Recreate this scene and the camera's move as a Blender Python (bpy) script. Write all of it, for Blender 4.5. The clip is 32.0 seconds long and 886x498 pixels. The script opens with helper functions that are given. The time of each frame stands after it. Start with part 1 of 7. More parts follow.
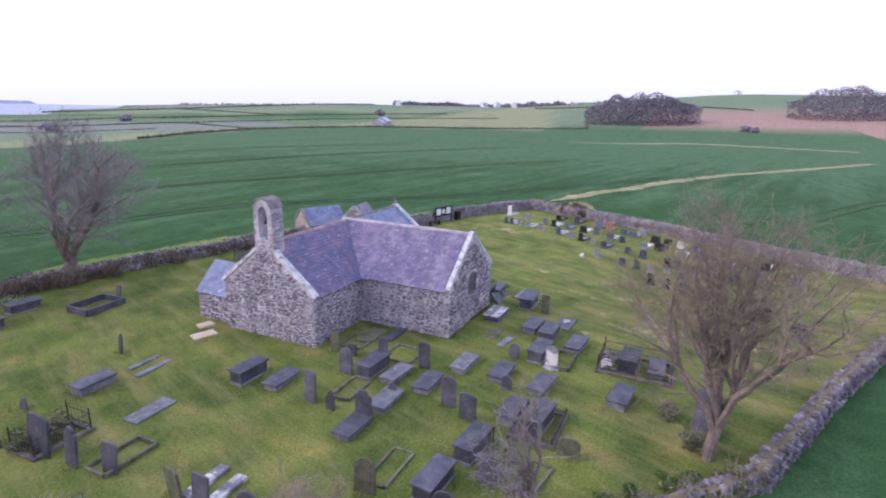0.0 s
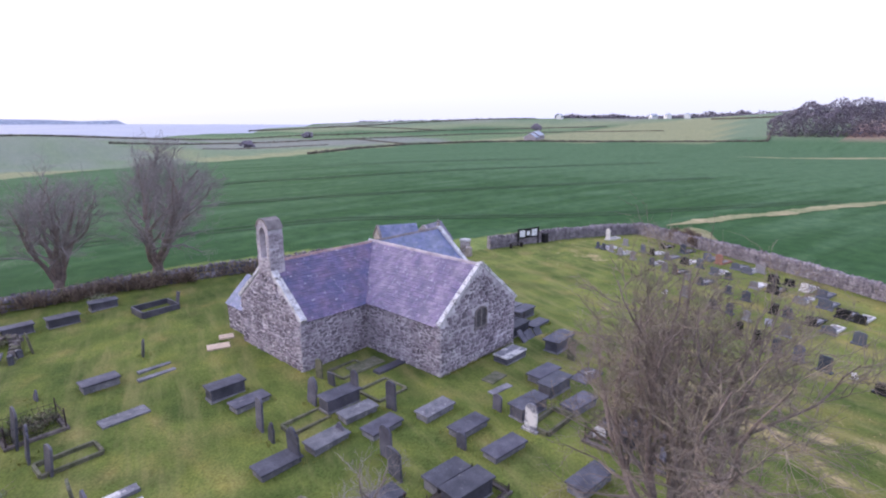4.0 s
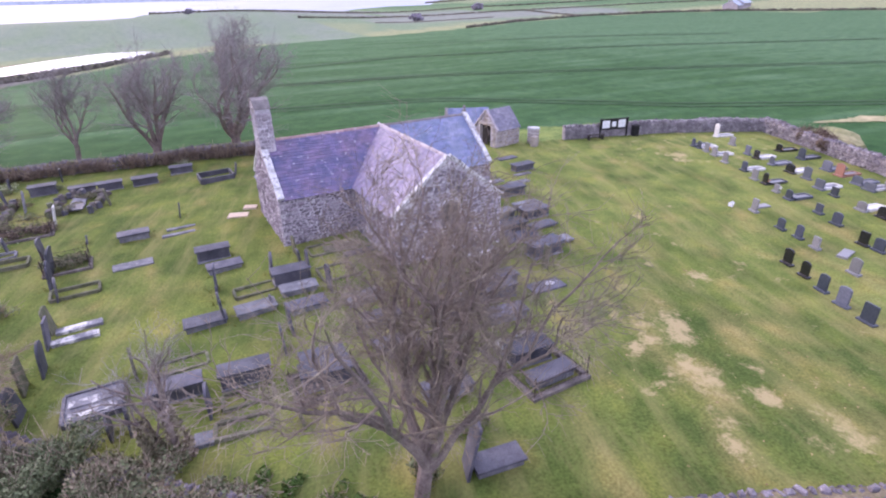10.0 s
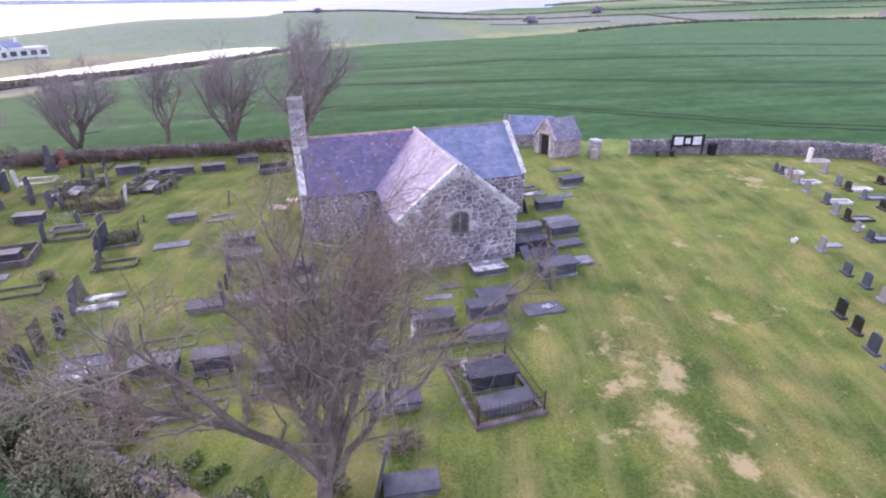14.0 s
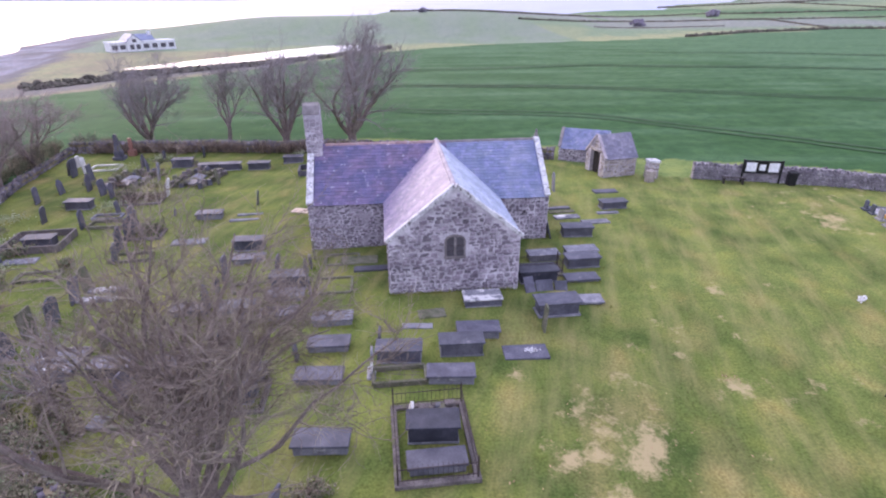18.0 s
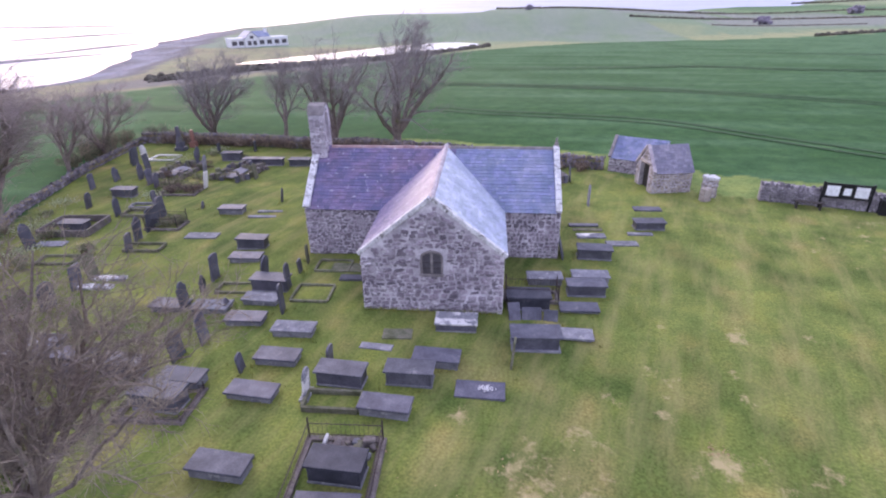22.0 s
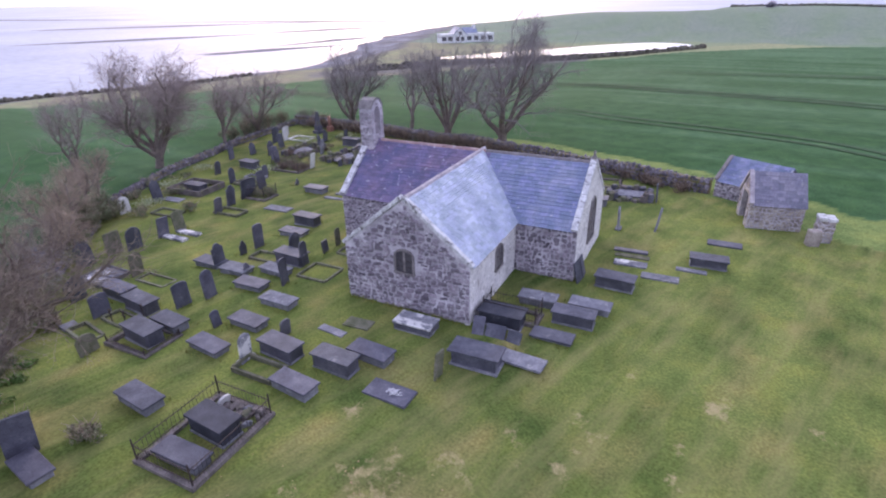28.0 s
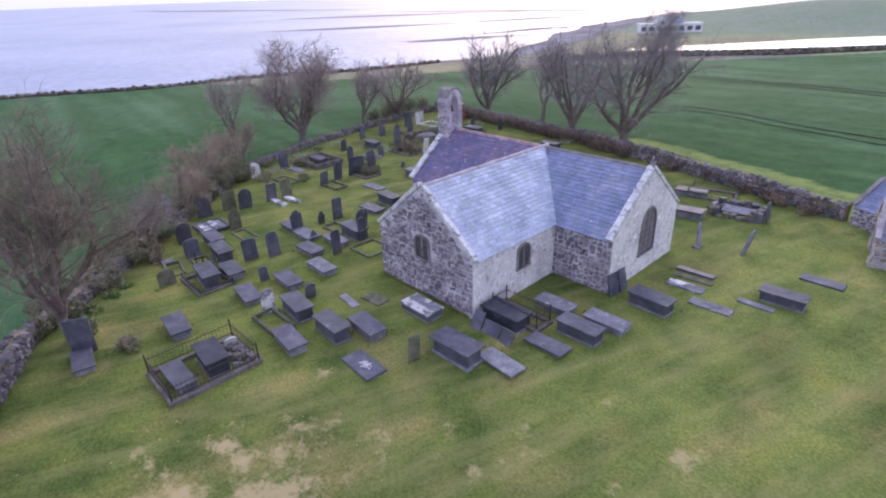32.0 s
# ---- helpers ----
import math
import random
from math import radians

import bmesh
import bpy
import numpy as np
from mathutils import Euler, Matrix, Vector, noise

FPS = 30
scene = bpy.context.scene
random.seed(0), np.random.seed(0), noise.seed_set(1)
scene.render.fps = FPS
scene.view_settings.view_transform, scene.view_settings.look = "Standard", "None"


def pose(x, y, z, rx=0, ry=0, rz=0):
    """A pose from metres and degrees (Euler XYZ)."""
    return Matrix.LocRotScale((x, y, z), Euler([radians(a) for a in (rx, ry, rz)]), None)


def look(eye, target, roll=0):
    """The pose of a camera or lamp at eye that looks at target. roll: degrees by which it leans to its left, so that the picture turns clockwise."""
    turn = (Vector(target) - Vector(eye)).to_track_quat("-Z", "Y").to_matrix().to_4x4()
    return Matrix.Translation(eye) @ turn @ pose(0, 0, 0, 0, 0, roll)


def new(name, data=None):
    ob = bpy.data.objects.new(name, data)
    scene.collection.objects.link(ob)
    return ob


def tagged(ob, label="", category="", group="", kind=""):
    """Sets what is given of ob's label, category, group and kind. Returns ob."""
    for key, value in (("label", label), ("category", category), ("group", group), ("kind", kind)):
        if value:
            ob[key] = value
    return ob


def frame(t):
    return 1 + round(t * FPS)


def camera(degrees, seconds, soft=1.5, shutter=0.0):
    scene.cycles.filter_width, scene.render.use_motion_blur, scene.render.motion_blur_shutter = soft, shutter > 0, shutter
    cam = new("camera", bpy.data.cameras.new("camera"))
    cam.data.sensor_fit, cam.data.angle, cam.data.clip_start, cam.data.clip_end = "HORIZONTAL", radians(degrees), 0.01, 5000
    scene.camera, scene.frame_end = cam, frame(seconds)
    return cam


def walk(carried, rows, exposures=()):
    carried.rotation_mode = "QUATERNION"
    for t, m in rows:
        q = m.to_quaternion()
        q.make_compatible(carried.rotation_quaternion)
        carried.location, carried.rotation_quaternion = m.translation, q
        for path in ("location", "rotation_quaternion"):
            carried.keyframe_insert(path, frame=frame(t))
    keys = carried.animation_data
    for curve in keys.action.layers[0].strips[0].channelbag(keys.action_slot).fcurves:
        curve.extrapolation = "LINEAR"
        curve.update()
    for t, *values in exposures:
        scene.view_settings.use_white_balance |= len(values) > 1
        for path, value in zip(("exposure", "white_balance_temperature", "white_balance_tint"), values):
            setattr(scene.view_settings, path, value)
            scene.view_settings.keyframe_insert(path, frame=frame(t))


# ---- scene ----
cam = camera(79.0, 32.0, soft=2.1)
PATH = [
    (0, (-27.073, -10.615, 11.565), (-25.323, -9.788, 11.064), 1.2),
    (0.5, (-25.98, -11.325, 11.624), (-24.294, -10.371, 11.125), 0.8),
    (1, (-25.064, -12.177, 11.733), (-23.455, -11.096, 11.243), -0.3),
    (1.5, (-24.288, -13.053, 11.845), (-22.741, -11.877, 11.369), -1.0),
    (2, (-23.531, -13.774, 11.889), (-22.017, -12.551, 11.427), -0.7),
    (2.5, (-22.721, -14.311, 11.909), (-21.228, -13.061, 11.452), -0.2),
    (3, (-21.859, -14.745, 11.915), (-20.389, -13.468, 11.458), -0.1),
    (3.5, (-21.139, -15.301, 11.931), (-19.692, -13.999, 11.473), -0.1),
    (5.5, (-18.614, -18.025, 11.879), (-17.276, -16.634, 11.356), -0.5),
    (6, (-17.592, -18.371, 11.868), (-16.333, -16.986, 11.164), -0.3),
    (6.5, (-17.0, -18.837, 11.85), (-15.811, -17.467, 11.009), -0.5),
    (7, (-16.42, -19.349, 11.848), (-15.273, -17.963, 10.973), -0.6),
    (7.5, (-15.676, -19.829, 11.84), (-14.574, -18.401, 10.975), -0.7),
    (8, (-14.943, -20.243, 11.839), (-13.887, -18.779, 10.979), -0.6),
    (8.5, (-14.224, -20.562, 11.872), (-13.217, -19.063, 11.012), -0.9),
    (9, (-13.49, -20.885, 11.904), (-12.538, -19.35, 11.045), -1.2),
    (9.5, (-12.802, -21.145, 11.943), (-11.902, -19.58, 11.084), -1.3),
    (10, (-12.135, -21.419, 12.002), (-11.284, -19.828, 11.14), -1.3),
    (10.5, (-11.471, -21.661, 12.044), (-10.667, -20.046, 11.18), -1.5),
    (11, (-10.854, -21.884, 12.05), (-10.094, -20.248, 11.185), -1.3),
    (11.5, (-10.329, -22.136, 12.078), (-9.613, -20.481, 11.214), -1.3),
    (12, (-9.803, -22.372, 12.088), (-9.129, -20.698, 11.225), -1.2),
    (12.5, (-9.32, -22.556, 12.094), (-8.686, -20.865, 11.235), -1.1),
    (13, (-8.871, -22.673, 12.107), (-8.274, -20.967, 11.252), -0.9),
    (13.5, (-8.293, -22.682, 12.104), (-7.739, -20.96, 11.252), -0.8),
    (15.5, (-5.996, -22.474, 12.206), (-5.593, -20.712, 11.35), -0.5),
    (16, (-5.373, -22.334, 12.24), (-5.011, -20.563, 11.382), -0.4),
    (16.5, (-4.766, -22.166, 12.27), (-4.446, -20.386, 11.414), -0.5),
    (17, (-4.125, -21.942, 12.314), (-3.847, -20.155, 11.459), -0.1),
    (17.5, (-3.547, -21.773, 12.351), (-3.311, -19.98, 11.497), -0.0),
    (18, (-2.956, -21.588, 12.361), (-2.762, -19.787, 11.512), -0.2),
    (18.5, (-2.308, -21.342, 12.34), (-2.161, -19.536, 11.493), -0.4),
    (19, (-1.684, -21.121, 12.322), (-1.581, -19.31, 11.477), -0.5),
    (19.5, (-1.051, -20.859, 12.308), (-0.995, -19.047, 11.464), -0.6),
    (20, (-0.414, -20.584, 12.296), (-0.403, -18.772, 11.45), -0.8),
    (20.5, (0.216, -20.326, 12.286), (0.184, -18.515, 11.438), -0.7),
    (21, (0.857, -20.065, 12.274), (0.783, -18.257, 11.424), -0.6),
    (21.5, (1.49, -19.85, 12.266), (1.376, -18.045, 11.414), -0.6),
    (22, (2.143, -19.636, 12.258), (1.988, -17.834, 11.405), -0.7),
    (22.5, (2.836, -19.403, 12.245), (2.639, -17.604, 11.393), -0.5),
    (23, (3.533, -19.249, 12.237), (3.296, -17.453, 11.388), -0.5),
    (23.5, (4.237, -19.181, 12.239), (3.961, -17.39, 11.392), -0.7),
    (24, (4.932, -19.171, 12.247), (4.62, -17.386, 11.402), -0.8),
    (24.5, (5.627, -19.106, 12.254), (5.279, -17.325, 11.413), -0.8),
    (26.5, (8.463, -18.148, 12.256), (7.938, -16.409, 11.418), 0.3),
    (27, (9.106, -17.834, 12.256), (8.466, -16.136, 11.415), -0.3),
    (27.5, (9.786, -17.468, 12.252), (9.049, -15.812, 11.405), -0.7),
    (28, (10.545, -17.093, 12.254), (9.73, -15.477, 11.403), -1.1),
    (28.5, (11.274, -16.819, 12.35), (10.395, -15.24, 11.492), -0.9),
    (29, (11.991, -16.498, 12.407), (11.048, -14.961, 11.543), -1.0),
    (29.5, (12.744, -16.1, 12.419), (11.734, -14.608, 11.551), -1.1),
    (30, (13.467, -15.62, 12.395), (12.393, -14.177, 11.523), -1.3),
    (30.5, (14.196, -15.104, 12.341), (13.055, -13.712, 11.468), -1.8),
    (31, (14.9, -14.535, 12.296), (13.696, -13.199, 11.422), -2.1),
    (31.5, (15.496, -13.931, 12.224), (14.229, -12.653, 11.351), -2.4),
    (32, (16.138, -13.377, 12.194), (14.81, -12.157, 11.328), -2.1),
]
walk(cam, [(t, look(eye, target, roll)) for t, eye, target, roll in PATH],
     exposures=[(0, 0.02, 5870, 22), (3.5, 0.02, 5870, 22), (5.8, 0.0, 5950, 21), (6.5, 0.23, 5980, 26), (7.2, 0.48, 6040, 30), (10, 0.5, 6020, 29), (14, 0.46, 5980, 28), (20, 0.32, 5980, 27), (26, 0.11, 5900, 25), (30, -0.03, 5850, 23), (32, -0.03, 5850, 23)])

# ---------- world and light ----------
world = bpy.data.worlds.new("overcast_sky")
scene.world = world
world.use_nodes = True
wn, wl = world.node_tree.nodes, world.node_tree.links
wn.clear()
sky = wn.new("ShaderNodeTexSky")
sky.sky_type = "NISHITA"
sky.sun_disc = False
sky.sun_elevation = radians(18)
sky.sun_rotation = radians(328)
sky.air_density, sky.dust_density, sky.ozone_density = 1.0, 4.0, 1.0
bg_sky = wn.new("ShaderNodeBackground")
bg_sky.inputs["Strength"].default_value = 0.09
wl.new(sky.outputs["Color"], bg_sky.inputs["Color"])
bg_cloud = wn.new("ShaderNodeBackground")
bg_cloud.inputs["Color"].default_value = (0.92, 0.945, 1.1, 1)
bg_cloud.inputs["Strength"].default_value = 0.95
add = wn.new("ShaderNodeAddShader")
out = wn.new("ShaderNodeOutputWorld")
wl.new(bg_sky.outputs[0], add.inputs[0])
wl.new(bg_cloud.outputs[0], add.inputs[1])
wl.new(add.outputs[0], out.inputs["Surface"])

sun_data = bpy.data.lights.new("sun", "SUN")
sun_data.energy, sun_data.angle, sun_data.color = 0.7, radians(14), (1.0, 0.93, 0.86)
sun = new("sun", sun_data)
sun.matrix_world = look((-38, 60, 45), (0, 0, 0))

# ---------- materials ----------


def lin(r, g, b):
    """Base colour from everyday 0-255 values."""
    return tuple((v / 255 / 12.92) if v <= 10 else ((v / 255 + 0.055) / 1.055) ** 2.4 for v in (r, g, b)) + (1.0,)


def surface(name, tones, size, rough=0.85, bump=0.3, fine=None, vary="", vary_amount=0.35, spots=None, spot_size=1.0,
            spot_edge=(0.55, 0.62), metal=0.0, spec=0.3, attribute="", speckle=0.2):
    """A weathered surface: three tones mixed by noise of that size in metres, fine grain, per-piece variation and spots of another colour."""
    m = bpy.data.materials.new(name)
    m.use_nodes = True
    n, l = m.node_tree.nodes, m.node_tree.links
    bsdf = n["Principled BSDF"]
    bsdf.inputs["Roughness"].default_value = rough
    bsdf.inputs["Metallic"].default_value = metal
    bsdf.inputs["Specular IOR Level"].default_value = spec
    geo = n.new("ShaderNodeNewGeometry")
    big = n.new("ShaderNodeTexNoise")
    big.inputs["Scale"].default_value = 1.0 / size
    big.inputs["Detail"].default_value = 6
    big.inputs["Roughness"].default_value = 0.62
    l.new(geo.outputs["Position"], big.inputs["Vector"])
    ramp = n.new("ShaderNodeValToRGB")
    ramp.color_ramp.elements[0].position, ramp.color_ramp.elements[1].position = 0.33, 0.68
    ramp.color_ramp.elements[0].color, ramp.color_ramp.elements[1].color = tones[0], tones[-1]
    if len(tones) > 2:
        e = ramp.color_ramp.elements.new(0.5)
        e.color = tones[1]
    l.new(big.outputs["Fac"], ramp.inputs["Fac"])
    colour = ramp.outputs["Color"]
    if attribute:
        at = n.new("ShaderNodeAttribute")
        at.attribute_name = attribute
        mul = n.new("ShaderNodeMixRGB")
        mul.blend_type = "MULTIPLY"
        mul.inputs["Fac"].default_value = 1.0
        l.new(at.outputs["Color"], mul.inputs["Color1"])
        l.new(colour, mul.inputs["Color2"])
        colour = mul.outputs["Color"]
    grain = n.new("ShaderNodeTexNoise")
    grain.inputs["Scale"].default_value = 1.0 / (fine or size / 9)
    grain.inputs["Detail"].default_value = 4
    l.new(geo.outputs["Position"], grain.inputs["Vector"])
    hsv = n.new("ShaderNodeHueSaturation")
    mr = n.new("ShaderNodeMapRange")
    mr.inputs["From Min"].default_value, mr.inputs["From Max"].default_value = 0.3, 0.7
    mr.inputs["To Min"].default_value, mr.inputs["To Max"].default_value = 1 - speckle, 1 + speckle
    l.new(grain.outputs["Fac"], mr.inputs["Value"])
    value = mr.outputs["Result"]
    if vary:
        src = n.new("ShaderNodeObjectInfo").outputs["Random"] if vary == "object" else geo.outputs["Random Per Island"]
        mv = n.new("ShaderNodeMapRange")
        mv.inputs["To Min"].default_value, mv.inputs["To Max"].default_value = 1 - vary_amount, 1 + vary_amount
        l.new(src, mv.inputs["Value"])
        both = n.new("ShaderNodeMath")
        both.operation = "MULTIPLY"
        l.new(value, both.inputs[0])
        l.new(mv.outputs["Result"], both.inputs[1])
        value = both.outputs["Value"]
        hue = n.new("ShaderNodeMapRange")
        hue.inputs["To Min"].default_value, hue.inputs["To Max"].default_value = 0.485, 0.515
        l.new(src, hue.inputs["Value"])
        l.new(hue.outputs["Result"], hsv.inputs["Hue"])
    l.new(value, hsv.inputs["Value"])
    l.new(colour, hsv.inputs["Color"])
    colour = hsv.outputs["Color"]
    if spots:
        sp = n.new("ShaderNodeTexNoise")
        sp.inputs["Scale"].default_value = 1.0 / spot_size
        sp.inputs["Detail"].default_value = 7
        sp.inputs["Roughness"].default_value = 0.68
        shift = n.new("ShaderNodeVectorMath")
        shift.operation = "ADD"
        shift.inputs[1].default_value = (31.0, 17.0, 5.0)
        l.new(geo.outputs["Position"], shift.inputs[0])
        l.new(shift.outputs["Vector"], sp.inputs["Vector"])
        ed = n.new("ShaderNodeMapRange")
        ed.inputs["From Min"].default_value, ed.inputs["From Max"].default_value = spot_edge
        l.new(sp.outputs["Fac"], ed.inputs["Value"])
        mix = n.new("ShaderNodeMixRGB")
        mix.inputs["Color2"].default_value = spots
        l.new(ed.outputs["Result"], mix.inputs["Fac"])
        l.new(colour, mix.inputs["Color1"])
        colour = mix.outputs["Color"]
    l.new(colour, bsdf.inputs["Base Color"])
    if bump:
        bp = n.new("ShaderNodeBump")
        bp.inputs["Strength"].default_value = bump
        bp.inputs["Distance"].default_value = 0.02
        l.new(grain.outputs["Fac"], bp.inputs["Height"])
        l.new(bp.outputs["Normal"], bsdf.inputs["Normal"])
    return m


M_LAND = surface("land", [(0.7, 0.78, 0.74, 1), (1, 1, 1, 1), (1.3, 1.18, 1.1, 1)], 1.7, 0.95, 0.6, 0.09, attribute="tint", spec=0.1, speckle=0.3)
ln, ll = M_LAND.node_tree.nodes, M_LAND.node_tree.links
l_geo, l_worn = ln.new("ShaderNodeNewGeometry"), ln.new("ShaderNodeAttribute")
l_worn.attribute_name = "worn"
l_noise = ln.new("ShaderNodeTexNoise")
l_noise.inputs["Scale"].default_value, l_noise.inputs["Detail"].default_value, l_noise.inputs["Roughness"].default_value = 0.85, 10, 0.76
ll.new(l_geo.outputs["Position"], l_noise.inputs["Vector"])
l_sum, l_edge, l_mix = ln.new("ShaderNodeMath"), ln.new("ShaderNodeMapRange"), ln.new("ShaderNodeMixRGB")
l_sum.operation = "MULTIPLY_ADD"
ll.new(l_worn.outputs["Fac"], l_sum.inputs[0])
l_sum.inputs[1].default_value = 0.26
ll.new(l_noise.outputs["Fac"], l_sum.inputs[2])
l_edge.inputs["From Min"].default_value, l_edge.inputs["From Max"].default_value = 0.69, 0.81
l_edge.inputs["To Max"].default_value = 0.8
ll.new(l_sum.outputs["Value"], l_edge.inputs["Value"])
ll.new(l_edge.outputs["Result"], l_mix.inputs["Fac"])
l_base = ln["Principled BSDF"].inputs["Base Color"]
ll.new(l_base.links[0].from_socket, l_mix.inputs["Color1"])
l_mix.inputs["Color2"].default_value = lin(180, 162, 124)
l_turn, l_fine = ln.new("ShaderNodeMapping"), ln.new("ShaderNodeTexNoise")
l_turn.vector_type = "TEXTURE"
l_turn.inputs["Rotation"].default_value[2] = radians(-19)
l_turn.inputs["Scale"].default_value = (1.0, 6.0, 1.0)
ll.new(l_geo.outputs["Position"], l_turn.inputs["Vector"])
l_fine.inputs["Scale"].default_value, l_fine.inputs["Detail"].default_value, l_fine.inputs["Roughness"].default_value = 1.15, 7, 0.66
ll.new(l_turn.outputs["Vector"], l_fine.inputs["Vector"])
l_range, l_yard, l_both, l_straw = ln.new("ShaderNodeMapRange"), ln.new("ShaderNodeMath"), ln.new("ShaderNodeMath"), ln.new("ShaderNodeMixRGB")
l_range.inputs["From Min"].default_value, l_range.inputs["From Max"].default_value, l_range.inputs["To Max"].default_value = 0.47, 0.72, 0.44
ll.new(l_fine.outputs["Fac"], l_range.inputs["Value"])
l_yard.operation, l_both.operation = "GREATER_THAN", "MULTIPLY"
l_yard.inputs[1].default_value = 0.05
ll.new(l_worn.outputs["Fac"], l_yard.inputs[0])
ll.new(l_range.outputs["Result"], l_both.inputs[0])
ll.new(l_yard.outputs["Value"], l_both.inputs[1])
ll.new(l_both.outputs["Value"], l_straw.inputs["Fac"])
ll.new(l_mix.outputs["Color"], l_straw.inputs["Color1"])
l_straw.inputs["Color2"].default_value = lin(156, 148, 100)
# darker sowing rows in the fields outside the yard
l_rowmap, l_rows, l_rowfac = ln.new("ShaderNodeMapping"), ln.new("ShaderNodeTexNoise"), ln.new("ShaderNodeMapRange")
l_rowmap.vector_type = "TEXTURE"
l_rowmap.inputs["Rotation"].default_value[2] = radians(-12)
l_rowmap.inputs["Scale"].default_value = (14.0, 1.0, 1.0)
ll.new(l_geo.outputs["Position"], l_rowmap.inputs["Vector"])
l_rows.inputs["Scale"].default_value, l_rows.inputs["Detail"].default_value, l_rows.inputs["Roughness"].default_value = 0.9, 5, 0.62
ll.new(l_rowmap.outputs["Vector"], l_rows.inputs["Vector"])
l_rowfac.inputs["From Min"].default_value, l_rowfac.inputs["From Max"].default_value, l_rowfac.inputs["To Max"].default_value = 0.52, 0.7, 0.5
ll.new(l_rows.outputs["Fac"], l_rowfac.inputs["Value"])
l_out, l_rowboth, l_crop = ln.new("ShaderNodeMath"), ln.new("ShaderNodeMath"), ln.new("ShaderNodeMixRGB")
l_out.operation, l_rowboth.operation = "LESS_THAN", "MULTIPLY"
l_out.inputs[1].default_value = 0.05
ll.new(l_worn.outputs["Fac"], l_out.inputs[0])
ll.new(l_rowfac.outputs["Result"], l_rowboth.inputs[0])
ll.new(l_out.outputs["Value"], l_rowboth.inputs[1])
ll.new(l_rowboth.outputs["Value"], l_crop.inputs["Fac"])
ll.new(l_straw.outputs["Color"], l_crop.inputs["Color1"])
l_crop.blend_type = "MULTIPLY"
l_crop.inputs["Color2"].default_value = (0.55, 0.62, 0.6, 1)
ll.new(l_crop.outputs["Color"], l_base)
M_MORTAR = surface("lime_mortar", [lin(152, 146, 154), lin(184, 178, 186), lin(216, 211, 218)], 0.8, 0.95, 0.5, 0.06)
RUBBLE = [lin(109, 101, 111), lin(136, 127, 137), lin(168, 160, 169)]
M_STONE = surface("rubble_stone", RUBBLE, 0.7, 0.9, 0.5, 0.05, "object", 0.32, lin(204, 200, 205), 0.35, (0.57, 0.63))
M_STONES = surface("rubble_stones", RUBBLE, 0.7, 0.9, 0.5, 0.05, "island", 0.32, lin(204, 200, 205), 0.35, (0.57, 0.63))
M_LIMED = surface("limewashed_rubble", [lin(194, 189, 191), lin(220, 216, 217), lin(236, 233, 233)], 0.7, 0.95, 0.4, 0.06, "island", 0.16,
                  lin(150, 139, 136), 0.4, (0.62, 0.72))
M_LIMEWASH = surface("worn_limewash", [lin(188, 184, 186), lin(216, 212, 212), lin(230, 226, 225)], 0.9, 0.95, 0.4, 0.08, spots=lin(146, 136, 132), spot_size=0.6,
                     spot_edge=(0.55, 0.68))
M_BUFF = surface("pale_buff_rubble", [lin(132, 122, 118), lin(162, 152, 146), lin(184, 174, 166)], 0.5, 0.95, 0.4, 0.06, "island", 0.2)
WALLING = [lin(85, 80, 88), lin(113, 107, 115), lin(148, 142, 149)]
M_WALLSTONE = surface("field_stones", WALLING, 0.6, 0.95, 0.5, 0.05, "island", 0.32, lin(184, 180, 178), 0.3, (0.6, 0.68))
M_WALLSTONE_ONE = surface("field_stone", WALLING, 0.6, 0.95, 0.5, 0.05, "object", 0.32, lin(184, 180, 178), 0.3, (0.6, 0.68))
M_PALE_WALL = surface("pale_field_stones", [lin(112, 107, 115), lin(137, 131, 138), lin(164, 158, 164)], 0.6, 0.95, 0.5, 0.05, "island", 0.2, lin(190, 186, 186), 0.3, (0.58, 0.66))
M_WALL_CORE = surface("wall_core_mortar", [lin(122, 117, 122), lin(144, 139, 143), lin(166, 161, 164)], 0.6, 0.95, 0.5, 0.06)
M_EARTH = surface("turf_and_earth", [lin(104, 94, 78), lin(128, 116, 94), lin(150, 136, 110)], 0.4, 0.95, 0.6, 0.06, spots=lin(104, 112, 66), spot_size=0.5, spot_edge=(0.5, 0.62))
M_COPING = surface("lichened_coping", [lin(172, 170, 172), lin(206, 205, 208), lin(224, 223, 226)], 0.4, 0.9, 0.4, 0.05, spots=lin(120, 116, 116), spot_size=0.3)
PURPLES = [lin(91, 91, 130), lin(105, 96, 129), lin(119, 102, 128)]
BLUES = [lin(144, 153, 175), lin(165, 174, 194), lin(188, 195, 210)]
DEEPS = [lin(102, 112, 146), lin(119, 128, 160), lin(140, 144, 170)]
FLECK = lin(186, 184, 198)
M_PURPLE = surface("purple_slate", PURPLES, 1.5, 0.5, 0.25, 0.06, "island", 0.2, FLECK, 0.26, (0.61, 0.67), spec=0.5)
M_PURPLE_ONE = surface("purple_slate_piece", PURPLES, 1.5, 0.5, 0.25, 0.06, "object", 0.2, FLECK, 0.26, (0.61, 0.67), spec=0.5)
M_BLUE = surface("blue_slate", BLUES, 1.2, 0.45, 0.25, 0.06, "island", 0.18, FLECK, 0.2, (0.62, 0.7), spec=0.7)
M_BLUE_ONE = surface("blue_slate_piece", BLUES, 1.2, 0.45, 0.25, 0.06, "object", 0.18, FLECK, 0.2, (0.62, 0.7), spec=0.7)
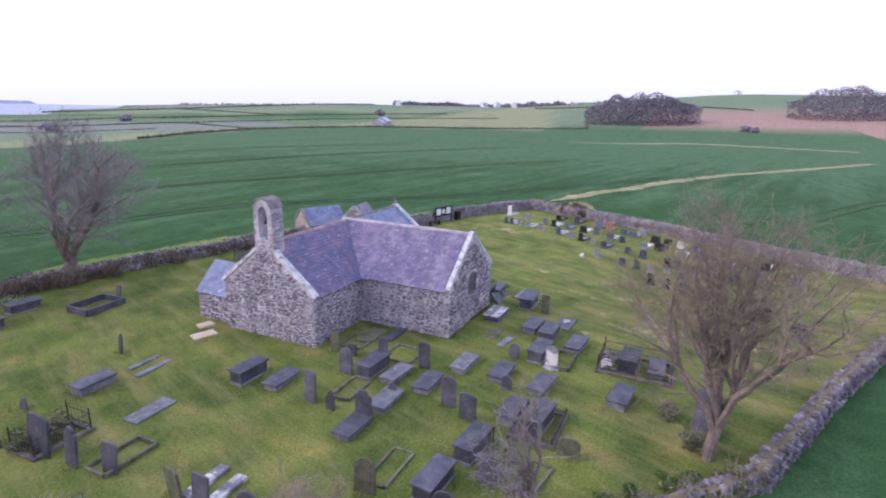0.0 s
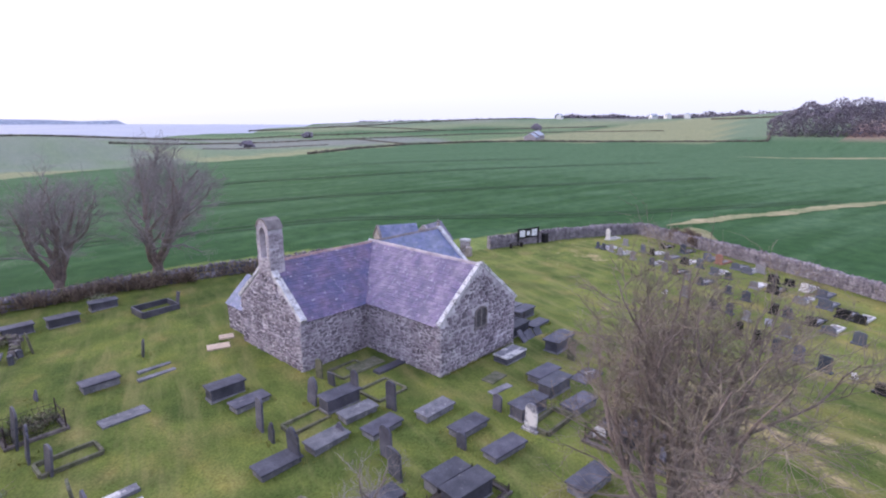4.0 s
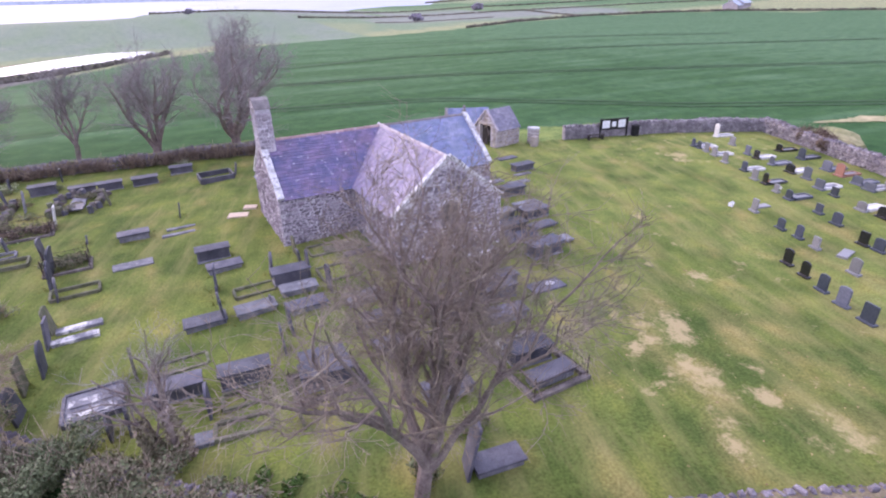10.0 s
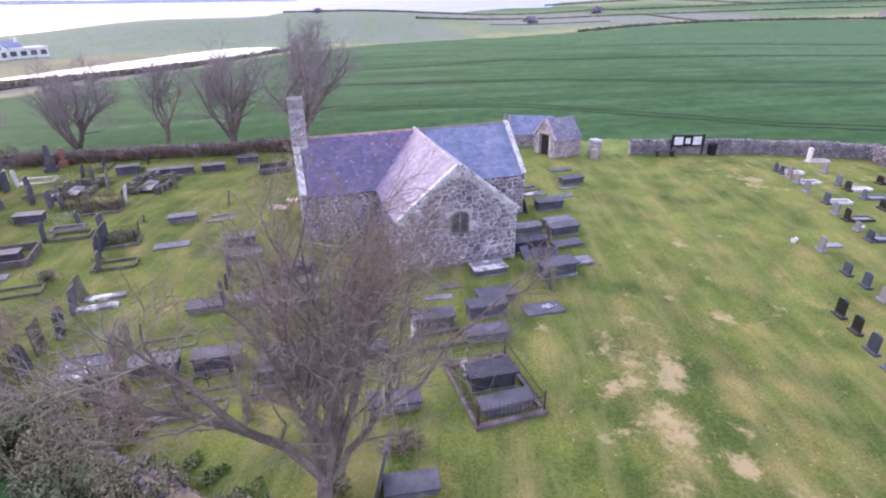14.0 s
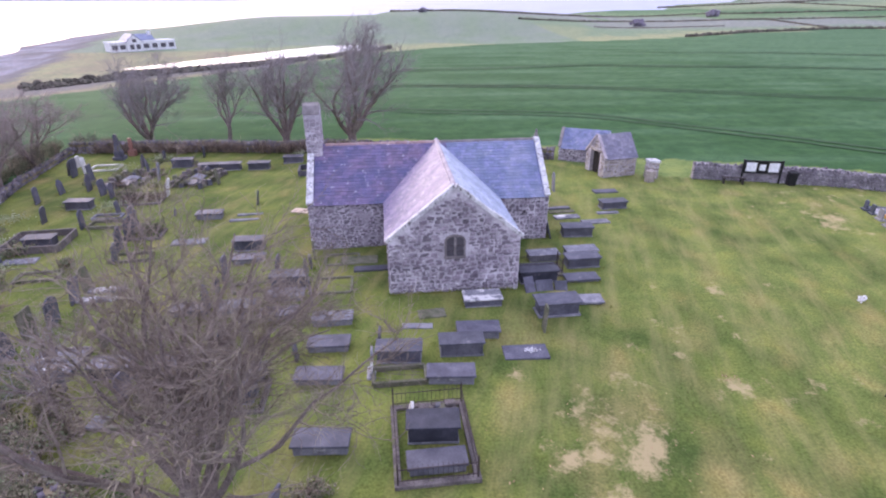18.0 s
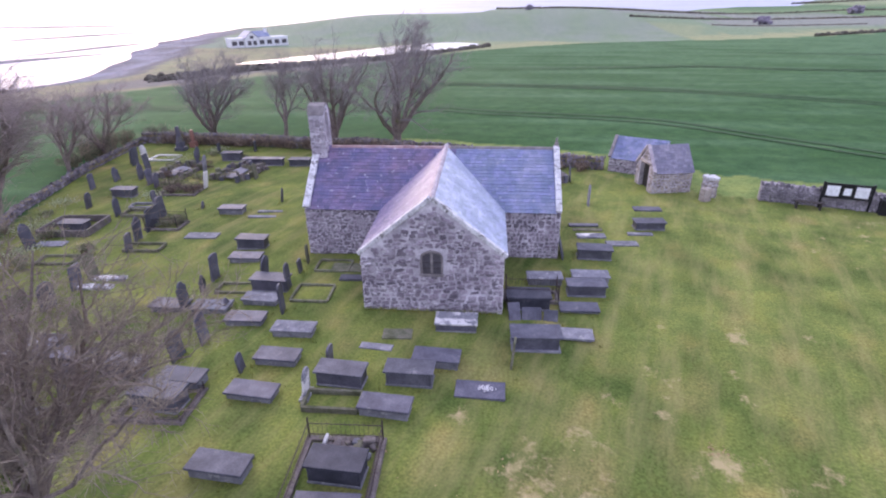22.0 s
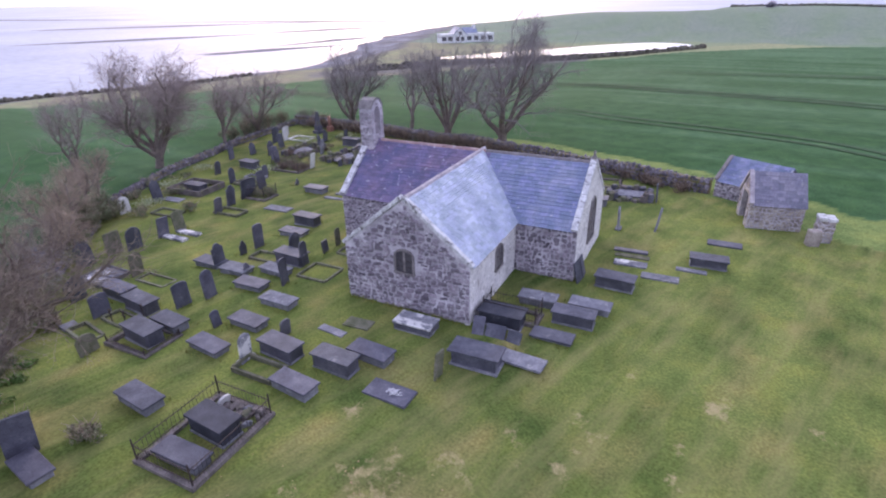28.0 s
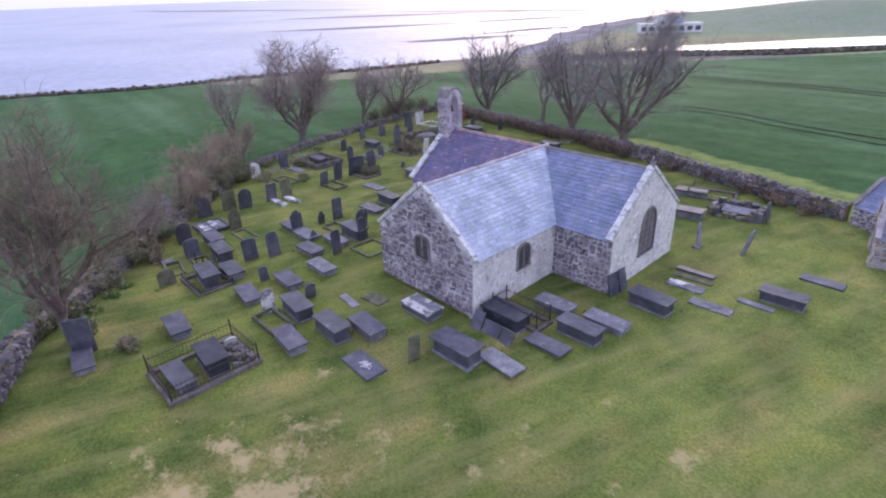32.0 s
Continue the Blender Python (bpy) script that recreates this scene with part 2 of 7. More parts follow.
# paler than PURPLES: lichen, plus some sky sheen mixed into the colour
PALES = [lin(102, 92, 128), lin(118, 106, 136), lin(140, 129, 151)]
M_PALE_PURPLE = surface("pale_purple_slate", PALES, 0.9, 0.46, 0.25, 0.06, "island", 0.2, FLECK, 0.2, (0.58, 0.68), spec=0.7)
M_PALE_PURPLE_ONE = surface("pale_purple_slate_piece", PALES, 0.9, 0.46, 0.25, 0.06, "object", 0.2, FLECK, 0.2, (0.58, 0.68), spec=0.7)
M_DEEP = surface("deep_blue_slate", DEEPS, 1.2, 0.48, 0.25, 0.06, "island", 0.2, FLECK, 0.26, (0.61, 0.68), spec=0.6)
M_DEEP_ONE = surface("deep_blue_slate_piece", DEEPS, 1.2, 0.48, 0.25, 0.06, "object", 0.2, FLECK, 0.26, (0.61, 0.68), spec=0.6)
M_GREY_SLATE = surface("lichened_grey_slate", [lin(108, 107, 124), lin(126, 124, 141), lin(146, 142, 155)], 0.8, 0.7, 0.25, 0.06, "island", 0.2, lin(168, 162, 160), 0.3, (0.6, 0.7))
M_RIDGE_PALE = surface("pale_ridge_tile", [lin(158, 148, 156), lin(176, 166, 172), lin(192, 184, 188)], 0.5, 0.85, 0.3, 0.05, "object", 0.15)
M_RIDGE = surface("clay_ridge_tile", [lin(148, 122, 124), lin(166, 138, 136), lin(180, 162, 160)], 0.5, 0.85, 0.3, 0.05, "object", 0.2, lin(170, 168, 172), 0.3)
M_LEAD = surface("lead_valley", [lin(176, 176, 186), lin(196, 196, 206)], 0.5, 0.5, 0.1, 0.05)
M_TIMBER = surface("dark_timber", [lin(58, 53, 52), lin(74, 68, 65)], 0.3, 0.8, 0.3, 0.02)
M_GLASS = surface("leaded_glass", [lin(70, 67, 75), lin(90, 86, 94)], 0.2, 0.3, 0.1, 0.03, spec=0.6)
M_GLASS_PALE = surface("pale_leaded_glass", [lin(104, 98, 106), lin(130, 123, 131)], 0.2, 0.35, 0.1, 0.03, spec=0.5)
M_DRESSED = surface("dressed_stone", [lin(108, 102, 104), lin(130, 124, 125), lin(150, 144, 143)], 0.4, 0.9, 0.3, 0.04)
M_SLATE_TOMB = surface("tomb_slate", [lin(68, 68, 80), lin(85, 85, 98), lin(105, 104, 116)], 0.7, 0.6, 0.2, 0.05, "object", 0.2, lin(132, 130, 136), 0.5,
                       (0.6, 0.75), spec=0.35)
M_SLATE_DARK = surface("dark_slate", [lin(70, 69, 80), lin(84, 83, 94), lin(100, 99, 109)], 0.7, 0.5, 0.2, 0.05, "object", 0.2, lin(110, 110, 112), 0.5,
                       (0.64, 0.78), spec=0.35)
M_SLATE_BLACK = surface("near_black_slate", [lin(50, 51, 61), lin(62, 63, 74), lin(78, 78, 88)], 0.6, 0.6, 0.2, 0.05, spots=lin(110, 108, 112), spot_size=0.5, spot_edge=(0.62, 0.76), spec=0.3)
M_PALE_TOMB = surface("lichened_slab", [lin(102, 102, 112), lin(122, 122, 131), lin(142, 141, 148)], 0.5, 0.85, 0.3, 0.05, "object", 0.18, lin(168, 166, 166), 0.3,
                      (0.58, 0.68))
M_WHITE_TOMB = surface("white_lichened_slab", [lin(96, 96, 110), lin(118, 118, 128), lin(146, 145, 152)], 0.6, 0.85, 0.3, 0.05, spots=lin(216, 213, 213), spot_size=0.7, spot_edge=(0.48, 0.56))
M_KERB = surface("weathered_kerb", [lin(88, 82, 82), lin(106, 99, 98), lin(128, 120, 118)], 0.4, 0.9, 0.4, 0.05, spots=lin(104, 108, 76), spot_size=0.4, spot_edge=(0.56, 0.66))
M_MARBLE = surface("white_marble", [lin(196, 194, 194), lin(218, 216, 216)], 0.4, 0.5, 0.1, 0.05, "object", 0.08)
M_GRANITE = surface("grey_granite", [lin(116, 116, 122), lin(134, 134, 140)], 0.1, 0.45, 0.1, 0.01, "object", 0.2, spec=0.5)
M_BLACK = surface("black_granite", [lin(28, 28, 32), lin(40, 40, 46)], 0.1, 0.25, 0.05, 0.01, "object", 0.2, spec=0.6)
M_BLUE_GRANITE = surface("blue_grey_granite", [lin(84, 88, 104), lin(104, 108, 124)], 0.1, 0.4, 0.1, 0.01, "object", 0.25, spec=0.5)
M_DARK_GRANITE = surface("dark_blue_granite", [lin(54, 60, 76), lin(72, 78, 94)], 0.1, 0.35, 0.1, 0.01, "object", 0.3, spec=0.5)
M_PINK = surface("red_granite", [lin(140, 100, 90), lin(158, 118, 106)], 0.1, 0.4, 0.1, 0.01)
M_MOSSY = surface("mossy_stone", [lin(84, 88, 66), lin(106, 106, 88), lin(124, 120, 108)], 0.35, 0.95, 0.4, 0.04, "object", 0.2)
M_NETTLE = surface("green_nettles", [lin(72, 98, 46), lin(98, 122, 60)], 0.6, 0.8, 0.2, 0.1, "island", 0.3)
M_IRON = surface("rusted_iron", [lin(62, 57, 60), lin(88, 76, 74)], 0.1, 0.7, 0.2, 0.02, metal=0.4)
M_PALE_RUBBLE = surface("lichened_pale_rubble", [lin(146, 138, 146), lin(172, 163, 170), lin(198, 190, 195)], 0.5, 0.95, 0.5, 0.05, "island", 0.26, lin(212, 206, 208), 0.3, (0.58, 0.66))
M_SAND = surface("pale_sandstone", [lin(196, 176, 158), lin(214, 196, 176)], 0.4, 0.9, 0.2, 0.05)
M_BARK = surface("bark", [lin(104, 92, 90), lin(126, 113, 109), lin(146, 135, 126)], 0.4, 0.95, 0.6, 0.05, spots=lin(112, 112, 84), spot_size=0.6, spot_edge=(0.56, 0.68))
M_TWIG = surface("bare_twigs", [lin(124, 117, 119), lin(142, 135, 135), lin(160, 153, 149)], 1.2, 0.95, 0.0, 0.2)
M_THORN = surface("brown_thorn_twigs", [lin(138, 122, 112), lin(160, 144, 128), lin(178, 162, 142)], 1.0, 0.95, 0.0, 0.2)
M_TWIG_MAUVE = surface("mauve_brown_twigs", [lin(142, 130, 130), lin(160, 147, 144), lin(176, 164, 156)], 1.2, 0.95, 0.0, 0.2)
M_TWIG_LICHEN = surface("lichened_twigs", [lin(113, 100, 96), lin(134, 121, 112), lin(154, 144, 124)], 0.8, 0.95, 0.0, 0.2)
M_BRAMBLE = surface("bramble_leaves", [lin(105, 102, 81), lin(127, 121, 99), lin(148, 132, 119)], 0.8, 0.8, 0.2, 0.1, "island", 0.35)
M_DARK_BRAMBLE = surface("dark_dead_bramble", [lin(84, 72, 66), lin(104, 90, 80), lin(126, 108, 94)], 0.8, 0.9, 0.2, 0.1, "island", 0.3)
M_TRAM = surface("pressed_corn", [lin(42, 70, 40), lin(54, 84, 50)], 2.0, 0.9, 0.2, 0.3)
M_IVY = surface("ivy_leaves", [lin(88, 99, 70), lin(118, 124, 92)], 0.8, 0.6, 0.2, 0.1, "island", 0.35)
M_HEDGE = surface("hedge", [lin(82, 80, 72), lin(98, 94, 84), lin(114, 106, 98)], 2.0, 0.95, 0.4, 0.4, "island", 0.3)
# grey-mauve tones, paled by distance haze mixed into the colour
M_WOOD = surface("far_wood", [lin(116, 110, 124), lin(128, 122, 135), lin(140, 134, 146)], 12.0, 0.95, 0.0, 2.0, "island", 0.04, speckle=0.06)
M_WHITEWASH = surface("white_render", [lin(214, 214, 216), lin(228, 228, 230)], 1.0, 0.9, 0.1, 0.2)
M_PAPER = surface("white_notice", [lin(222, 224, 228), lin(232, 234, 238)], 0.5, 0.6, 0.0, 0.1)
M_BIN = surface("black_plastic", [lin(30, 30, 34), lin(38, 38, 42)], 0.4, 0.4, 0.1, 0.1)
# pale tones carry the sky's reflection; gloss is kept almost off
M_WATER = surface("sea_water", [lin(122, 131, 160), lin(156, 163, 186)], 160.0, 0.3, 0.04, 4.0, spec=0.05)
# sky reflection lightens this water's base colour too
M_LAGOON = surface("lagoon_water", [lin(176, 186, 206), lin(196, 204, 220)], 20.0, 0.2, 0.1, 1.0, spec=0.5)
M_FLOWER_W = surface("white_flowers", [lin(224, 222, 226), lin(240, 238, 240)], 0.05, 0.8, 0.0, 0.02)
M_LEAF = surface("dead_leaves", [lin(150, 128, 92), lin(184, 160, 122)], 0.3, 0.9, 0.0, 0.1, "island", 0.2)
M_LIMED_ONE = surface("limewashed_stone", [lin(194, 189, 191), lin(220, 216, 217), lin(236, 233, 233)], 0.7, 0.95, 0.4, 0.06, "object", 0.16, lin(150, 139, 136), 0.4, (0.62, 0.72))
M_SPRING = surface("pale_spring_growth", [lin(150, 164, 112), lin(206, 208, 188)], 0.2, 0.8, 0.0, 0.05)
M_FLOWER_Y = surface("yellow_flowers", [lin(220, 180, 70), lin(232, 140, 70)], 0.1, 0.8, 0.0, 0.02)
M_TRACK = surface("dry_track", [lin(112, 126, 84), lin(146, 144, 106), lin(172, 160, 126)], 4.0, 0.95, 0.3, 0.5)
# distance haze gives this coast its blue-grey base colour
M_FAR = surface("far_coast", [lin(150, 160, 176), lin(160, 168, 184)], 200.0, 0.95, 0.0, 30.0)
M_SHINGLE = surface("shingle", [lin(120, 116, 122), lin(146, 142, 146)], 3.0, 0.9, 0.3, 0.3)
M_TUFT = surface("grass_tufts", [lin(96, 106, 46), lin(120, 126, 58), lin(150, 144, 84)], 0.9, 0.9, 0.0, 0.2, "island", 0.3)

# ---------- building helpers ----------


def mesh_of(name, verts, faces, material):
    me = bpy.data.meshes.new(name)
    me.from_pydata(verts, [], faces)
    me.materials.append(material)
    me.update()
    return me


def empty(name, at=(0, 0, 0), turn=0.0):
    ob = new(name)
    ob.matrix_world = pose(at[0], at[1], at[2], 0, 0, turn)
    return ob


def part(name, bm, material, parent, label="", kind="", m=None):
    """Links a bmesh as one mesh object under a thing or a part."""
    me = bpy.data.meshes.new(name)
    bm.to_mesh(me)
    bm.free()
    me.materials.append(material)
    ob = new(name, me)
    ob.parent = parent
    if m is not None:
        ob.matrix_local = m
    return tagged(ob, label, kind=kind)


def raw(name, verts, faces, material, parent=None, label="", kind=""):
    ob = new(name, mesh_of(name, verts, faces, material))
    ob.parent = parent
    return tagged(ob, label, kind=kind)


def box(bm, x0, x1, y0, y1, z0, z1, bevel=0.0):
    """A box added to bm, its edges rounded off a little."""
    r = bmesh.ops.create_cube(bm, size=1.0)["verts"]
    for v in r:
        v.co = Vector(((x0 + x1) / 2 + v.co.x * (x1 - x0), (y0 + y1) / 2 + v.co.y * (y1 - y0), (z0 + z1) / 2 + v.co.z * (z1 - z0)))
    if bevel:
        edges = list({e for v in r for e in v.link_edges})
        bmesh.ops.bevel(bm, geom=edges, offset=bevel, segments=1, affect="EDGES")
    return bm


def prism(bm, profile, axis, a, b):
    """A closed profile of (u, v) pairs drawn out along an axis from a to b: axis x takes (y, z), y takes (x, z), z takes (x, y)."""
    def put(u, v, w):
        return {"x": (w, u, v), "y": (u, w, v), "z": (u, v, w)}[axis]
    low = [bm.verts.new(put(u, v, a)) for u, v in profile]
    high = [bm.verts.new(put(u, v, b)) for u, v in profile]
    n = len(profile)
    faces = [bm.faces.new(low), bm.faces.new(high[::-1])]
    faces += [bm.faces.new((low[i], high[i], high[(i + 1) % n], low[(i + 1) % n])) for i in range(n)]
    bmesh.ops.recalc_face_normals(bm, faces=faces)
    return bm


def tube(verts, faces, points, radii, sides):
    """A tapered tube through the points, added to verts and faces."""
    start, n = len(verts), len(points)
    for i, p in enumerate(points):
        d = (points[min(i + 1, n - 1)] - points[max(i - 1, 0)]).normalized()
        s = d.cross(Vector((0.31, 0.87, 0.38))).normalized()
        t = d.cross(s)
        for k in range(sides):
            a = 2 * math.pi * k / sides
            verts.append(p + (s * math.cos(a) + t * math.sin(a)) * radii[i])
    for i in range(n - 1):
        for k in range(sides):
            a, b = start + i * sides + k, start + i * sides + (k + 1) % sides
            faces.append((a, b, b + sides, a + sides))


def ease(u):
    u = min(1.0, max(0.0, u))
    return u * u * (3 - 2 * u)


def ground_z(x, y):
    """Height of the churchyard's ground."""
    return -0.12 - 0.08 * ease((-x - 1) / 6) - 0.28 * ease((-x - 7) / 7) - 0.95 * math.exp(-((x - 15) ** 2 + (y + 13) ** 2) / 120)

# ---------- land ----------
YARD = [(-31.5, 30.2), (-21, 29.6), (-12, 28.2), (-5, 26.2), (4, 23.8), (10.6, 21.4), (16.8, 16.4), (20, 15.4), (24.5, 14.1), (30, 12.1), (37.2, 7.9),
        (31.4, -6.3), (28.5, -12.3), (20.5, -26.8), (6.2, -20.4), (-2, -16.3), (-8.9, -13.4), (-14.4, -8.3), (-25.6, 3.6), (-28.2, 11.4), (-30.7, 20.4)]


def inside(poly, x, y):
    hit = False
    for (ax, ay), (bx, by) in zip(poly, poly[1:] + poly[:1]):
        if (ay > y) != (by > y) and x < (bx - ax) * (y - ay) / (by - ay) + ax:
            hit = not hit
    return hit


def bend(points, v):
    """Straight lines through (v, w) points: w for a given v."""
    for (a, p), (b, q) in zip(points, points[1:]):
        if v <= b:
            return p + (q - p) * (max(v, a) - a) / (b - a)
    return points[-1][1]


WEST_SHORE = [(-400, -122), (-60, -112), (5, -97), (19, -90), (37, -84), (52, -78), (75, -70), (99, -73), (128, -83), (175, -97), (215, -106), (250, -118), (280, -150), (330, -210)]
NORTH_SHORE = [(-240, 262), (-130, 270), (-11, 292), (62, 380), (163, 410), (300, 540), (700, 960), (3000, 3200)]


def shore_x(y):
    """Where the grass ends towards the sea in the west."""
    return bend(WEST_SHORE, y) + 1.5 * math.sin(y * 0.17)


def north_shore(x):
    """Where the land ends towards the bay in the north."""
    return bend(NORTH_SHORE, x) + 8 * math.sin(x * 0.05)


def land_z(x, y):
    r = math.hypot(x, y)
    z = ground_z(x, y)
    a = math.degrees(math.atan2(y, x))
    top = 5 + 12 * ease((75 - a) / 45) + 20 * ease((20 - a) / 25)
    top *= ease((128 - a) / 25) if a > -60 else ease((a + 130) / 60)
    z += top * ease((r - 210) / 520)
    z += 0.25 * math.sin(x * 0.021 + 1) * math.sin(y * 0.027) * ease((r - 60) / 80)
    z += 5.2 * ease((r - 158) / 80) * ease((116 - a) / 16) * ease((a - 62) / 22)
    d = shore_x(y) - x
    z -= 1.0 * ease((d + 4) / 8) + 20 * ease((d - 6) / 140)
    z -= 30 * ease((y - north_shore(x) + 30) / 110)
    return z


BROW = Vector((0, -20.5, 12.3))


def fall(x, y):
    """How far the land north and west of the yard is drawn out towards the lower coast: 1 near the church, 1.8 at the sea."""
    a = math.degrees(math.atan2(y, x)) % 360
    side = ease((a - 52) / 26) if a < 180 else ease((300 - a) / 40)
    return 1 + 0.8 * ease((math.hypot(x, y) - 46) / 50) * side


def site(x, y, up=0.0):
    """A place on the land: the ground falls away from the yard towards the coast."""
    k = fall(x, y)
    return BROW + k * (Vector((x, y, land_z(x, y))) - BROW) + Vector((0, 0, up))


SEA_LEVEL = BROW.z - 1.8 * (BROW.z + 1.6)
LAWN, LAWN_DRY, LAWN_RICH = Vector(lin(108, 119, 60)[:3]), Vector(lin(148, 136, 88)[:3]), Vector(lin(79, 94, 47)[:3])
LAWN_FRESH = Vector(lin(112, 123, 65)[:3])
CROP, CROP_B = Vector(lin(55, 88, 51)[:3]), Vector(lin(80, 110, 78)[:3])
# far field tones are greyed and paled, with distance haze in the colour
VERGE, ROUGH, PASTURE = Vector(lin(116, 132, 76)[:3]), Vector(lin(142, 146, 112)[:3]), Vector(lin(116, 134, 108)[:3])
HAZED_FIELD, PLOUGH = Vector(lin(128, 133, 126)[:3]), Vector(lin(166, 138, 128)[:3])
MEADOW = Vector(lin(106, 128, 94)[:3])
HAZED_HILLSIDE = Vector(lin(124, 135, 122)[:3])
BRACKEN, BANK, BEACH = Vector(lin(134, 128, 108)[:3]), Vector(lin(108, 106, 110)[:3]), Vector(lin(138, 138, 150)[:3])


def near_line(p, a, b):
    ax, ay, dx, dy = a[0], a[1], b[0] - a[0], b[1] - a[1]
    t = max(0, min(1, ((p[0] - ax) * dx + (p[1] - ay) * dy) / (dx * dx + dy * dy)))
    return math.hypot(p[0] - ax - t * dx, p[1] - ay - t * dy)


FIELD = [(-130, -260), (-101, 0), (-88, 18), (-77, 23), (-64, 44), (-55, 60), (-47, 68), (-36, 82), (-24, 96), (-4, 120), (12, 134), (27, 144), (48, 150), (69, 153), (100, 163), (133, 180), (178, 190), (221, 177), (244, 162), (261, 134),
         (288, 93), (302, 53), (277, 19), (252, -5), (200, -40), (200, -260)]


def crop_edge(x):
    """The far side of the green corn field, as y for a given x."""
    for (ax, ay), (bx, by) in zip(FIELD[3:18], FIELD[4:18]):
        if x <= bx:
            return ay + (by - ay) * max(0, x - ax) / (bx - ax)
    return 178


def land_tint(x, y):
    n1 = noise.noise((x * 0.11, y * 0.11, 3.0))
    n2 = noise.noise((x * 0.45, y * 0.45, 7.0))
    if inside(YARD, x, y):
        n3 = noise.noise((x * 1.1, y * 0.8, 11.0))
        streak = noise.noise(((x - 0.15 * y + 2.2 * n1) * 0.8 + 40, (y + 0.1 * x) * 0.2, 5.0))
        fresh = max(ease((x - 6) / 5) * ease((y + 5) / 5), ease((x - 11) / 4))
        c = LAWN.lerp(LAWN_FRESH, fresh).lerp(LAWN_RICH, min(1, max(0, 0.5 - 0.24 * fresh + 0.75 * n1 + 0.95 * n2 + 0.55 * n3)))
        return c.lerp(LAWN_DRY, min(0.75, max(0, 0.6 * streak + 0.7 * noise.noise((x * 0.5, y * 0.4, 21.0)) + 0.5 * n3 - 0.12 + 0.22 * ease((-2 - y) / 6) * ease((x + 2) / 4))))
    r = math.hypot(x, y)
    d = shore_x(y) - x
    if d > 0:
        return BEACH.lerp(BANK, min(1, max(0, 0.5 + 1.4 * n1 + 0.6 * n2)))
    if d > -4:
        return BANK
    if inside(FIELD, x, y):
        wall_gap = min(near_line((x, y), a, b) for a, b in zip(YARD, YARD[1:] + YARD[:1])) if r < 60 else 99
        if wall_gap < 5.0 + n2 - 5 * ease((-4 - x) / 12) and (y > 21 or (x > 6 and y > 9)):
            return VERGE
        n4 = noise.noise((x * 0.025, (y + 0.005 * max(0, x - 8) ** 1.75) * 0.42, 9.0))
        # noise tones; paling with distance and to the east puts haze into the colour
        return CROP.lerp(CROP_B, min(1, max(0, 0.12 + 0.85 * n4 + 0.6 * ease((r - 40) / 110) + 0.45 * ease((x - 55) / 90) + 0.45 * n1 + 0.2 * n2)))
    if x < -20 and y < 135:
        wet = min(near_line((x, y), p, q) for p, q in (((-59, 66), (-46, 86)), ((-46, 86), (-24, 101)), ((-24, 101), (-2, 127))))
        return BANK.lerp(BRACKEN, 0.3) if wet < 5 + 2 * n2 else BRACKEN.lerp(ROUGH, min(1, max(0, 0.35 + n1 + n2)))
    a = math.degrees(math.atan2(y, x))
    if a < 14:
        if r > 560:
            return PASTURE
        return PLOUGH if (r > 310 and r < 470 and a < 4) else (CROP_B if r < 330 else PASTURE)
    # hill behind the lagoon: distance haze is blended into the pasture colour
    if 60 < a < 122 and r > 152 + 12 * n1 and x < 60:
        return PASTURE.lerp(HAZED_HILLSIDE, min(1, max(0, 0.6 + n1)))
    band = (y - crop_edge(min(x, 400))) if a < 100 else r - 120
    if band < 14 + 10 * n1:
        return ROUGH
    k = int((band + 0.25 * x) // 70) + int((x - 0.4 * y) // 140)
    return (PASTURE, HAZED_FIELD, MEADOW, CROP_B, ROUGH.lerp(PASTURE, 0.5))[k % 5]


def lines(a, b, fine, mid, mid_step):
    v = list(np.arange(a, b + 0.01, fine))
    step, p = mid_step, b
    while p < 6000:
        p += step
        v.append(p)
        if p > mid:
            step *= 1.35
    step, p = mid_step, a
    while p > -6000:
        p -= step
        v.insert(0, p)
        if p < -mid:
            step *= 1.35
    return [float(w) for w in v]


BARE = [(5.2, -9.0, 0.9), (4.3, -10.4, 0.8), (3.2, -11.8, 0.9), (2.6, -12.9, 0.9), (1.6, -12.1, 0.9), (3.0, -10.0, 0.6), (3.9, -6.5, 0.6), (1.3, -6.0, 0.7), (1.6, -10.2, 0.6),
        (1.0, -15.0, 1.0), (5.1, -13.1, 0.5), (3.9, -14.2, 0.6), (3.0, -16.2, 0.8), (6.3, -14.3, 0.6), (4.9, -15.6, 0.9), (4.3, -16.8, 0.9), (12.8, -7.2, 0.7), (9.1, -3.4, 0.6),
        (8.3, -5.3, 0.7), (7.0, -4.8, 0.6), (11.3, -4.1, 0.5), (12.4, -0.8, 0.7), (9.4, -0.3, 0.6), (24.0, 6.3, 1.4), (-0.4, -11.5, 0.5), (3.6, -6.9, 0.7), (1.6, -9.6, 0.7), (3.5, -9.0, 0.7), (12.5, -0.2, 0.8), (5.0, -6.8, 0.6), (8.3, -2.8, 0.7), (11.4, -2.9, 0.6), (9.6, -7.2, 0.8), (15.4, -0.5, 0.7),
        (5.25, -6.57, 0.5), (0.72, -12.15, 0.7), (2.1, -10.1, 0.6), (2.94, -8.12, 0.5), (2.3, -11.6, 0.7), (8.2, -5.5, 0.4), (8.7, -4.4, 0.4), (9.35, -3.1, 0.4), (10.15, -1.7, 0.4), (10.7, -0.4, 0.4)]


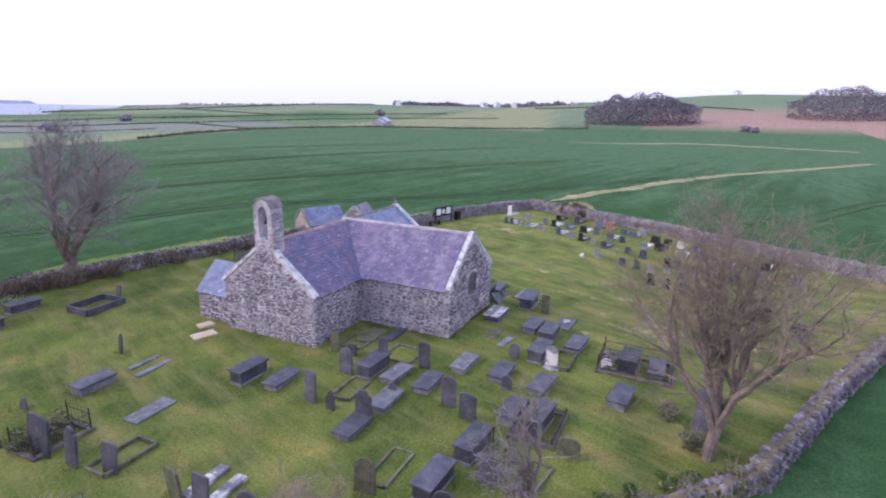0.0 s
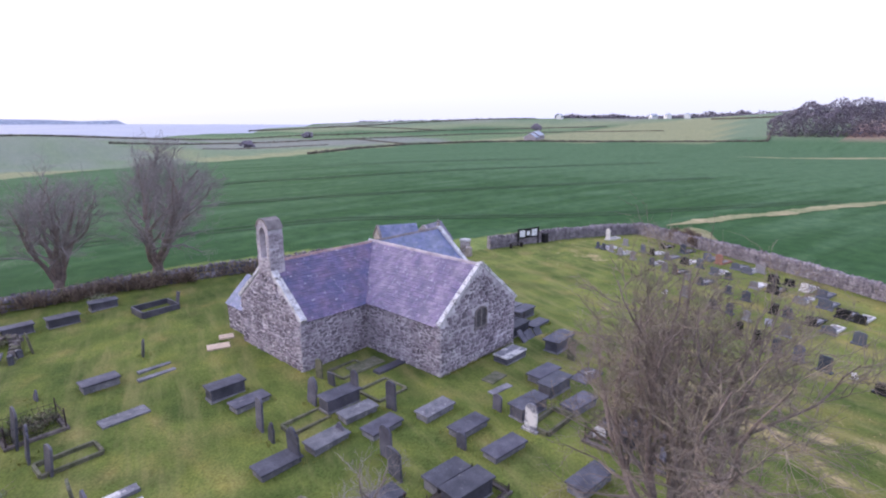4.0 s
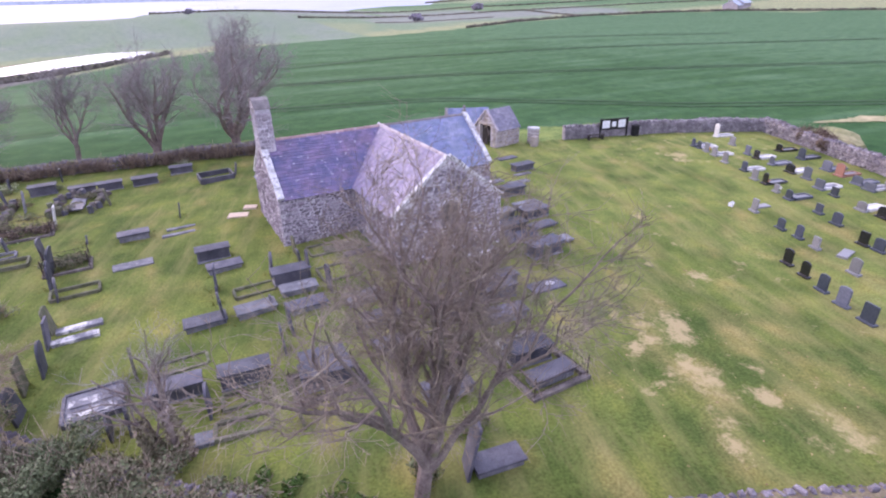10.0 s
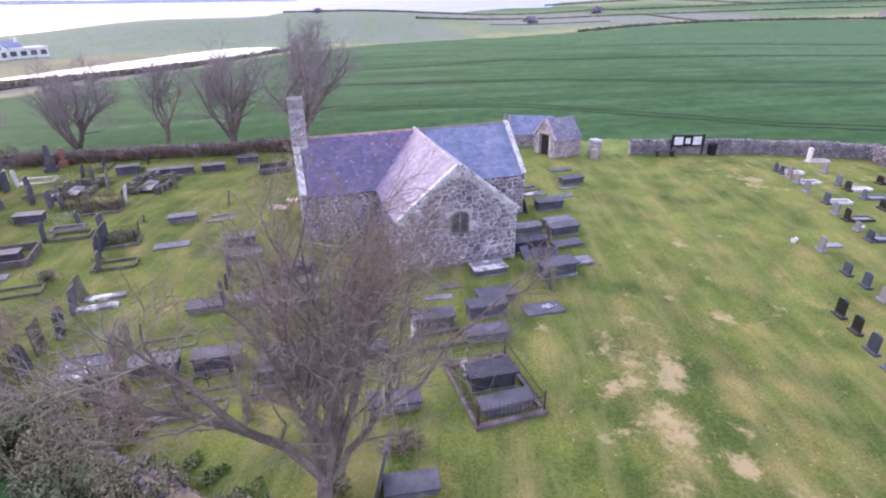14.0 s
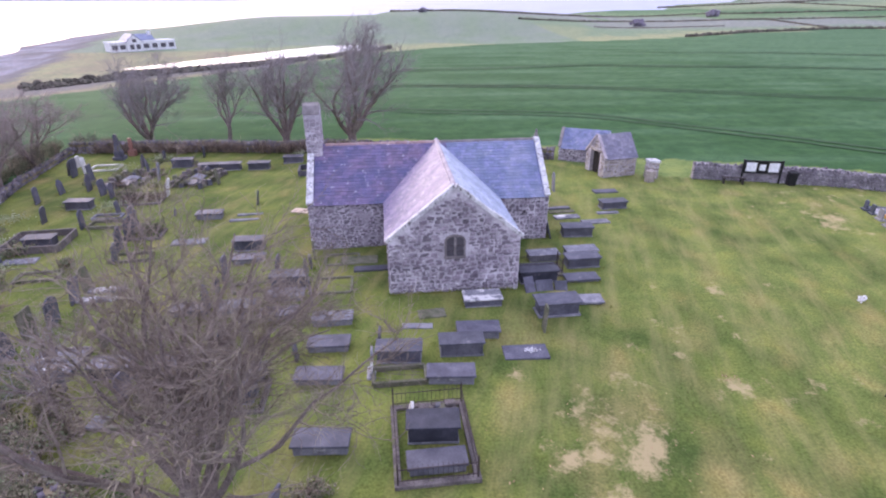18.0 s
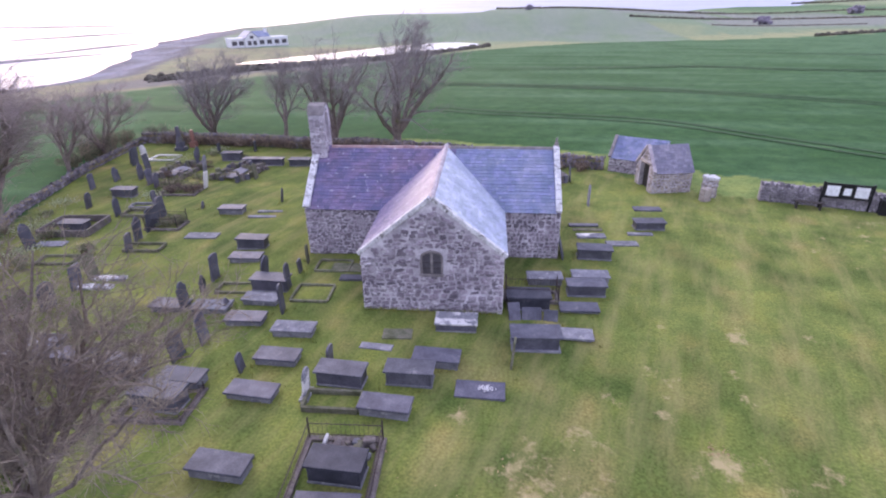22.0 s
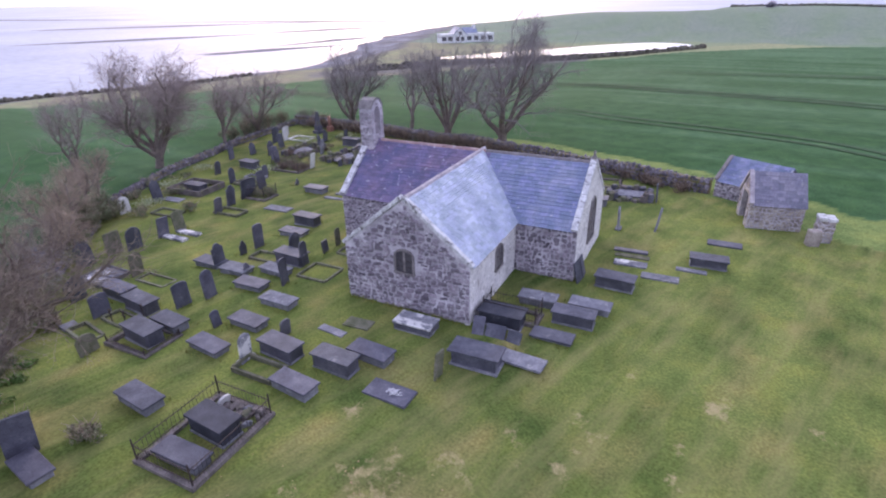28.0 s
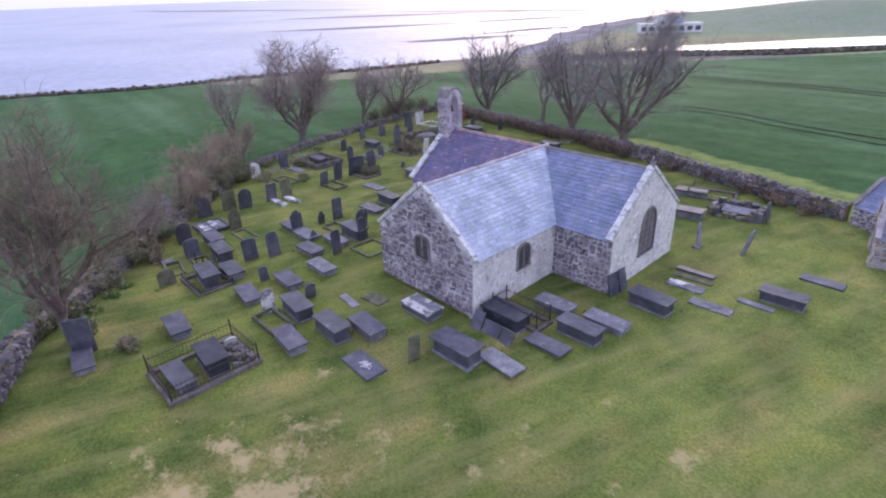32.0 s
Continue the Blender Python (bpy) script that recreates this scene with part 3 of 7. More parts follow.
def wear(x, y):
    """How worn and dry the lawn is, 0 to 1."""
    if not inside(YARD, x, y):
        return 0.0
    south = ease((x + 0.5) / 4) * ease((-2.0 - y) / 5) * ease((24 - x) / 12)
    band = math.exp(-((x - 5.0 - 0.12 * (y + 9)) ** 2) / 5) * ease((-4 - y) / 4) * ease((y + 16) / 3)
    far = ease((x - 16) / 8) * ease((y + 4) / 8)
    spots = max(math.exp(-((x - px) ** 2 + (y - py) ** 2) / (0.5 * s * s)) for px, py, s in BARE)
    return min(1.0, 0.1 + 0.26 * south + 0.1 * band + 0.42 * far + 0.8 * spots)


gx, gy = lines(-33, 40, 0.4, 180, 2.2), lines(-28, 32, 0.4, 150, 1.8)
flat = [(x, y) for y in gy for x in gx]
land_v = [site(x, y) for x, y in flat]
nx = len(gx)
land_f = [(j * nx + i, j * nx + i + 1, (j + 1) * nx + i + 1, (j + 1) * nx + i) for j in range(len(gy) - 1) for i in range(nx - 1)]
land = raw("ground", land_v, land_f, M_LAND, None, "grass churchyard, green corn fields and pasture reaching the horizon", "structure")
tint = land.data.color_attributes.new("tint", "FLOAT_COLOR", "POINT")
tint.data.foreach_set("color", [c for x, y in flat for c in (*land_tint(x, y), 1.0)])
worn = land.data.attributes.new("worn", "FLOAT", "POINT")
worn.data.foreach_set("value", [wear(x, y) for x, y in flat])
land.data.shade_smooth()

# sea, lagoon and sandbanks
sea_edge = [(-6000, -6000), (6000, -6000), (6000, 6000), (-6000, 6000)]
sea = raw("sea", [(x, y, SEA_LEVEL) for x, y in sea_edge], [tuple(range(len(sea_edge)))], M_WATER, None, "calm pale sea under an overcast sky", "structure")
LAGOON = [(-52, 94), (-44, 96), (-35, 102), (-26, 110), (-18, 118), (-10, 127), (-3, 136), (-2, 142), (-6, 146), (-14, 146), (-24, 136), (-36, 118), (-46, 104)]
lag = []
for k in range(len(LAGOON)):
    p0, p1, p2, p3 = (Vector(LAGOON[(k + d) % len(LAGOON)]) for d in (-1, 0, 1, 2))
    for t in (0, 0.25, 0.5, 0.75):
        q = 0.5 * (2 * p1 + (p2 - p0) * t + (2 * p0 - 5 * p1 + 4 * p2 - p3) * t * t + (3 * p1 - p0 - 3 * p2 + p3) * t ** 3)
        lag.append(site(q.x, q.y, 0))
pool_level = sorted(q.z for q in lag)[len(lag) * 3 // 4] + 0.3
for q in lag:
    q.z = pool_level
lagoon = raw("lagoon", lag, [tuple(range(len(lag)))], M_LAGOON, None, "narrow bright lagoon behind the corn field", "structure")
rng = random.Random(5)
for cx, cy, ln, wd, turn in ((-207, 135, 84, 9, 57), (-122, 152, 50, 6, 78), (-760, 290, 520, 40, 4), (-300, 226, 170, 15, 42), (-168, 212, 70, 9, 60), (-118, 112, 44, 6, 62), (-260, 292, 200, 18, 6)):
    ring = []
    for k in range(36):
        a = 2 * math.pi * k / 36
        s = 1 + 0.25 * math.sin(3 * a + cx) + 0.1 * rng.uniform(-1, 1)
        ring.append(Vector((ln / 2 * math.cos(a) * s, wd / 2 * math.sin(a) * s, 0)))
    c = BROW + 1.8 * (Vector((cx, cy, -1.6)) - BROW)
    m = pose(c.x, c.y, SEA_LEVEL + 0.05, 0, 0, turn) @ Matrix.Scale(1.8, 4)
    verts = [m @ v for v in ring] + [m @ Vector((0, 0, 0.5))]
    raw("sandbank", verts, [(k, (k + 1) % 36, 36) for k in range(36)], M_SHINGLE, None, "low wet sandbank showing above the sea", "structure")

# ---------- masonry ----------


def stone_shapes(seed, count, flat=1.0):
    """Unit stones: an uneven six-cornered block seen from its front, 1 x 1 wide and high, 1 deep towards +z."""
    r = random.Random(seed)
    shapes = []
    corners = ((-1, -0.85), (-0.1, -1), (0.9, -0.9), (1, 0.15), (0.8, 1), (-0.9, 0.9))
    for _ in range(count):
        flip = r.choice((-1, 1))
        back = [Vector((flip * sx * r.uniform(0.38, 0.55), sy * r.uniform(0.38, 0.55), -0.3)) for sx, sy in corners]
        front = [Vector((p.x * r.uniform(0.66, 0.86), p.y * r.uniform(0.66, 0.86), r.uniform(0.55, 0.9))) for p in back]
        top = Vector((r.uniform(-0.12, 0.12), r.uniform(-0.12, 0.12), 0.9 * flat + r.uniform(0, 0.15)))
        faces = [(k, (k + 1) % 6, 6 + (k + 1) % 6, 6 + k) for k in range(6)] + [(6 + k, 6 + (k + 1) % 6, 12) for k in range(6)]
        if flip < 0:
            faces = [f[::-1] for f in faces]
        shapes.append((back + front + [top], faces))
    return shapes


STONES = stone_shapes(11, 14)
STONE_MESHES = [mesh_of("stone", *s, M_STONE) for s in STONES]
LIMED_MESHES = [mesh_of("stone", *s, M_LIMED_ONE) for s in STONES]
WALL_MESHES = [mesh_of("stone", *s, M_WALLSTONE_ONE) for s in STONES]


def courses(width, top_of, seed, mean=0.24, holes=(), flat=1.0):
    """Random rubble on a face of that width whose height at u is top_of(u): rows of (u, v, wide, high)."""
    r = random.Random(seed)
    v, rows = 0.02, []
    vmax = max(top_of(width * k / 20) for k in range(21))
    while v < vmax:
        h = mean * r.uniform(0.5, 1.15) / flat
        u = -r.uniform(0, 0.25)
        while u < width:
            w = mean * r.uniform(0.55, 1.7) * flat
            hh = h * r.uniform(0.65, 1.25)
            a, b = max(0, u), min(width, u + w)
            if b - a > 0.07 and v + hh <= min(top_of(a), top_of(b)) + 0.02 and not any(a < h1 and b > h0 and v < k1 and v + hh > k0 for h0, h1, k0, k1 in holes):
                rows.append(((a + b) / 2, v + h / 2 + r.uniform(-0.05, 0.05), (b - a) * r.uniform(0.84, 1.04), hh * r.uniform(0.86, 1.06)))
            u += w
        v += h
    return rows


def lay(rows, m, seed, depth, parent, material, singles=0, label="", meshes=STONE_MESHES):
    """Lays stones on a face: m takes (along, up, out) to the world. The first singles of them are objects of their own, the rest one mesh."""
    r = random.Random(seed)
    verts, faces = [], []
    for i, (u, v, w, h) in enumerate(rows):
        k = r.randrange(len(STONES))
        d = depth * r.uniform(0.6, 1.4)
        t = m @ Matrix.Translation((u, v, 0)) @ Matrix.Rotation(r.uniform(-0.3, 0.3), 4, "Z") @ Matrix.Diagonal((w, h, d, 1))
        if i < singles:
            ob = new("stone", meshes[k])
            ob.parent = parent
            ob.matrix_local = t
            continue
        start = len(verts)
        verts += [t @ p for p in STONES[k][0]]
        faces += [tuple(start + n for n in f) for f in STONES[k][1]]
    if verts:
        raw("rubble_facing", verts, faces, material, parent, label, "stuff")


def face_frame(origin, along, out):
    """Matrix whose columns are along, up and out, at the origin."""
    a, o = Vector(along).normalized(), Vector(out).normalized()
    return Matrix.Translation(origin) @ Matrix((a, (0, 0, 1), o)).transposed().to_4x4()


# ---------- church ----------
church = tagged(empty("church"), "old rubble-stone chapel with slate roofs, transept and bellcote", "church")
TX0, TX1, TY, TAPEX, TEAVE = -3.05, 2.95, 0.3, 4.9, 2.5
NX0, NX1, NY0, NY1, NRIDGE, NEAVE = -7.2, 5.9, 5.8, 11.7, 4.84, 2.48
NYR = (NY0 + NY1) / 2
BASE = -0.75


def gable_top(width, eave, apex):
    return lambda u: (eave + (apex - eave) * (1 - abs(2 * u / width - 1))) - BASE


def ordered(rows, cu, cv):
    return sorted(rows, key=lambda s: (s[0] - cu) ** 2 + (s[1] - cv) ** 2)


# solid walls behind the stones, with recessed mortar
bm = prism(bmesh.new(), [(TX0, BASE), (TX1, BASE), (TX1, TEAVE), ((TX0 + TX1) / 2, TAPEX), (TX0, TEAVE)], "y", TY, NY0 + 1.2)
transept_wall = part("transept_wall", bm, M_MORTAR, church, "grey random rubble walls with lime mortar")
bm = prism(bmesh.new(), [(NY0, BASE), (NY1, BASE), (NY1, NEAVE), (NYR, NRIDGE), (NY0, NEAVE)], "x", NX0, NX1)
nave_wall = part("nave_wall", bm, M_MORTAR, church, "grey random rubble walls with lime mortar")

part("limewash_coat", box(bmesh.new(), TX1, TX1 + 0.014, TY + 0.02, NY0 - 0.01, BASE, TEAVE - 0.03), M_LIMEWASH, church, "flaking white limewash")
part("limewash_coat", prism(bmesh.new(), [(NY0 + 0.02, BASE), (NY1 - 0.02, BASE), (NY1 - 0.02, NEAVE - 0.04), (NYR, NRIDGE - 0.06), (NY0 + 0.02, NEAVE - 0.04)], "x", NX1, NX1 + 0.014),
     M_LIMEWASH, church, "flaking white limewash")
tw = TX1 - TX0
win_t = (2.55, 3.45, 1.62 - BASE, 2.72 - BASE)
rows = courses(tw, gable_top(tw, TEAVE, TAPEX), 21, 0.26, [win_t], 1.15)
rows = ordered(rows, 3.0, 1.6)
lay(rows, face_frame((TX0, TY, BASE), (1, 0, 0), (0, -1, 0)), 22, 0.06, transept_wall, M_STONES, 300, "grey and buff random rubble")
side = NY0 - TY
rows = courses(side, lambda u: TEAVE - BASE - 0.03, 23, 0.22, flat=1.3)
lay(rows, face_frame((TX0, NY0, BASE), (0, -1, 0), (-1, 0, 0)), 24, 0.06, transept_wall, M_STONES, 150, "grey and buff random rubble")
win_e = (2.75, 3.65, 1.05 - BASE, 2.2 - BASE)
rows = courses(side, lambda u: TEAVE - BASE - 0.03, 25, 0.26, [win_e])
lay(rows, face_frame((TX1, TY, BASE), (0, 1, 0), (1, 0, 0)), 26, 0.024, transept_wall, M_LIMED, 200, "rubble with worn limewash", LIMED_MESHES)
rows = courses(TX0 - NX0, lambda u: NEAVE - BASE - 0.03, 27, 0.21, flat=1.3)
lay(rows, face_frame((NX0, NY0, BASE), (1, 0, 0), (0, -1, 0)), 28, 0.06, nave_wall, M_STONES, 250, "grey and buff random rubble")
rows = courses(NX1 - TX1, lambda u: NEAVE - BASE - 0.03, 29, 0.25)
lay(rows, face_frame((TX1, NY0, BASE), (1, 0, 0), (0, -1, 0)), 30, 0.06, nave_wall, M_STONES, 150, "grey and buff random rubble")
nw = NY1 - NY0
rows = courses(nw, gable_top(nw, NEAVE, NRIDGE), 31, 0.21, flat=1.45)
rows = ordered(rows, 3.0, 2.0)
lay(rows, face_frame((NX0, NY1, BASE), (0, -1, 0), (-1, 0, 0)), 32, 0.06, nave_wall, M_STONES, 300, "grey and buff random rubble")
win_c = (2.2, 3.7, 0.75 - BASE, 3.25 - BASE)
rows = courses(nw, gable_top(nw, NEAVE, NRIDGE), 33, 0.27, [win_c])
lay(rows, face_frame((NX1, NY0, BASE), (0, 1, 0), (1, 0, 0)), 34, 0.022, nave_wall, M_LIMED, 250, "rubble with worn limewash", LIMED_MESHES)
rows = courses(NX1 - NX0, lambda u: NEAVE - BASE - 0.03, 35, 0.3)
lay(rows, face_frame((NX1, NY1, BASE), (-1, 0, 0), (0, 1, 0)), 36, 0.06, nave_wall, M_STONES, 0, "grey and buff random rubble")


def slates(corner, along, up, length, height, seed, left_of=None, right_of=None, gauge=0.21):
    """Slates on a slope: rows of (centre matrix, width) from the eave upward. left_of/right_of cut a row at its height."""
    r = random.Random(seed)
    a, u = Vector(along).normalized(), Vector(up).normalized()
    n = a.cross(u)
    n = n if n.z > 0 else -n
    made, k = [], 0
    while (k + 1) * gauge < height + 0.05:
        v = k * gauge
        x0 = left_of(v) if left_of else 0.0
        x1 = right_of(v) if right_of else length
        x = x0 - r.uniform(0, 0.18)
        while x < x1 - 0.04:
            w = r.uniform(0.24, 0.36)
            s, e = max(x0, x), min(x1, x + w)
            if e - s > 0.05:
                p = Vector(corner) + a * ((s + e) / 2) + u * (v + gauge * 0.55 + r.uniform(-0.012, 0.012)) + n * 0.03
                m = Matrix.Translation(p) @ Matrix((a, u, n)).transposed().to_4x4() @ Matrix.Rotation(r.uniform(-0.025, 0.025), 4, "Z") \
                    @ Matrix.Rotation(-0.09 + r.uniform(-0.02, 0.02), 4, "X")
                made.append((m, (e - s) * 0.975))
            x += w
        k += 1
    return made


SLATE_F = [(0, 1, 2, 3), (4, 7, 6, 5), (0, 4, 5, 1), (1, 5, 6, 2), (2, 6, 7, 3), (3, 7, 4, 0)]


def slate_v(w, h, t):
    return [Vector((sx * w / 2, sy * h / 2, z)) for z in (t, 0) for sx, sy in ((-1, -1), (1, -1), (1, 1), (-1, 1))]


SLATE_MESHES = [mesh_of("slate", slate_v(1, 0.27, 0.016), SLATE_F, M_BLUE_ONE) for _ in range(3)]
PALE_MESHES = [mesh_of("slate", slate_v(1, 0.27, 0.016), SLATE_F, M_PALE_PURPLE_ONE) for _ in range(3)]
DEEP_MESHES = [mesh_of("slate", slate_v(1, 0.27, 0.016), SLATE_F, M_DEEP_ONE) for _ in range(3)]
PURPLE_MESHES = [mesh_of("slate", slate_v(1, 0.27, 0.016), SLATE_F, M_PURPLE_ONE) for _ in range(3)]


def lay_slates(rows, parent, material, singles=0, label="", meshes=SLATE_MESHES):
    verts, faces = [], []
    for i, (m, w) in enumerate(rows):
        if i < singles:
            ob = new("slate", meshes[i % 3])
            ob.parent = parent
            ob.matrix_local = m @ Matrix.Diagonal((w, 1, 1, 1))
            continue
        start = len(verts)
        verts += [m @ p for p in slate_v(w, 0.27, 0.016)]
        faces += [tuple(start + n for n in f) for f in SLATE_F]
    if verts:
        raw("slate_covering", verts, faces, material, parent, label, "stuff")


def slope_slab(name, quad, thick, material, parent, label=""):
    """A thin solid slab under a roof slope."""
    q = [Vector(p) for p in quad]
    n = (q[1] - q[0]).cross(q[3] - q[0]).normalized()
    n = n if n.z > 0 else -n
    verts = [p + n * thick for p in q] + q
    bm = bmesh.new()
    vs = [bm.verts.new(v) for v in verts]
    fs = [bm.faces.new([vs[i] for i in f]) for f in SLATE_F]
    bmesh.ops.recalc_face_normals(bm, faces=fs)
    return part(name, bm, material, parent, label)


# nave roof
RISE = NRIDGE - NEAVE
run = NYR - NY0
over = 0.14
eave_y, eave_z = NY0 - over, NEAVE - over * RISE / run
sl = math.hypot(NYR - eave_y, NRIDGE + 0.05 - eave_z)
nroof = slope_slab("nave_roof_south", [(NX0 + 0.1, eave_y, eave_z), (NX1 - 0.1, eave_y, eave_z), (NX1 - 0.1, NYR, NRIDGE + 0.02), (NX0 + 0.1, NYR, NRIDGE + 0.02)], 0.02,
                   M_PURPLE, church, "purple and blue-grey slate slope")
up_s = Vector((0, NYR - eave_y, NRIDGE + 0.03 - eave_z))
west_part = slates((NX0 + 0.2, eave_y, eave_z), (1, 0, 0), up_s, 7.5, sl, 41)
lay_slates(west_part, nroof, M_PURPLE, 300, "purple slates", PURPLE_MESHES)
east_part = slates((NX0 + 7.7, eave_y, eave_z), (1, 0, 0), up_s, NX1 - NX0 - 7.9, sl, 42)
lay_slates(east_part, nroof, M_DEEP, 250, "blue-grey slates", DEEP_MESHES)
north_y = NY1 + over
nroof_n = slope_slab("nave_roof_north", [(NX0 + 0.1, north_y, eave_z), (NX1 - 0.1, north_y, eave_z), (NX1 - 0.1, NYR, NRIDGE + 0.02), (NX0 + 0.1, NYR, NRIDGE + 0.02)], 0.02,
                     M_PURPLE, church, "purple slate slope")
lay_slates(slates((NX0 + 0.2, north_y, eave_z), (1, 0, 0), (0, -up_s.y, up_s.z), NX1 - NX0 - 0.4, sl, 43, gauge=0.3), nroof_n, M_PURPLE, 0, "purple slates")

# transept roof
tc = (TX0 + TX1) / 2
t_run = tw / 2
t_slope = (TAPEX - TEAVE) / t_run
te_x, te_z = TX1 + 0.12, TEAVE - 0.12 * t_slope
t_len = math.hypot(te_x - tc, TAPEX + 0.03 - te_z)


def valley_y(v):
    """Where a row of transept slates meets the nave slope, measured from the gable."""
    z = te_z + v / t_len * (TAPEX + 0.03 - te_z) + 0.1
    return max(NY0 - 0.1, NY0 + (z - NEAVE) / RISE * run) - TY - 0.04


back_low, back_high = TY + valley_y(0), TY + valley_y(t_len)
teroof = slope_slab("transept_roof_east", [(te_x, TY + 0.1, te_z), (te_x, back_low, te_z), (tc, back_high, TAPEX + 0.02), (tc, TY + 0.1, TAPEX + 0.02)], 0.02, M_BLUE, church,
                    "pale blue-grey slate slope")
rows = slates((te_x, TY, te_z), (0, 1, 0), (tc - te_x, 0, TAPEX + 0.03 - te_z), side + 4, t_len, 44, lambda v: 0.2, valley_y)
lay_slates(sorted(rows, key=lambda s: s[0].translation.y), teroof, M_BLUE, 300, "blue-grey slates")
tw_x = TX0 - 0.12
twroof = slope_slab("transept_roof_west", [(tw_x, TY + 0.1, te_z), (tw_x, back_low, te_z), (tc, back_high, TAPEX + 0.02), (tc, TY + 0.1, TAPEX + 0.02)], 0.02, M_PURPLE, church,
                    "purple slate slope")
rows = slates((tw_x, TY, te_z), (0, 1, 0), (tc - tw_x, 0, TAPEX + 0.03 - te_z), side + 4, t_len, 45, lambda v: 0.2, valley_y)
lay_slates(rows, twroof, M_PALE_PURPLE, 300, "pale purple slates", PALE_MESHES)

# valleys
for sx in (-1, 1):
    verts, faces = [], []
    a = Vector((tc + sx * (t_run + 0.1), back_low + 0.05, te_z + 0.1))
    b = Vector((tc, back_high + 0.1, TAPEX + 0.08))
    tube(verts, faces, [a, b], [0.05, 0.05], 5)
    raw("valley", verts, faces, M_LEAD, church, "pale lead valley")


def ridge(name, a, b, material, label):
    """A row of ridge tiles from a to b."""
    a, b = Vector(a), Vector(b)
    r = random.Random(7)
    d = (b - a).normalized()
    count = int((b - a).length / 0.42)
    run_of = part(name, box(bmesh.new(), 0, (b - a).length, -0.05, 0.05, -0.1, -0.02), M_MORTAR, church, label,
                  m=Matrix.Translation(a) @ Matrix((d, Vector((0, 0, 1)).cross(d), (0, 0, 1))).transposed().to_4x4())
    for k in range(count):
        size = (b - a).length / count
        verts = []
        for e in (0.0, size * 0.97):
            for w, z in ((-0.13, -0.09), (-0.08, 0.01), (0, 0.05), (0.08, 0.01), (0.13, -0.09)):
                verts.append((e, w, z))
        faces = [(i, i + 1, i + 6, i + 5) for i in range(4)] + [(0, 1, 2, 3, 4), (9, 8, 7, 6, 5)]
        tile = raw("ridge_tile", verts, faces, material, run_of)
        tile.matrix_local = pose(k * size, 0, r.uniform(0, 0.02), r.uniform(-2, 2), 0, r.uniform(-1.5, 1.5))


ridge("ridge_bedding", (NX0 + 0.9, NYR, NRIDGE + 0.06), (NX0 + 7.4, NYR, NRIDGE + 0.06), M_RIDGE, "weathered red clay ridge tiles")
ridge("ridge_bedding", (NX0 + 7.4, NYR, NRIDGE + 0.06), (NX1 - 0.3, NYR, NRIDGE + 0.06), M_DRESSED, "grey ridge tiles")
ridge("ridge_bedding", (tc, TY + 0.3, TAPEX + 0.06), (tc, back_high, TAPEX + 0.06), M_RIDGE_PALE, "pale weathered ridge tiles")


def coping(a, b, axis, wide, parent, seed, flat_out=0.0):
    """Coping stones up a gable edge from a to b; axis is the gable's outward direction."""
    a, b = Vector(a), Vector(b)
    o = Vector(axis)
    d = (b - a).normalized()
    n = o.cross(d).normalized()
    n = n if n.z > 0 else -n
    r = random.Random(seed)
    x, total = 0.0, (b - a).length
    while x < total - 0.05:
        w = min(total - x, r.uniform(0.45, 0.7))
        bm = box(bmesh.new(), 0.005, w - 0.01, -wide / 2, wide / 2, -0.05, 0.13 + r.uniform(-0.015, 0.02), 0.02)
        m = Matrix.Translation(a + d * x) @ Matrix((d, o, n)).transposed().to_4x4()
        part("coping_stone", bm, M_COPING, parent, m=m)
        x += w


for s, y in ((1, NY0 - 0.15), (-1, NY1 + 0.15)):
    ez = NEAVE - 0.15 * RISE / run
    coping((NX0 + 0.12, y, ez + 0.08), (NX0 + 0.12, NYR, NRIDGE + 0.1), (-1, 0, 0), 0.36, church, 51 + s)
    coping((NX1 - 0.12, y, ez + 0.08), (NX1 - 0.12, NYR, NRIDGE + 0.1), (1, 0, 0), 0.3, church, 53 + s)
    x = TX1 + 0.1 if s > 0 else TX0 - 0.1
    coping((x, TY + 0.08, TEAVE - 0.1 * t_slope + 0.05), (tc, TY + 0.08, TAPEX + 0.08), (0, -1, 0), 0.24 if s > 0 else 0.28, church, 55 + s)

# finial on the east gable
bm = box(bmesh.new(), -0.1, 0.1, -0.1, 0.1, 0, 0.16, 0.02)
box(bm, -0.045, 0.045, -0.05, 0.05, 0.14, 0.4, 0.015)
box(bm, -0.045, 0.045, -0.13, 0.13, 0.24, 0.33, 0.015)
part("finial", bm, M_DRESSED, church, "small stone cross finial", m=pose(NX1 - 0.12, NYR, NRIDGE + 0.2))

# bellcote
BX, BY, BZ = NX0 + 0.34, NYR - 0.05, NRIDGE - 0.5
bell_m = Matrix.Translation((BX, BY, BZ))


def arch(cx, half, spring, rise, steps=8):
    """A pointed arch as (u, v) points from the left springing to the right."""
    left = [(cx - half + half * (1 - math.cos(a)) * 1.0, spring + rise * math.sin(a)) for a in [math.pi / 2 * k / steps for k in range(steps + 1)]]
    right = [(2 * cx - u, v) for u, v in left[-2::-1]]
    return left + right


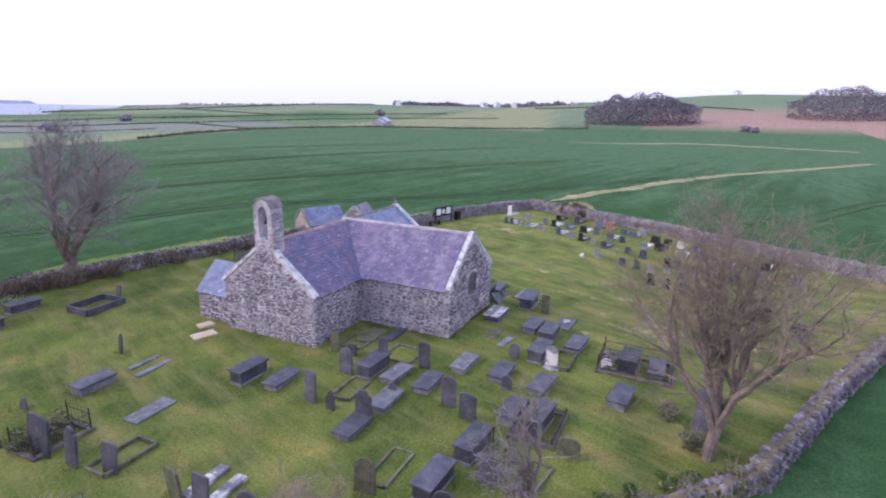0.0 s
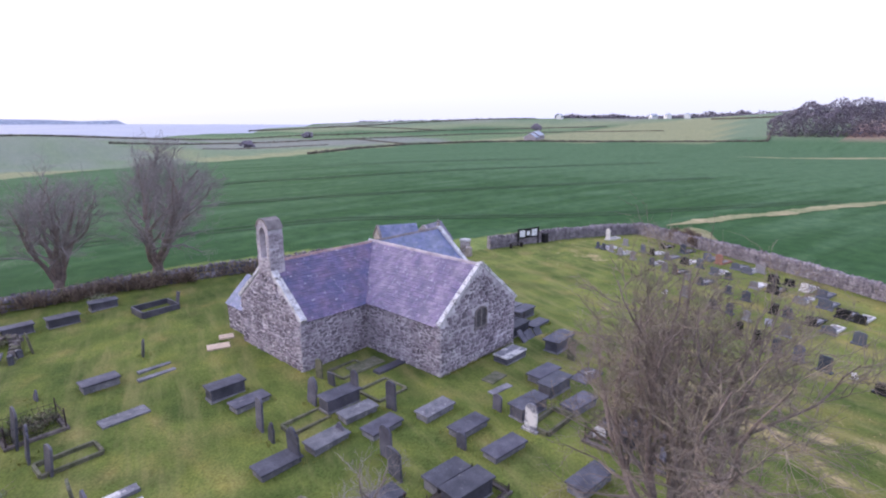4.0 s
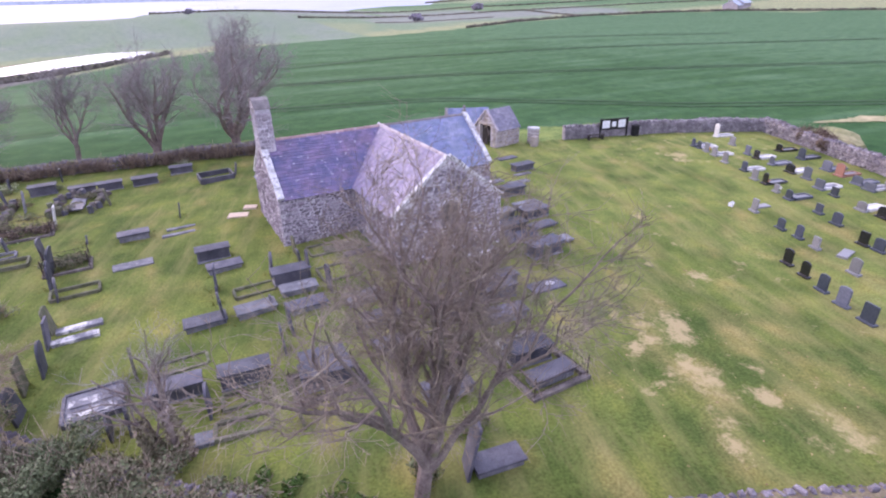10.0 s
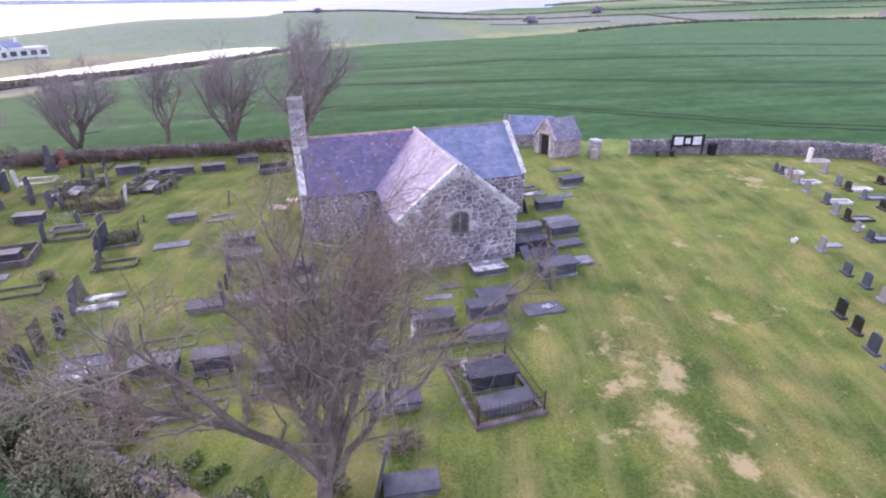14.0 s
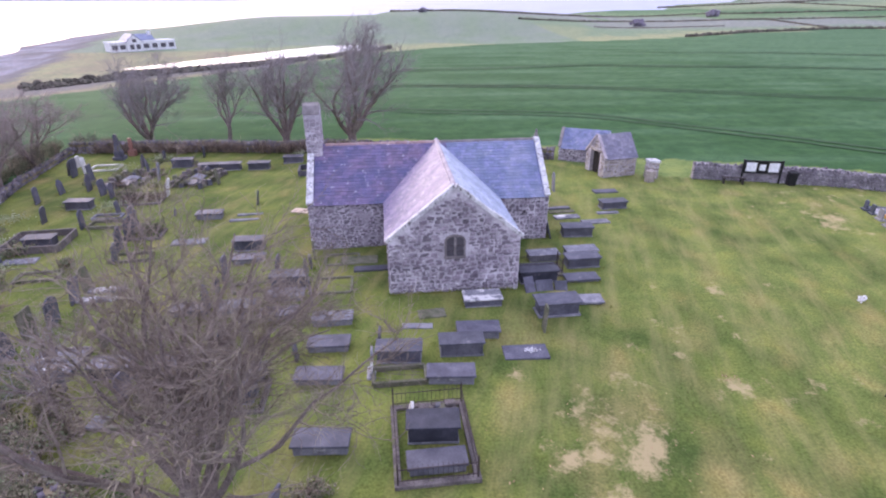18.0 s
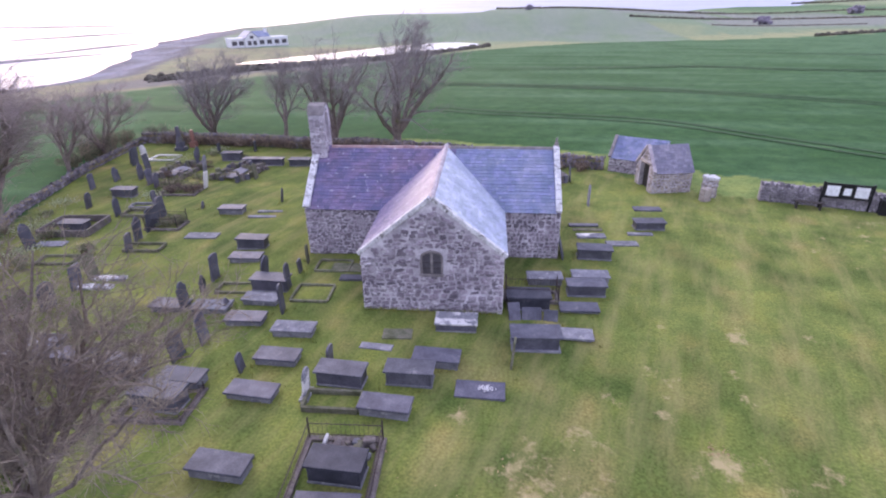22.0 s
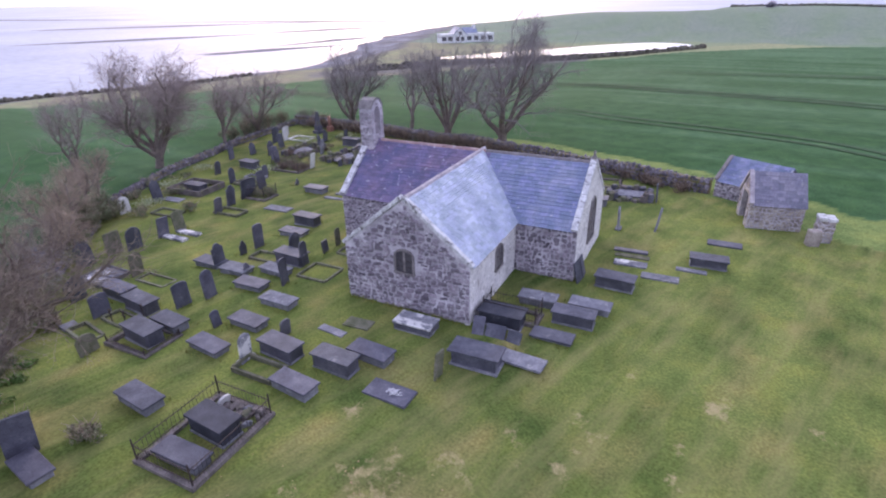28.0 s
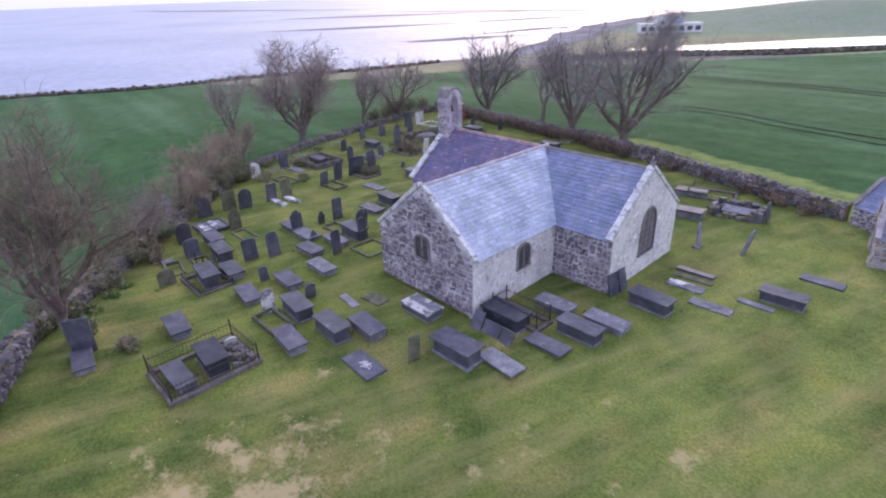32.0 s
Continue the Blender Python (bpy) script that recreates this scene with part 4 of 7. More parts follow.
for s in (-1, 1):
    bm = bmesh.new()
    half_arch = [p for p in arch(0, 0.29, 2.0, 0.42)]
    pts = [p for p in half_arch if p[0] * s >= -1e-6]
    pts = sorted(pts, key=lambda p: p[1])
    profile = [(s * 0.6, 0), (s * 0.29, 0)] + pts + [(0, 2.8), (s * 0.3, 2.7), (s * 0.56, 2.36)]
    prism(bm, profile if s > 0 else profile[::-1], "x", -0.4, 0.4)
    part("bellcote_pier", bm, M_MORTAR, church, "rubble bellcote pier with an arched opening", m=bell_m)
bm = box(bmesh.new(), -0.39, 0.39, -0.29, 0.29, 0, 0.8, 0.0)
part("bellcote_base", bm, M_MORTAR, church, m=bell_m)
for s in (-1, 1):
    bm = bmesh.new()
    prism(bm, [(0, 2.79), (s * 0.3, 2.69), (s * 0.57, 2.34), (s * 0.65, 2.36), (s * 0.36, 2.78), (0, 2.89)], "x", -0.43, 0.43)
    part("bellcote_cap", bm, M_DRESSED, church, "lichened bellcote cap", m=bell_m)
side_rows = courses(0.8, lambda u: 2.15, 61, 0.22)
lay(side_rows, bell_m @ face_frame((-0.4, -0.6, 0), (1, 0, 0), (0, -1, 0)), 62, 0.03, church, M_PALE_RUBBLE, 0, "rubble of the bellcote")
lay(side_rows, bell_m @ face_frame((0.4, 0.6, 0), (-1, 0, 0), (0, 1, 0)), 63, 0.03, church, M_PALE_RUBBLE, 0, "rubble of the bellcote")
face_rows = courses(1.2, lambda u: 2.62 - 1.1 * max(0, abs(u - 0.6) - 0.3), 64, 0.2, [(0.3, 0.9, 0.8, 2.42)])
lay(face_rows, bell_m @ face_frame((-0.4, 0.6, 0), (0, -1, 0), (-1, 0, 0)), 65, 0.03, church, M_PALE_RUBBLE, 0, "rubble of the bellcote")
lay(face_rows, bell_m @ face_frame((0.4, -0.6, 0), (0, 1, 0), (1, 0, 0)), 66, 0.03, church, M_PALE_RUBBLE, 0, "rubble of the bellcote")
bm = bmesh.new()
rings = [(0.05, 0.36), (0.13, 0.34), (0.16, 0.2), (0.19, 0.08), (0.24, 0.0), (0.0, 0.03)]
loops = [[bm.verts.new((rr * math.cos(a), rr * math.sin(a), z)) for a in [2 * math.pi * k / 16 for k in range(16)]] for rr, z in rings[:-1]]
for lo, hi in zip(loops, loops[1:]):
    for k in range(16):
        bm.faces.new((lo[k], hi[k], hi[(k + 1) % 16], lo[(k + 1) % 16]))
bm.faces.new(loops[0])
part("bell", bm, M_IRON, church, "small dark bell", m=bell_m @ Matrix.Translation((0, 0, 1.5)))


def lancet_window(name, m, width, sill, spring, rise, lights, label, glass=M_GLASS):
    """A window of arched lights: jambs, mullions, head, sill and leaded panes, drawn in the plane x-z with y outward negative."""
    win = empty(name)
    win.parent = church
    win.matrix_local = m
    tagged(win, label)
    edge = 0.09
    outer = [(-width / 2 - edge, sill - 0.12)] + [(u * (1 + 2 * edge / width), v) for u, v in arch(0, width / 2, spring, rise + edge)] + [(width / 2 + edge, sill - 0.12)]
    inner = [(-width / 2, sill)] + arch(0, width / 2, spring, rise) + [(width / 2, sill)]
    bm = bmesh.new()
    lo = [[bm.verts.new((u, y, v)) for u, v in ring] for ring, y in ((outer, 0.03), (inner, 0.03), (inner, 0.14), (outer, 0.14))]
    n = len(outer)
    for a, b in zip(lo, lo[1:] + lo[:1]):
        for k in range(n):
            bm.faces.new((a[k], a[(k + 1) % n], b[(k + 1) % n], b[k]))
    bmesh.ops.recalc_face_normals(bm, faces=bm.faces)
    part("window_surround", bm, M_DRESSED, win)
    part("pane", prism(bmesh.new(), inner, "y", 0.085, 0.105), glass, win, "dark leaded glass")
    for k in range(1, lights):
        x = -width / 2 + width * k / lights
        part("mullion", box(bmesh.new(), x - 0.055, x + 0.055, 0.05, 0.13, sill, spring + rise * 0.82, 0.01), M_DRESSED, win)
    part("window_sill", box(bmesh.new(), -width / 2 - 0.12, width / 2 + 0.12, 0.0, 0.12, sill - 0.1, sill, 0.015), M_DRESSED, win)
    k = sill + 0.25
    while k < spring:
        part("saddle_bar", box(bmesh.new(), -width / 2, width / 2, 0.072, 0.084, k - 0.008, k + 0.008), M_IRON, win)
        k += 0.28


lancet_window("window", pose(TX0 + 3.0, TY - 0.115, 0), 0.78, 1.68, 2.42, 0.24, 2, "two-light window in the transept gable")
lancet_window("window", pose(TX1 + 0.118, TY + 3.2, 0, 0, 0, 90), 0.74, 1.1, 1.88, 0.24, 2, "two-light window in the limewashed east side")
lancet_window("window", pose(NX1 + 0.118, NYR + 0.1, 0, 0, 0, 90), 1.2, 0.9, 2.2, 0.85, 3, "pointed east window", M_GLASS_PALE)

# north-west porch
PX0, PX1, PY1, PE, PR = -6.8, -3.9, 14.3, 1.35, 2.75
bm = prism(bmesh.new(), [(PX0, BASE), (PX1, BASE), (PX1, PE), ((PX0 + PX1) / 2, PR), (PX0, PE)], "y", NY1 - 0.05, PY1)
porch = part("porch_wall", bm, M_MORTAR, church, "small rubble porch")
lay(courses(PY1 - NY1, lambda u: PE - BASE, 71, 0.22), face_frame((PX0, PY1, BASE), (0, -1, 0), (-1, 0, 0)), 72, 0.05, porch, M_STONES, 0, "grey rubble")
lay(courses(PX1 - PX0, gable_top(PX1 - PX0, PE, PR), 73, 0.24), face_frame((PX1, PY1, BASE), (-1, 0, 0), (0, 1, 0)), 74, 0.05, porch, M_STONES, 0, "grey rubble")
pc = (PX0 + PX1) / 2
for sx in (-1, 1):
    ex = pc + sx * (pc - PX0 + 0.1)
    top = Vector((pc - ex, 0, PR + 0.08 - PE))
    slab = slope_slab("porch_roof", [(ex, NY1, PE - 0.04), (ex, PY1 + 0.1, PE - 0.04), (pc, PY1 + 0.1, PR + 0.04), (pc, NY1, PR + 0.04)], 0.02, M_DEEP, church, "blue-grey slate slope")
    lay_slates(slates((ex, NY1, PE - 0.04), (0, 1, 0), top, PY1 + 0.1 - NY1, top.length, 75 + sx), slab, M_DEEP, 0, "blue-grey slates")

# ---------- gatehouse and shed by the north wall ----------


def cottage(name, label, category, x0, x1, y0, y1, eave, top, door_west, turn=0.0, slate=M_DEEP, facing=M_STONES):
    """A small gabled stone outbuilding with its ridge along x."""
    hut = tagged(empty(name, (x0, y0, ground_z(x0, y0)), turn), label, category)
    w, d = x1 - x0, y1 - y0
    if door_west:
        bm = prism(bmesh.new(), [(0, -0.3), (d, -0.3), (d, eave), (d / 2, top), (0, eave)], "x", w - 0.4, w)
        prism(bm, [(0, -0.3), (0, eave), (d / 2, top), (d, eave), (d, -0.3), (d / 2 + 0.72, -0.3), (d / 2 + 0.72, 1.78), (d / 2 - 0.6, 1.78), (d / 2 - 0.6, -0.3)], "x", 0, 0.4)
        box(box(bm, 0.4, w - 0.4, 0, 0.4, -0.3, eave), 0.4, w - 0.4, d - 0.4, d, -0.3, eave)
    else:
        bm = prism(bmesh.new(), [(0, -0.3), (d, -0.3), (d, eave), (d / 2, top), (0, eave)], "x", 0, w)
    wall = part("wall", bm, M_MORTAR, hut)
    lay(courses(w, lambda u: eave - 0.02, 81, 0.22), face_frame((0, 0, 0), (1, 0, 0), (0, -1, 0)), 82, 0.05, wall, facing, 0, "grey rubble")
    gable = lambda u: eave + (top - eave) * (1 - abs(2 * u / d - 1))
    lay(courses(d, gable, 83, 0.2, [(d / 2 - 0.78, d / 2 + 0.68, -1, 1.9)] if door_west else []), face_frame((0, d, 0), (0, -1, 0), (-1, 0, 0)), 84, 0.05, wall, M_BUFF, 0,
        "pale rubble gable")
    lay(courses(d, gable, 85, 0.2), face_frame((w, 0, 0), (0, 1, 0), (1, 0, 0)), 86, 0.05, wall, facing, 0, "grey rubble")
    if door_west:
        leaf = part("door", box(bmesh.new(), 0.3, 0.35, d / 2 + 0.1, d / 2 + 0.715, -0.05, 1.74, 0.01), M_TIMBER, hut, "dark timber door leaf")
        for k in range(1, 5):
            part("board", box(bmesh.new(), 0.285, 0.297, d / 2 + 0.1 + 0.12 * k, d / 2 + 0.2 + 0.12 * k, 0.0, 1.7, 0.004), M_TIMBER, leaf)
        part("lintel", box(bmesh.new(), -0.06, -0.003, d / 2 - 0.8, d / 2 + 0.92, 1.79, 1.96, 0.015), M_BUFF, hut)
    for s in (-1, 1):
        y = -0.1 if s < 0 else d + 0.1
        rise = Vector((0, d / 2 - y, top + 0.08 - eave))
        slab = slope_slab("roof", [(0.14, y, eave - 0.05), (w + 0.08, y, eave - 0.05), (w + 0.08, d / 2, top + 0.03), (0.1, d / 2, top + 0.03)], 0.02, slate, hut, "slate slope")
        lay_slates(slates((0.12, y, eave - 0.05), (1, 0, 0), rise, w - 0.05, rise.length, 87 + s), slab, slate, 0, "weathered slates")
    for y in (-0.08, d + 0.08):
        bm = bmesh.new()
        o = Vector((0, d / 2 - y, top - eave)).normalized()
        length = math.hypot(d / 2 - y, top - eave)
        box(bm, 0, length, -0.12, 0.12, -0.04, 0.12, 0.02)
        nrm = Vector((-1, 0, 0)).cross(o)
        nrm = nrm if nrm.z > 0 else -nrm
        part("coping", bm, M_PALE_RUBBLE if door_west else M_DRESSED, hut, m=Matrix.Translation((0.02, y, eave + 0.04)) @ Matrix((o, (-1, 0, 0), nrm)).transposed().to_4x4())
    return hut


cottage("gatehouse", "small rubble gatehouse with slate roof and dark doorway", "gatehouse", 13.32, 16.08, 16.13, 18.73, 1.44, 2.96, True, 10.5, M_GREY_SLATE, M_BUFF)
cottage("stone_shed", "low rubble shed with a slate roof behind the gatehouse", "shed", 11.46, 15.29, 21.35, 24.35, 1.08, 2.37, False, -26.5)

# ---------- boundary walls ----------


def dry_wall(name, line, height, thick, seed, label, mean=0.26, singles=0, core=None, facing=None):
    """A dry-stone wall along a line of (x, y): mortarless core, stones on both faces and a rough cope."""
    r = random.Random(seed)
    pts = [Vector((x, y, 0)) for x, y in line]

    def crest(p):
        """The wall's height at a place: worn down unevenly along its length."""
        return height * (1 - 0.05 + 0.13 * noise.noise((p.x * 0.28, p.y * 0.28, seed)) + 0.07 * noise.noise((p.x * 1.1, p.y * 1.1, seed)))

    verts, faces = [], []
    for a, b in zip(pts, pts[1:]):
        n = max(1, round((b - a).length / 1.2))
        for k in range(n):
            p, q = a.lerp(b, k / n), a.lerp(b, (k + 1) / n)
            s = (b - a).cross(Vector((0, 0, 1))).normalized() * (thick / 2 - 0.05)
            start = len(verts)
            for e in (p, q):
                z = ground_z(e.x, e.y)
                verts += [e - s + Vector((0, 0, z - 0.3)), e + s + Vector((0, 0, z - 0.3)), e + s * 0.85 + Vector((0, 0, z + crest(e))), e - s * 0.85 + Vector((0, 0, z + crest(e)))]
            faces += [(start + i, start + (i + 1) % 4, start + 4 + (i + 1) % 4, start + 4 + i) for i in range(4)] + [(start, start + 3, start + 2, start + 1), (start + 4, start + 5, start + 6, start + 7)]
    wall = tagged(raw(name, verts, faces, core or M_EARTH), label, "wall", kind="structure")
    sv, sf, left = [], [], singles
    for a, b in zip(pts, pts[1:]):
        d = (b - a).normalized()
        s = d.cross(Vector((0, 0, 1))).normalized()
        length = (b - a).length
        for sign in (1, -1):
            for u, v, w, h in courses(length, lambda q: crest(a + d * q), seed + sign, mean):
                c = a + d * u
                g = ground_z(c.x, c.y)
                m = Matrix.Translation(c + s * sign * (thick / 2 - 0.06) + Vector((0, 0, g + v - 0.05))) @ Matrix((d * sign, (0, 0, 1), s * sign)).transposed().to_4x4() \
                    @ Matrix.Rotation(r.uniform(-0.3, 0.3), 4, "Z") @ Matrix.Diagonal((w, h, 0.1 * r.uniform(0.5, 1.8), 1))
                k = r.randrange(len(STONES))
                start = len(sv)
                sv += [m @ p for p in STONES[k][0]]
                sf += [tuple(start + i for i in f) for f in STONES[k][1]]
        for row in (-0.5, 0.5):
            x = r.uniform(-0.1, 0.0)
            while x < length:
                w = r.uniform(0.12, 0.34)
                c = a + d * (x + w / 2) + s * (row * thick * r.uniform(0.42, 0.66))
                x += w * r.uniform(0.9, 1.5)
                m = Matrix.Translation(c + Vector((0, 0, ground_z(c.x, c.y) + crest(c) - r.uniform(0.04, 0.12)))) @ Matrix((d, -s, (0, 0, 1))).transposed().to_4x4() \
                    @ Matrix.Rotation(r.uniform(-0.5, 0.5), 4, "Z") @ Matrix.Rotation(r.uniform(-0.2, 0.2), 4, "X") @ Matrix.Diagonal((w, thick * r.uniform(0.3, 0.62), r.uniform(0.1, 0.24), 1))
                k = r.randrange(len(STONES))
                if left > 0:
                    left -= 1
                    ob = new("stone", WALL_MESHES[k])
                    ob.parent, ob.matrix_local = wall, m
                else:
                    start = len(sv)
                    sv += [m @ p for p in STONES[k][0]]
                    sf += [tuple(start + i for i in f) for f in STONES[k][1]]
    raw("stone_facing", sv, sf, facing or M_WALLSTONE, wall, "weathered grey field stones", "stuff")
    return wall


dry_wall("wall_north", [(-31.5, 30.2), (-21, 29.6), (-12, 28.2), (-5, 26.2), (4, 23.8), (11.2, 21.7)], 1.0, 0.6, 101, "low grey dry-stone wall under trees and brambles", 0.32)
dry_wall("wall_north_east", [(20, 15.4), (24.5, 14.1), (30, 12.1), (37.2, 7.9)], 1.2, 0.6, 102, "grey dry-stone boundary wall", 0.22, 120, M_WALL_CORE, M_PALE_WALL)
dry_wall("wall_east", [(37.2, 7.9), (31.4, -6.3), (28.5, -12.3), (20.5, -26.8)], 1.2, 0.6, 103, "grey dry-stone boundary wall", 0.23, 120, M_WALL_CORE, M_PALE_WALL)
dry_wall("wall_south", [(-8.9, -13.55), (-5, -15.3), (-2, -16.5), (6.2, -20.4), (20.5, -26.8)], 0.82, 0.7, 104, "lichened dry-stone boundary wall", 0.22, 160)
dry_wall("wall_south_west", [(-8.9, -13.55), (-14.4, -8.3), (-25.6, 3.6)], 0.7, 0.6, 105, "low overgrown dry-stone wall", 0.34)
dry_wall("wall_west", [(-25.6, 3.6), (-28.8, 11.4), (-30.6, 20.4), (-31.5, 30.2)], 0.5, 0.5, 106, "low grey dry-stone wall", 0.34)

# ---------- tombs ----------


def grave_at(name, x, y, turn, label, category, group=""):
    return tagged(empty(name, (x, y, ground_z(x, y)), turn), label, category, group)


def chest_tomb(x, y, length, width, height, top, side, label, turn=0.0, overhang=0.09):
    """A chest tomb: plinth, four panels set back, corner posts and a chamfered slab."""
    tomb = grave_at("chest_tomb", x, y, turn, label, "tomb", "chest tombs round the church")
    l, w = length / 2, width / 2
    part("plinth", box(bmesh.new(), -l + 0.05, l - 0.05, -w + 0.05, w - 0.05, -0.25, 0.06, 0.015), M_PALE_TOMB, tomb)
    for s in (-1, 1):
        part("side_panel", box(bmesh.new(), -l + overhang + 0.06, l - overhang - 0.06, s * (w - overhang - 0.03) - 0.025, s * (w - overhang - 0.03) + 0.025, 0.06, height - 0.08), side, tomb)
        part("end_panel", box(bmesh.new(), s * (l - overhang - 0.03) - 0.025, s * (l - overhang - 0.03) + 0.025, -w + overhang + 0.06, w - overhang - 0.06, 0.06, height - 0.08), side, tomb)
        for t in (-1, 1):
            cx, cy = s * (l - overhang - 0.04), t * (w - overhang - 0.04)
            part("corner_post", box(bmesh.new(), cx - 0.05, cx + 0.05, cy - 0.05, cy + 0.05, 0.06, height - 0.075, 0.008), side, tomb)
    bm = box(bmesh.new(), -l, l, -w, w, height - 0.08, height, 0.012)
    part("top_slab", bm, top, tomb)
    return tomb


def ledger(x, y, length, width, height, top, label, turn=0.0):
    """A low tomb: a rubble or brick base with a thick slab on it."""
    tomb = grave_at("ledger_tomb", x, y, turn, label, "tomb", "low ledger tombs")
    l, w = length / 2, width / 2
    part("base", box(bmesh.new(), -l + 0.07, l - 0.07, -w + 0.07, w - 0.07, -0.25, height - 0.08, 0.02), M_PALE_TOMB, tomb)
    part("top_slab", box(bmesh.new(), -l, l, -w, w, height - 0.09, height, 0.015), top, tomb)
    return tomb


def flat_slab(x, y, length, width, top, label, turn=0.0, high=0.07, tip=0.0):
    """A slab lying flush in the grass."""
    ob = part("grave_slab", box(bmesh.new(), -length / 2, length / 2, -width / 2, width / 2, -0.12, high, 0.015), top, None)
    ob.matrix_world = pose(x, y, ground_z(x, y), tip, tip / 2, turn)
    return tagged(ob, label, "slab", "flat grave slabs")


CHESTS = [(-2.82, -4.6, 0.62), (-0.4, -4.4, 0.64), (-11.15, -4.45, 0.66), (-8.7, -6.15, 0.7), (-13.4, -4.0, 0.6), (6.8, 2.3, 0.58), (7.8, 6.05, 0.6), (11.6, 10.05, 0.5),
          (-7.86, 1.9, 0.65), (-10.76, 6.68, 0.65), (-17.4, 23.0, 0.6), (-15.7, 23.1, 0.58), (-13.4, 23.0, 0.6), (-10.8, 24.3, 0.55), (-19.9, 24.4, 0.7),
          (-23.6, 14.9, 0.6), (-22.8, 8.7, 0.6)]
r = random.Random(301)
for x, y, h in CHESTS:
    dark = r.random() < 0.45
    chest_tomb(x, y, r.uniform(1.68, 1.82), r.uniform(0.8, 0.9), h, M_SLATE_TOMB, M_SLATE_DARK,
               "slate chest tomb with a smooth top slab" if not dark else "dark slate chest tomb standing in grass", r.uniform(-3, 3) - (5 if y < -3.4 else 0))
chest_tomb(4.2, -1.9, 2.0, 1.0, 0.7, M_SLATE_TOMB, M_SLATE_TOMB, "large slate chest tomb with overhanging slab", 2, 0.14)
chest_tomb(4.1, 1.05, 1.95, 1.0, 0.66, M_SLATE_BLACK, M_SLATE_BLACK, "dark slate chest tomb beside the transept wall", 1)
chest_tomb(1.05, -0.85, 1.75, 0.95, 0.42, M_WHITE_TOMB, M_SLATE_TOMB, "chest tomb with a white-lichened top under the gable", 0, 0.05)

LEDGERS = [(0.45, -3.3, 0.4), (-1.0, -6.0, 0.4), (-5.75, -5.5, 0.3), (-5.55, -3.55, 0.34), (-5.55, -1.7, 0.34), (-7.9, -0.97, 0.3), (-8.5, -5.05, 0.45), (-5.35, -8.8, 0.4),
           (-10.45, 5.05, 0.3), (-11.95, 0.2, 0.3), (-9.9, 0.0, 0.3), (-7.85, 0.66, 0.3), (5.0, 3.2, 0.4), (7.2, 3.6, 0.34), (6.3, 0.9, 0.16), (5.7, -1.1, 0.14),
           (-14.4, 12.1, 0.42)]
for x, y, h in LEDGERS:
    ledger(x, y, r.uniform(1.66, 1.8), r.uniform(0.78, 0.88), h, r.choice([M_SLATE_TOMB, M_SLATE_TOMB, M_PALE_TOMB]), "low slate ledger tomb on a stone base", r.uniform(-3, 3) - (5 if y < -4 else 1))

flat_slab(2.1, -4.7, 1.75, 0.9, M_SLATE_TOMB, "flat blue-grey slate slab with a white posy on it", -2)
flat_slab(-14.55, 8.25, 1.9, 0.8, M_PALE_TOMB, "pale lichened slab lying in the grass", 2)
flat_slab(-12.1, 11.3, 1.8, 0.3, M_PALE_TOMB, "narrow pale kerb slab lying in the grass", 1)
flat_slab(-11.9, 12.2, 1.6, 0.28, M_PALE_TOMB, "narrow pale kerb slab lying in the grass", 1)
flat_slab(-1.3, -1.6, 1.2, 0.7, M_MOSSY, "moss-grown slab under the gable", 3, 0.05)
flat_slab(-2.0, -2.5, 1.3, 0.4, M_PALE_TOMB, "small sunken slab", -6, 0.04)
flat_slab(12.3, 13.1, 1.7, 0.7, M_SLATE_TOMB, "slate slab lying in the grass", 0, 0.08)
flat_slab(7.9, 10.2, 1.7, 0.35, M_SLATE_DARK, "dark edge slab lying in the grass", 2, 0.1)
flat_slab(8.05, 9.6, 1.7, 0.4, M_MOSSY, "moss-grown slab lying in the grass", 2, 0.05)
flat_slab(8.1, 8.7, 1.6, 0.6, M_WHITE_TOMB, "white-lichened slab lying in the grass", 3)
flat_slab(9.6, 7.75, 1.7, 0.6, M_PALE_TOMB, "pale slab lying in the grass", 2)
flat_slab(10.9, 9.1, 1.4, 0.35, M_PALE_TOMB, "narrow pale slab lying in the grass", 1)
flat_slab(-8.6, 12.0, 1.2, 0.75, M_SAND, "pale sandstone paving slab by the porch", -20, 0.06)
flat_slab(-7.7, 12.9, 0.8, 0.6, M_SAND, "pale sandstone paving slab by the porch", -20, 0.1)
flat_slab(-3.9, 3.0, 1.9, 0.5, M_SLATE_DARK, "dark slate slab along the transept wall", 0, 0.1)
flat_slab(-4.6, 4.1, 1.9, 0.9, M_MOSSY, "moss-grown slab by the nave wall", 0, 0.06)
posy = []
pf = []
r = random.Random(31)
for k in range(60):
    p = Vector((2.3 + r.gauss(0, 0.13), -4.75 + r.gauss(0, 0.09), ground_z(2.1, -4.7) + 0.1 + r.uniform(0, 0.07)))
    tube(posy, pf, [p, p + Vector((r.uniform(-0.03, 0.03), r.uniform(-0.03, 0.03), 0.03))], [0.03, 0.012], 5)
tagged(raw("posy", posy, pf, M_FLOWER_W), "small bunch of white flowers on a slate slab", "flowers")

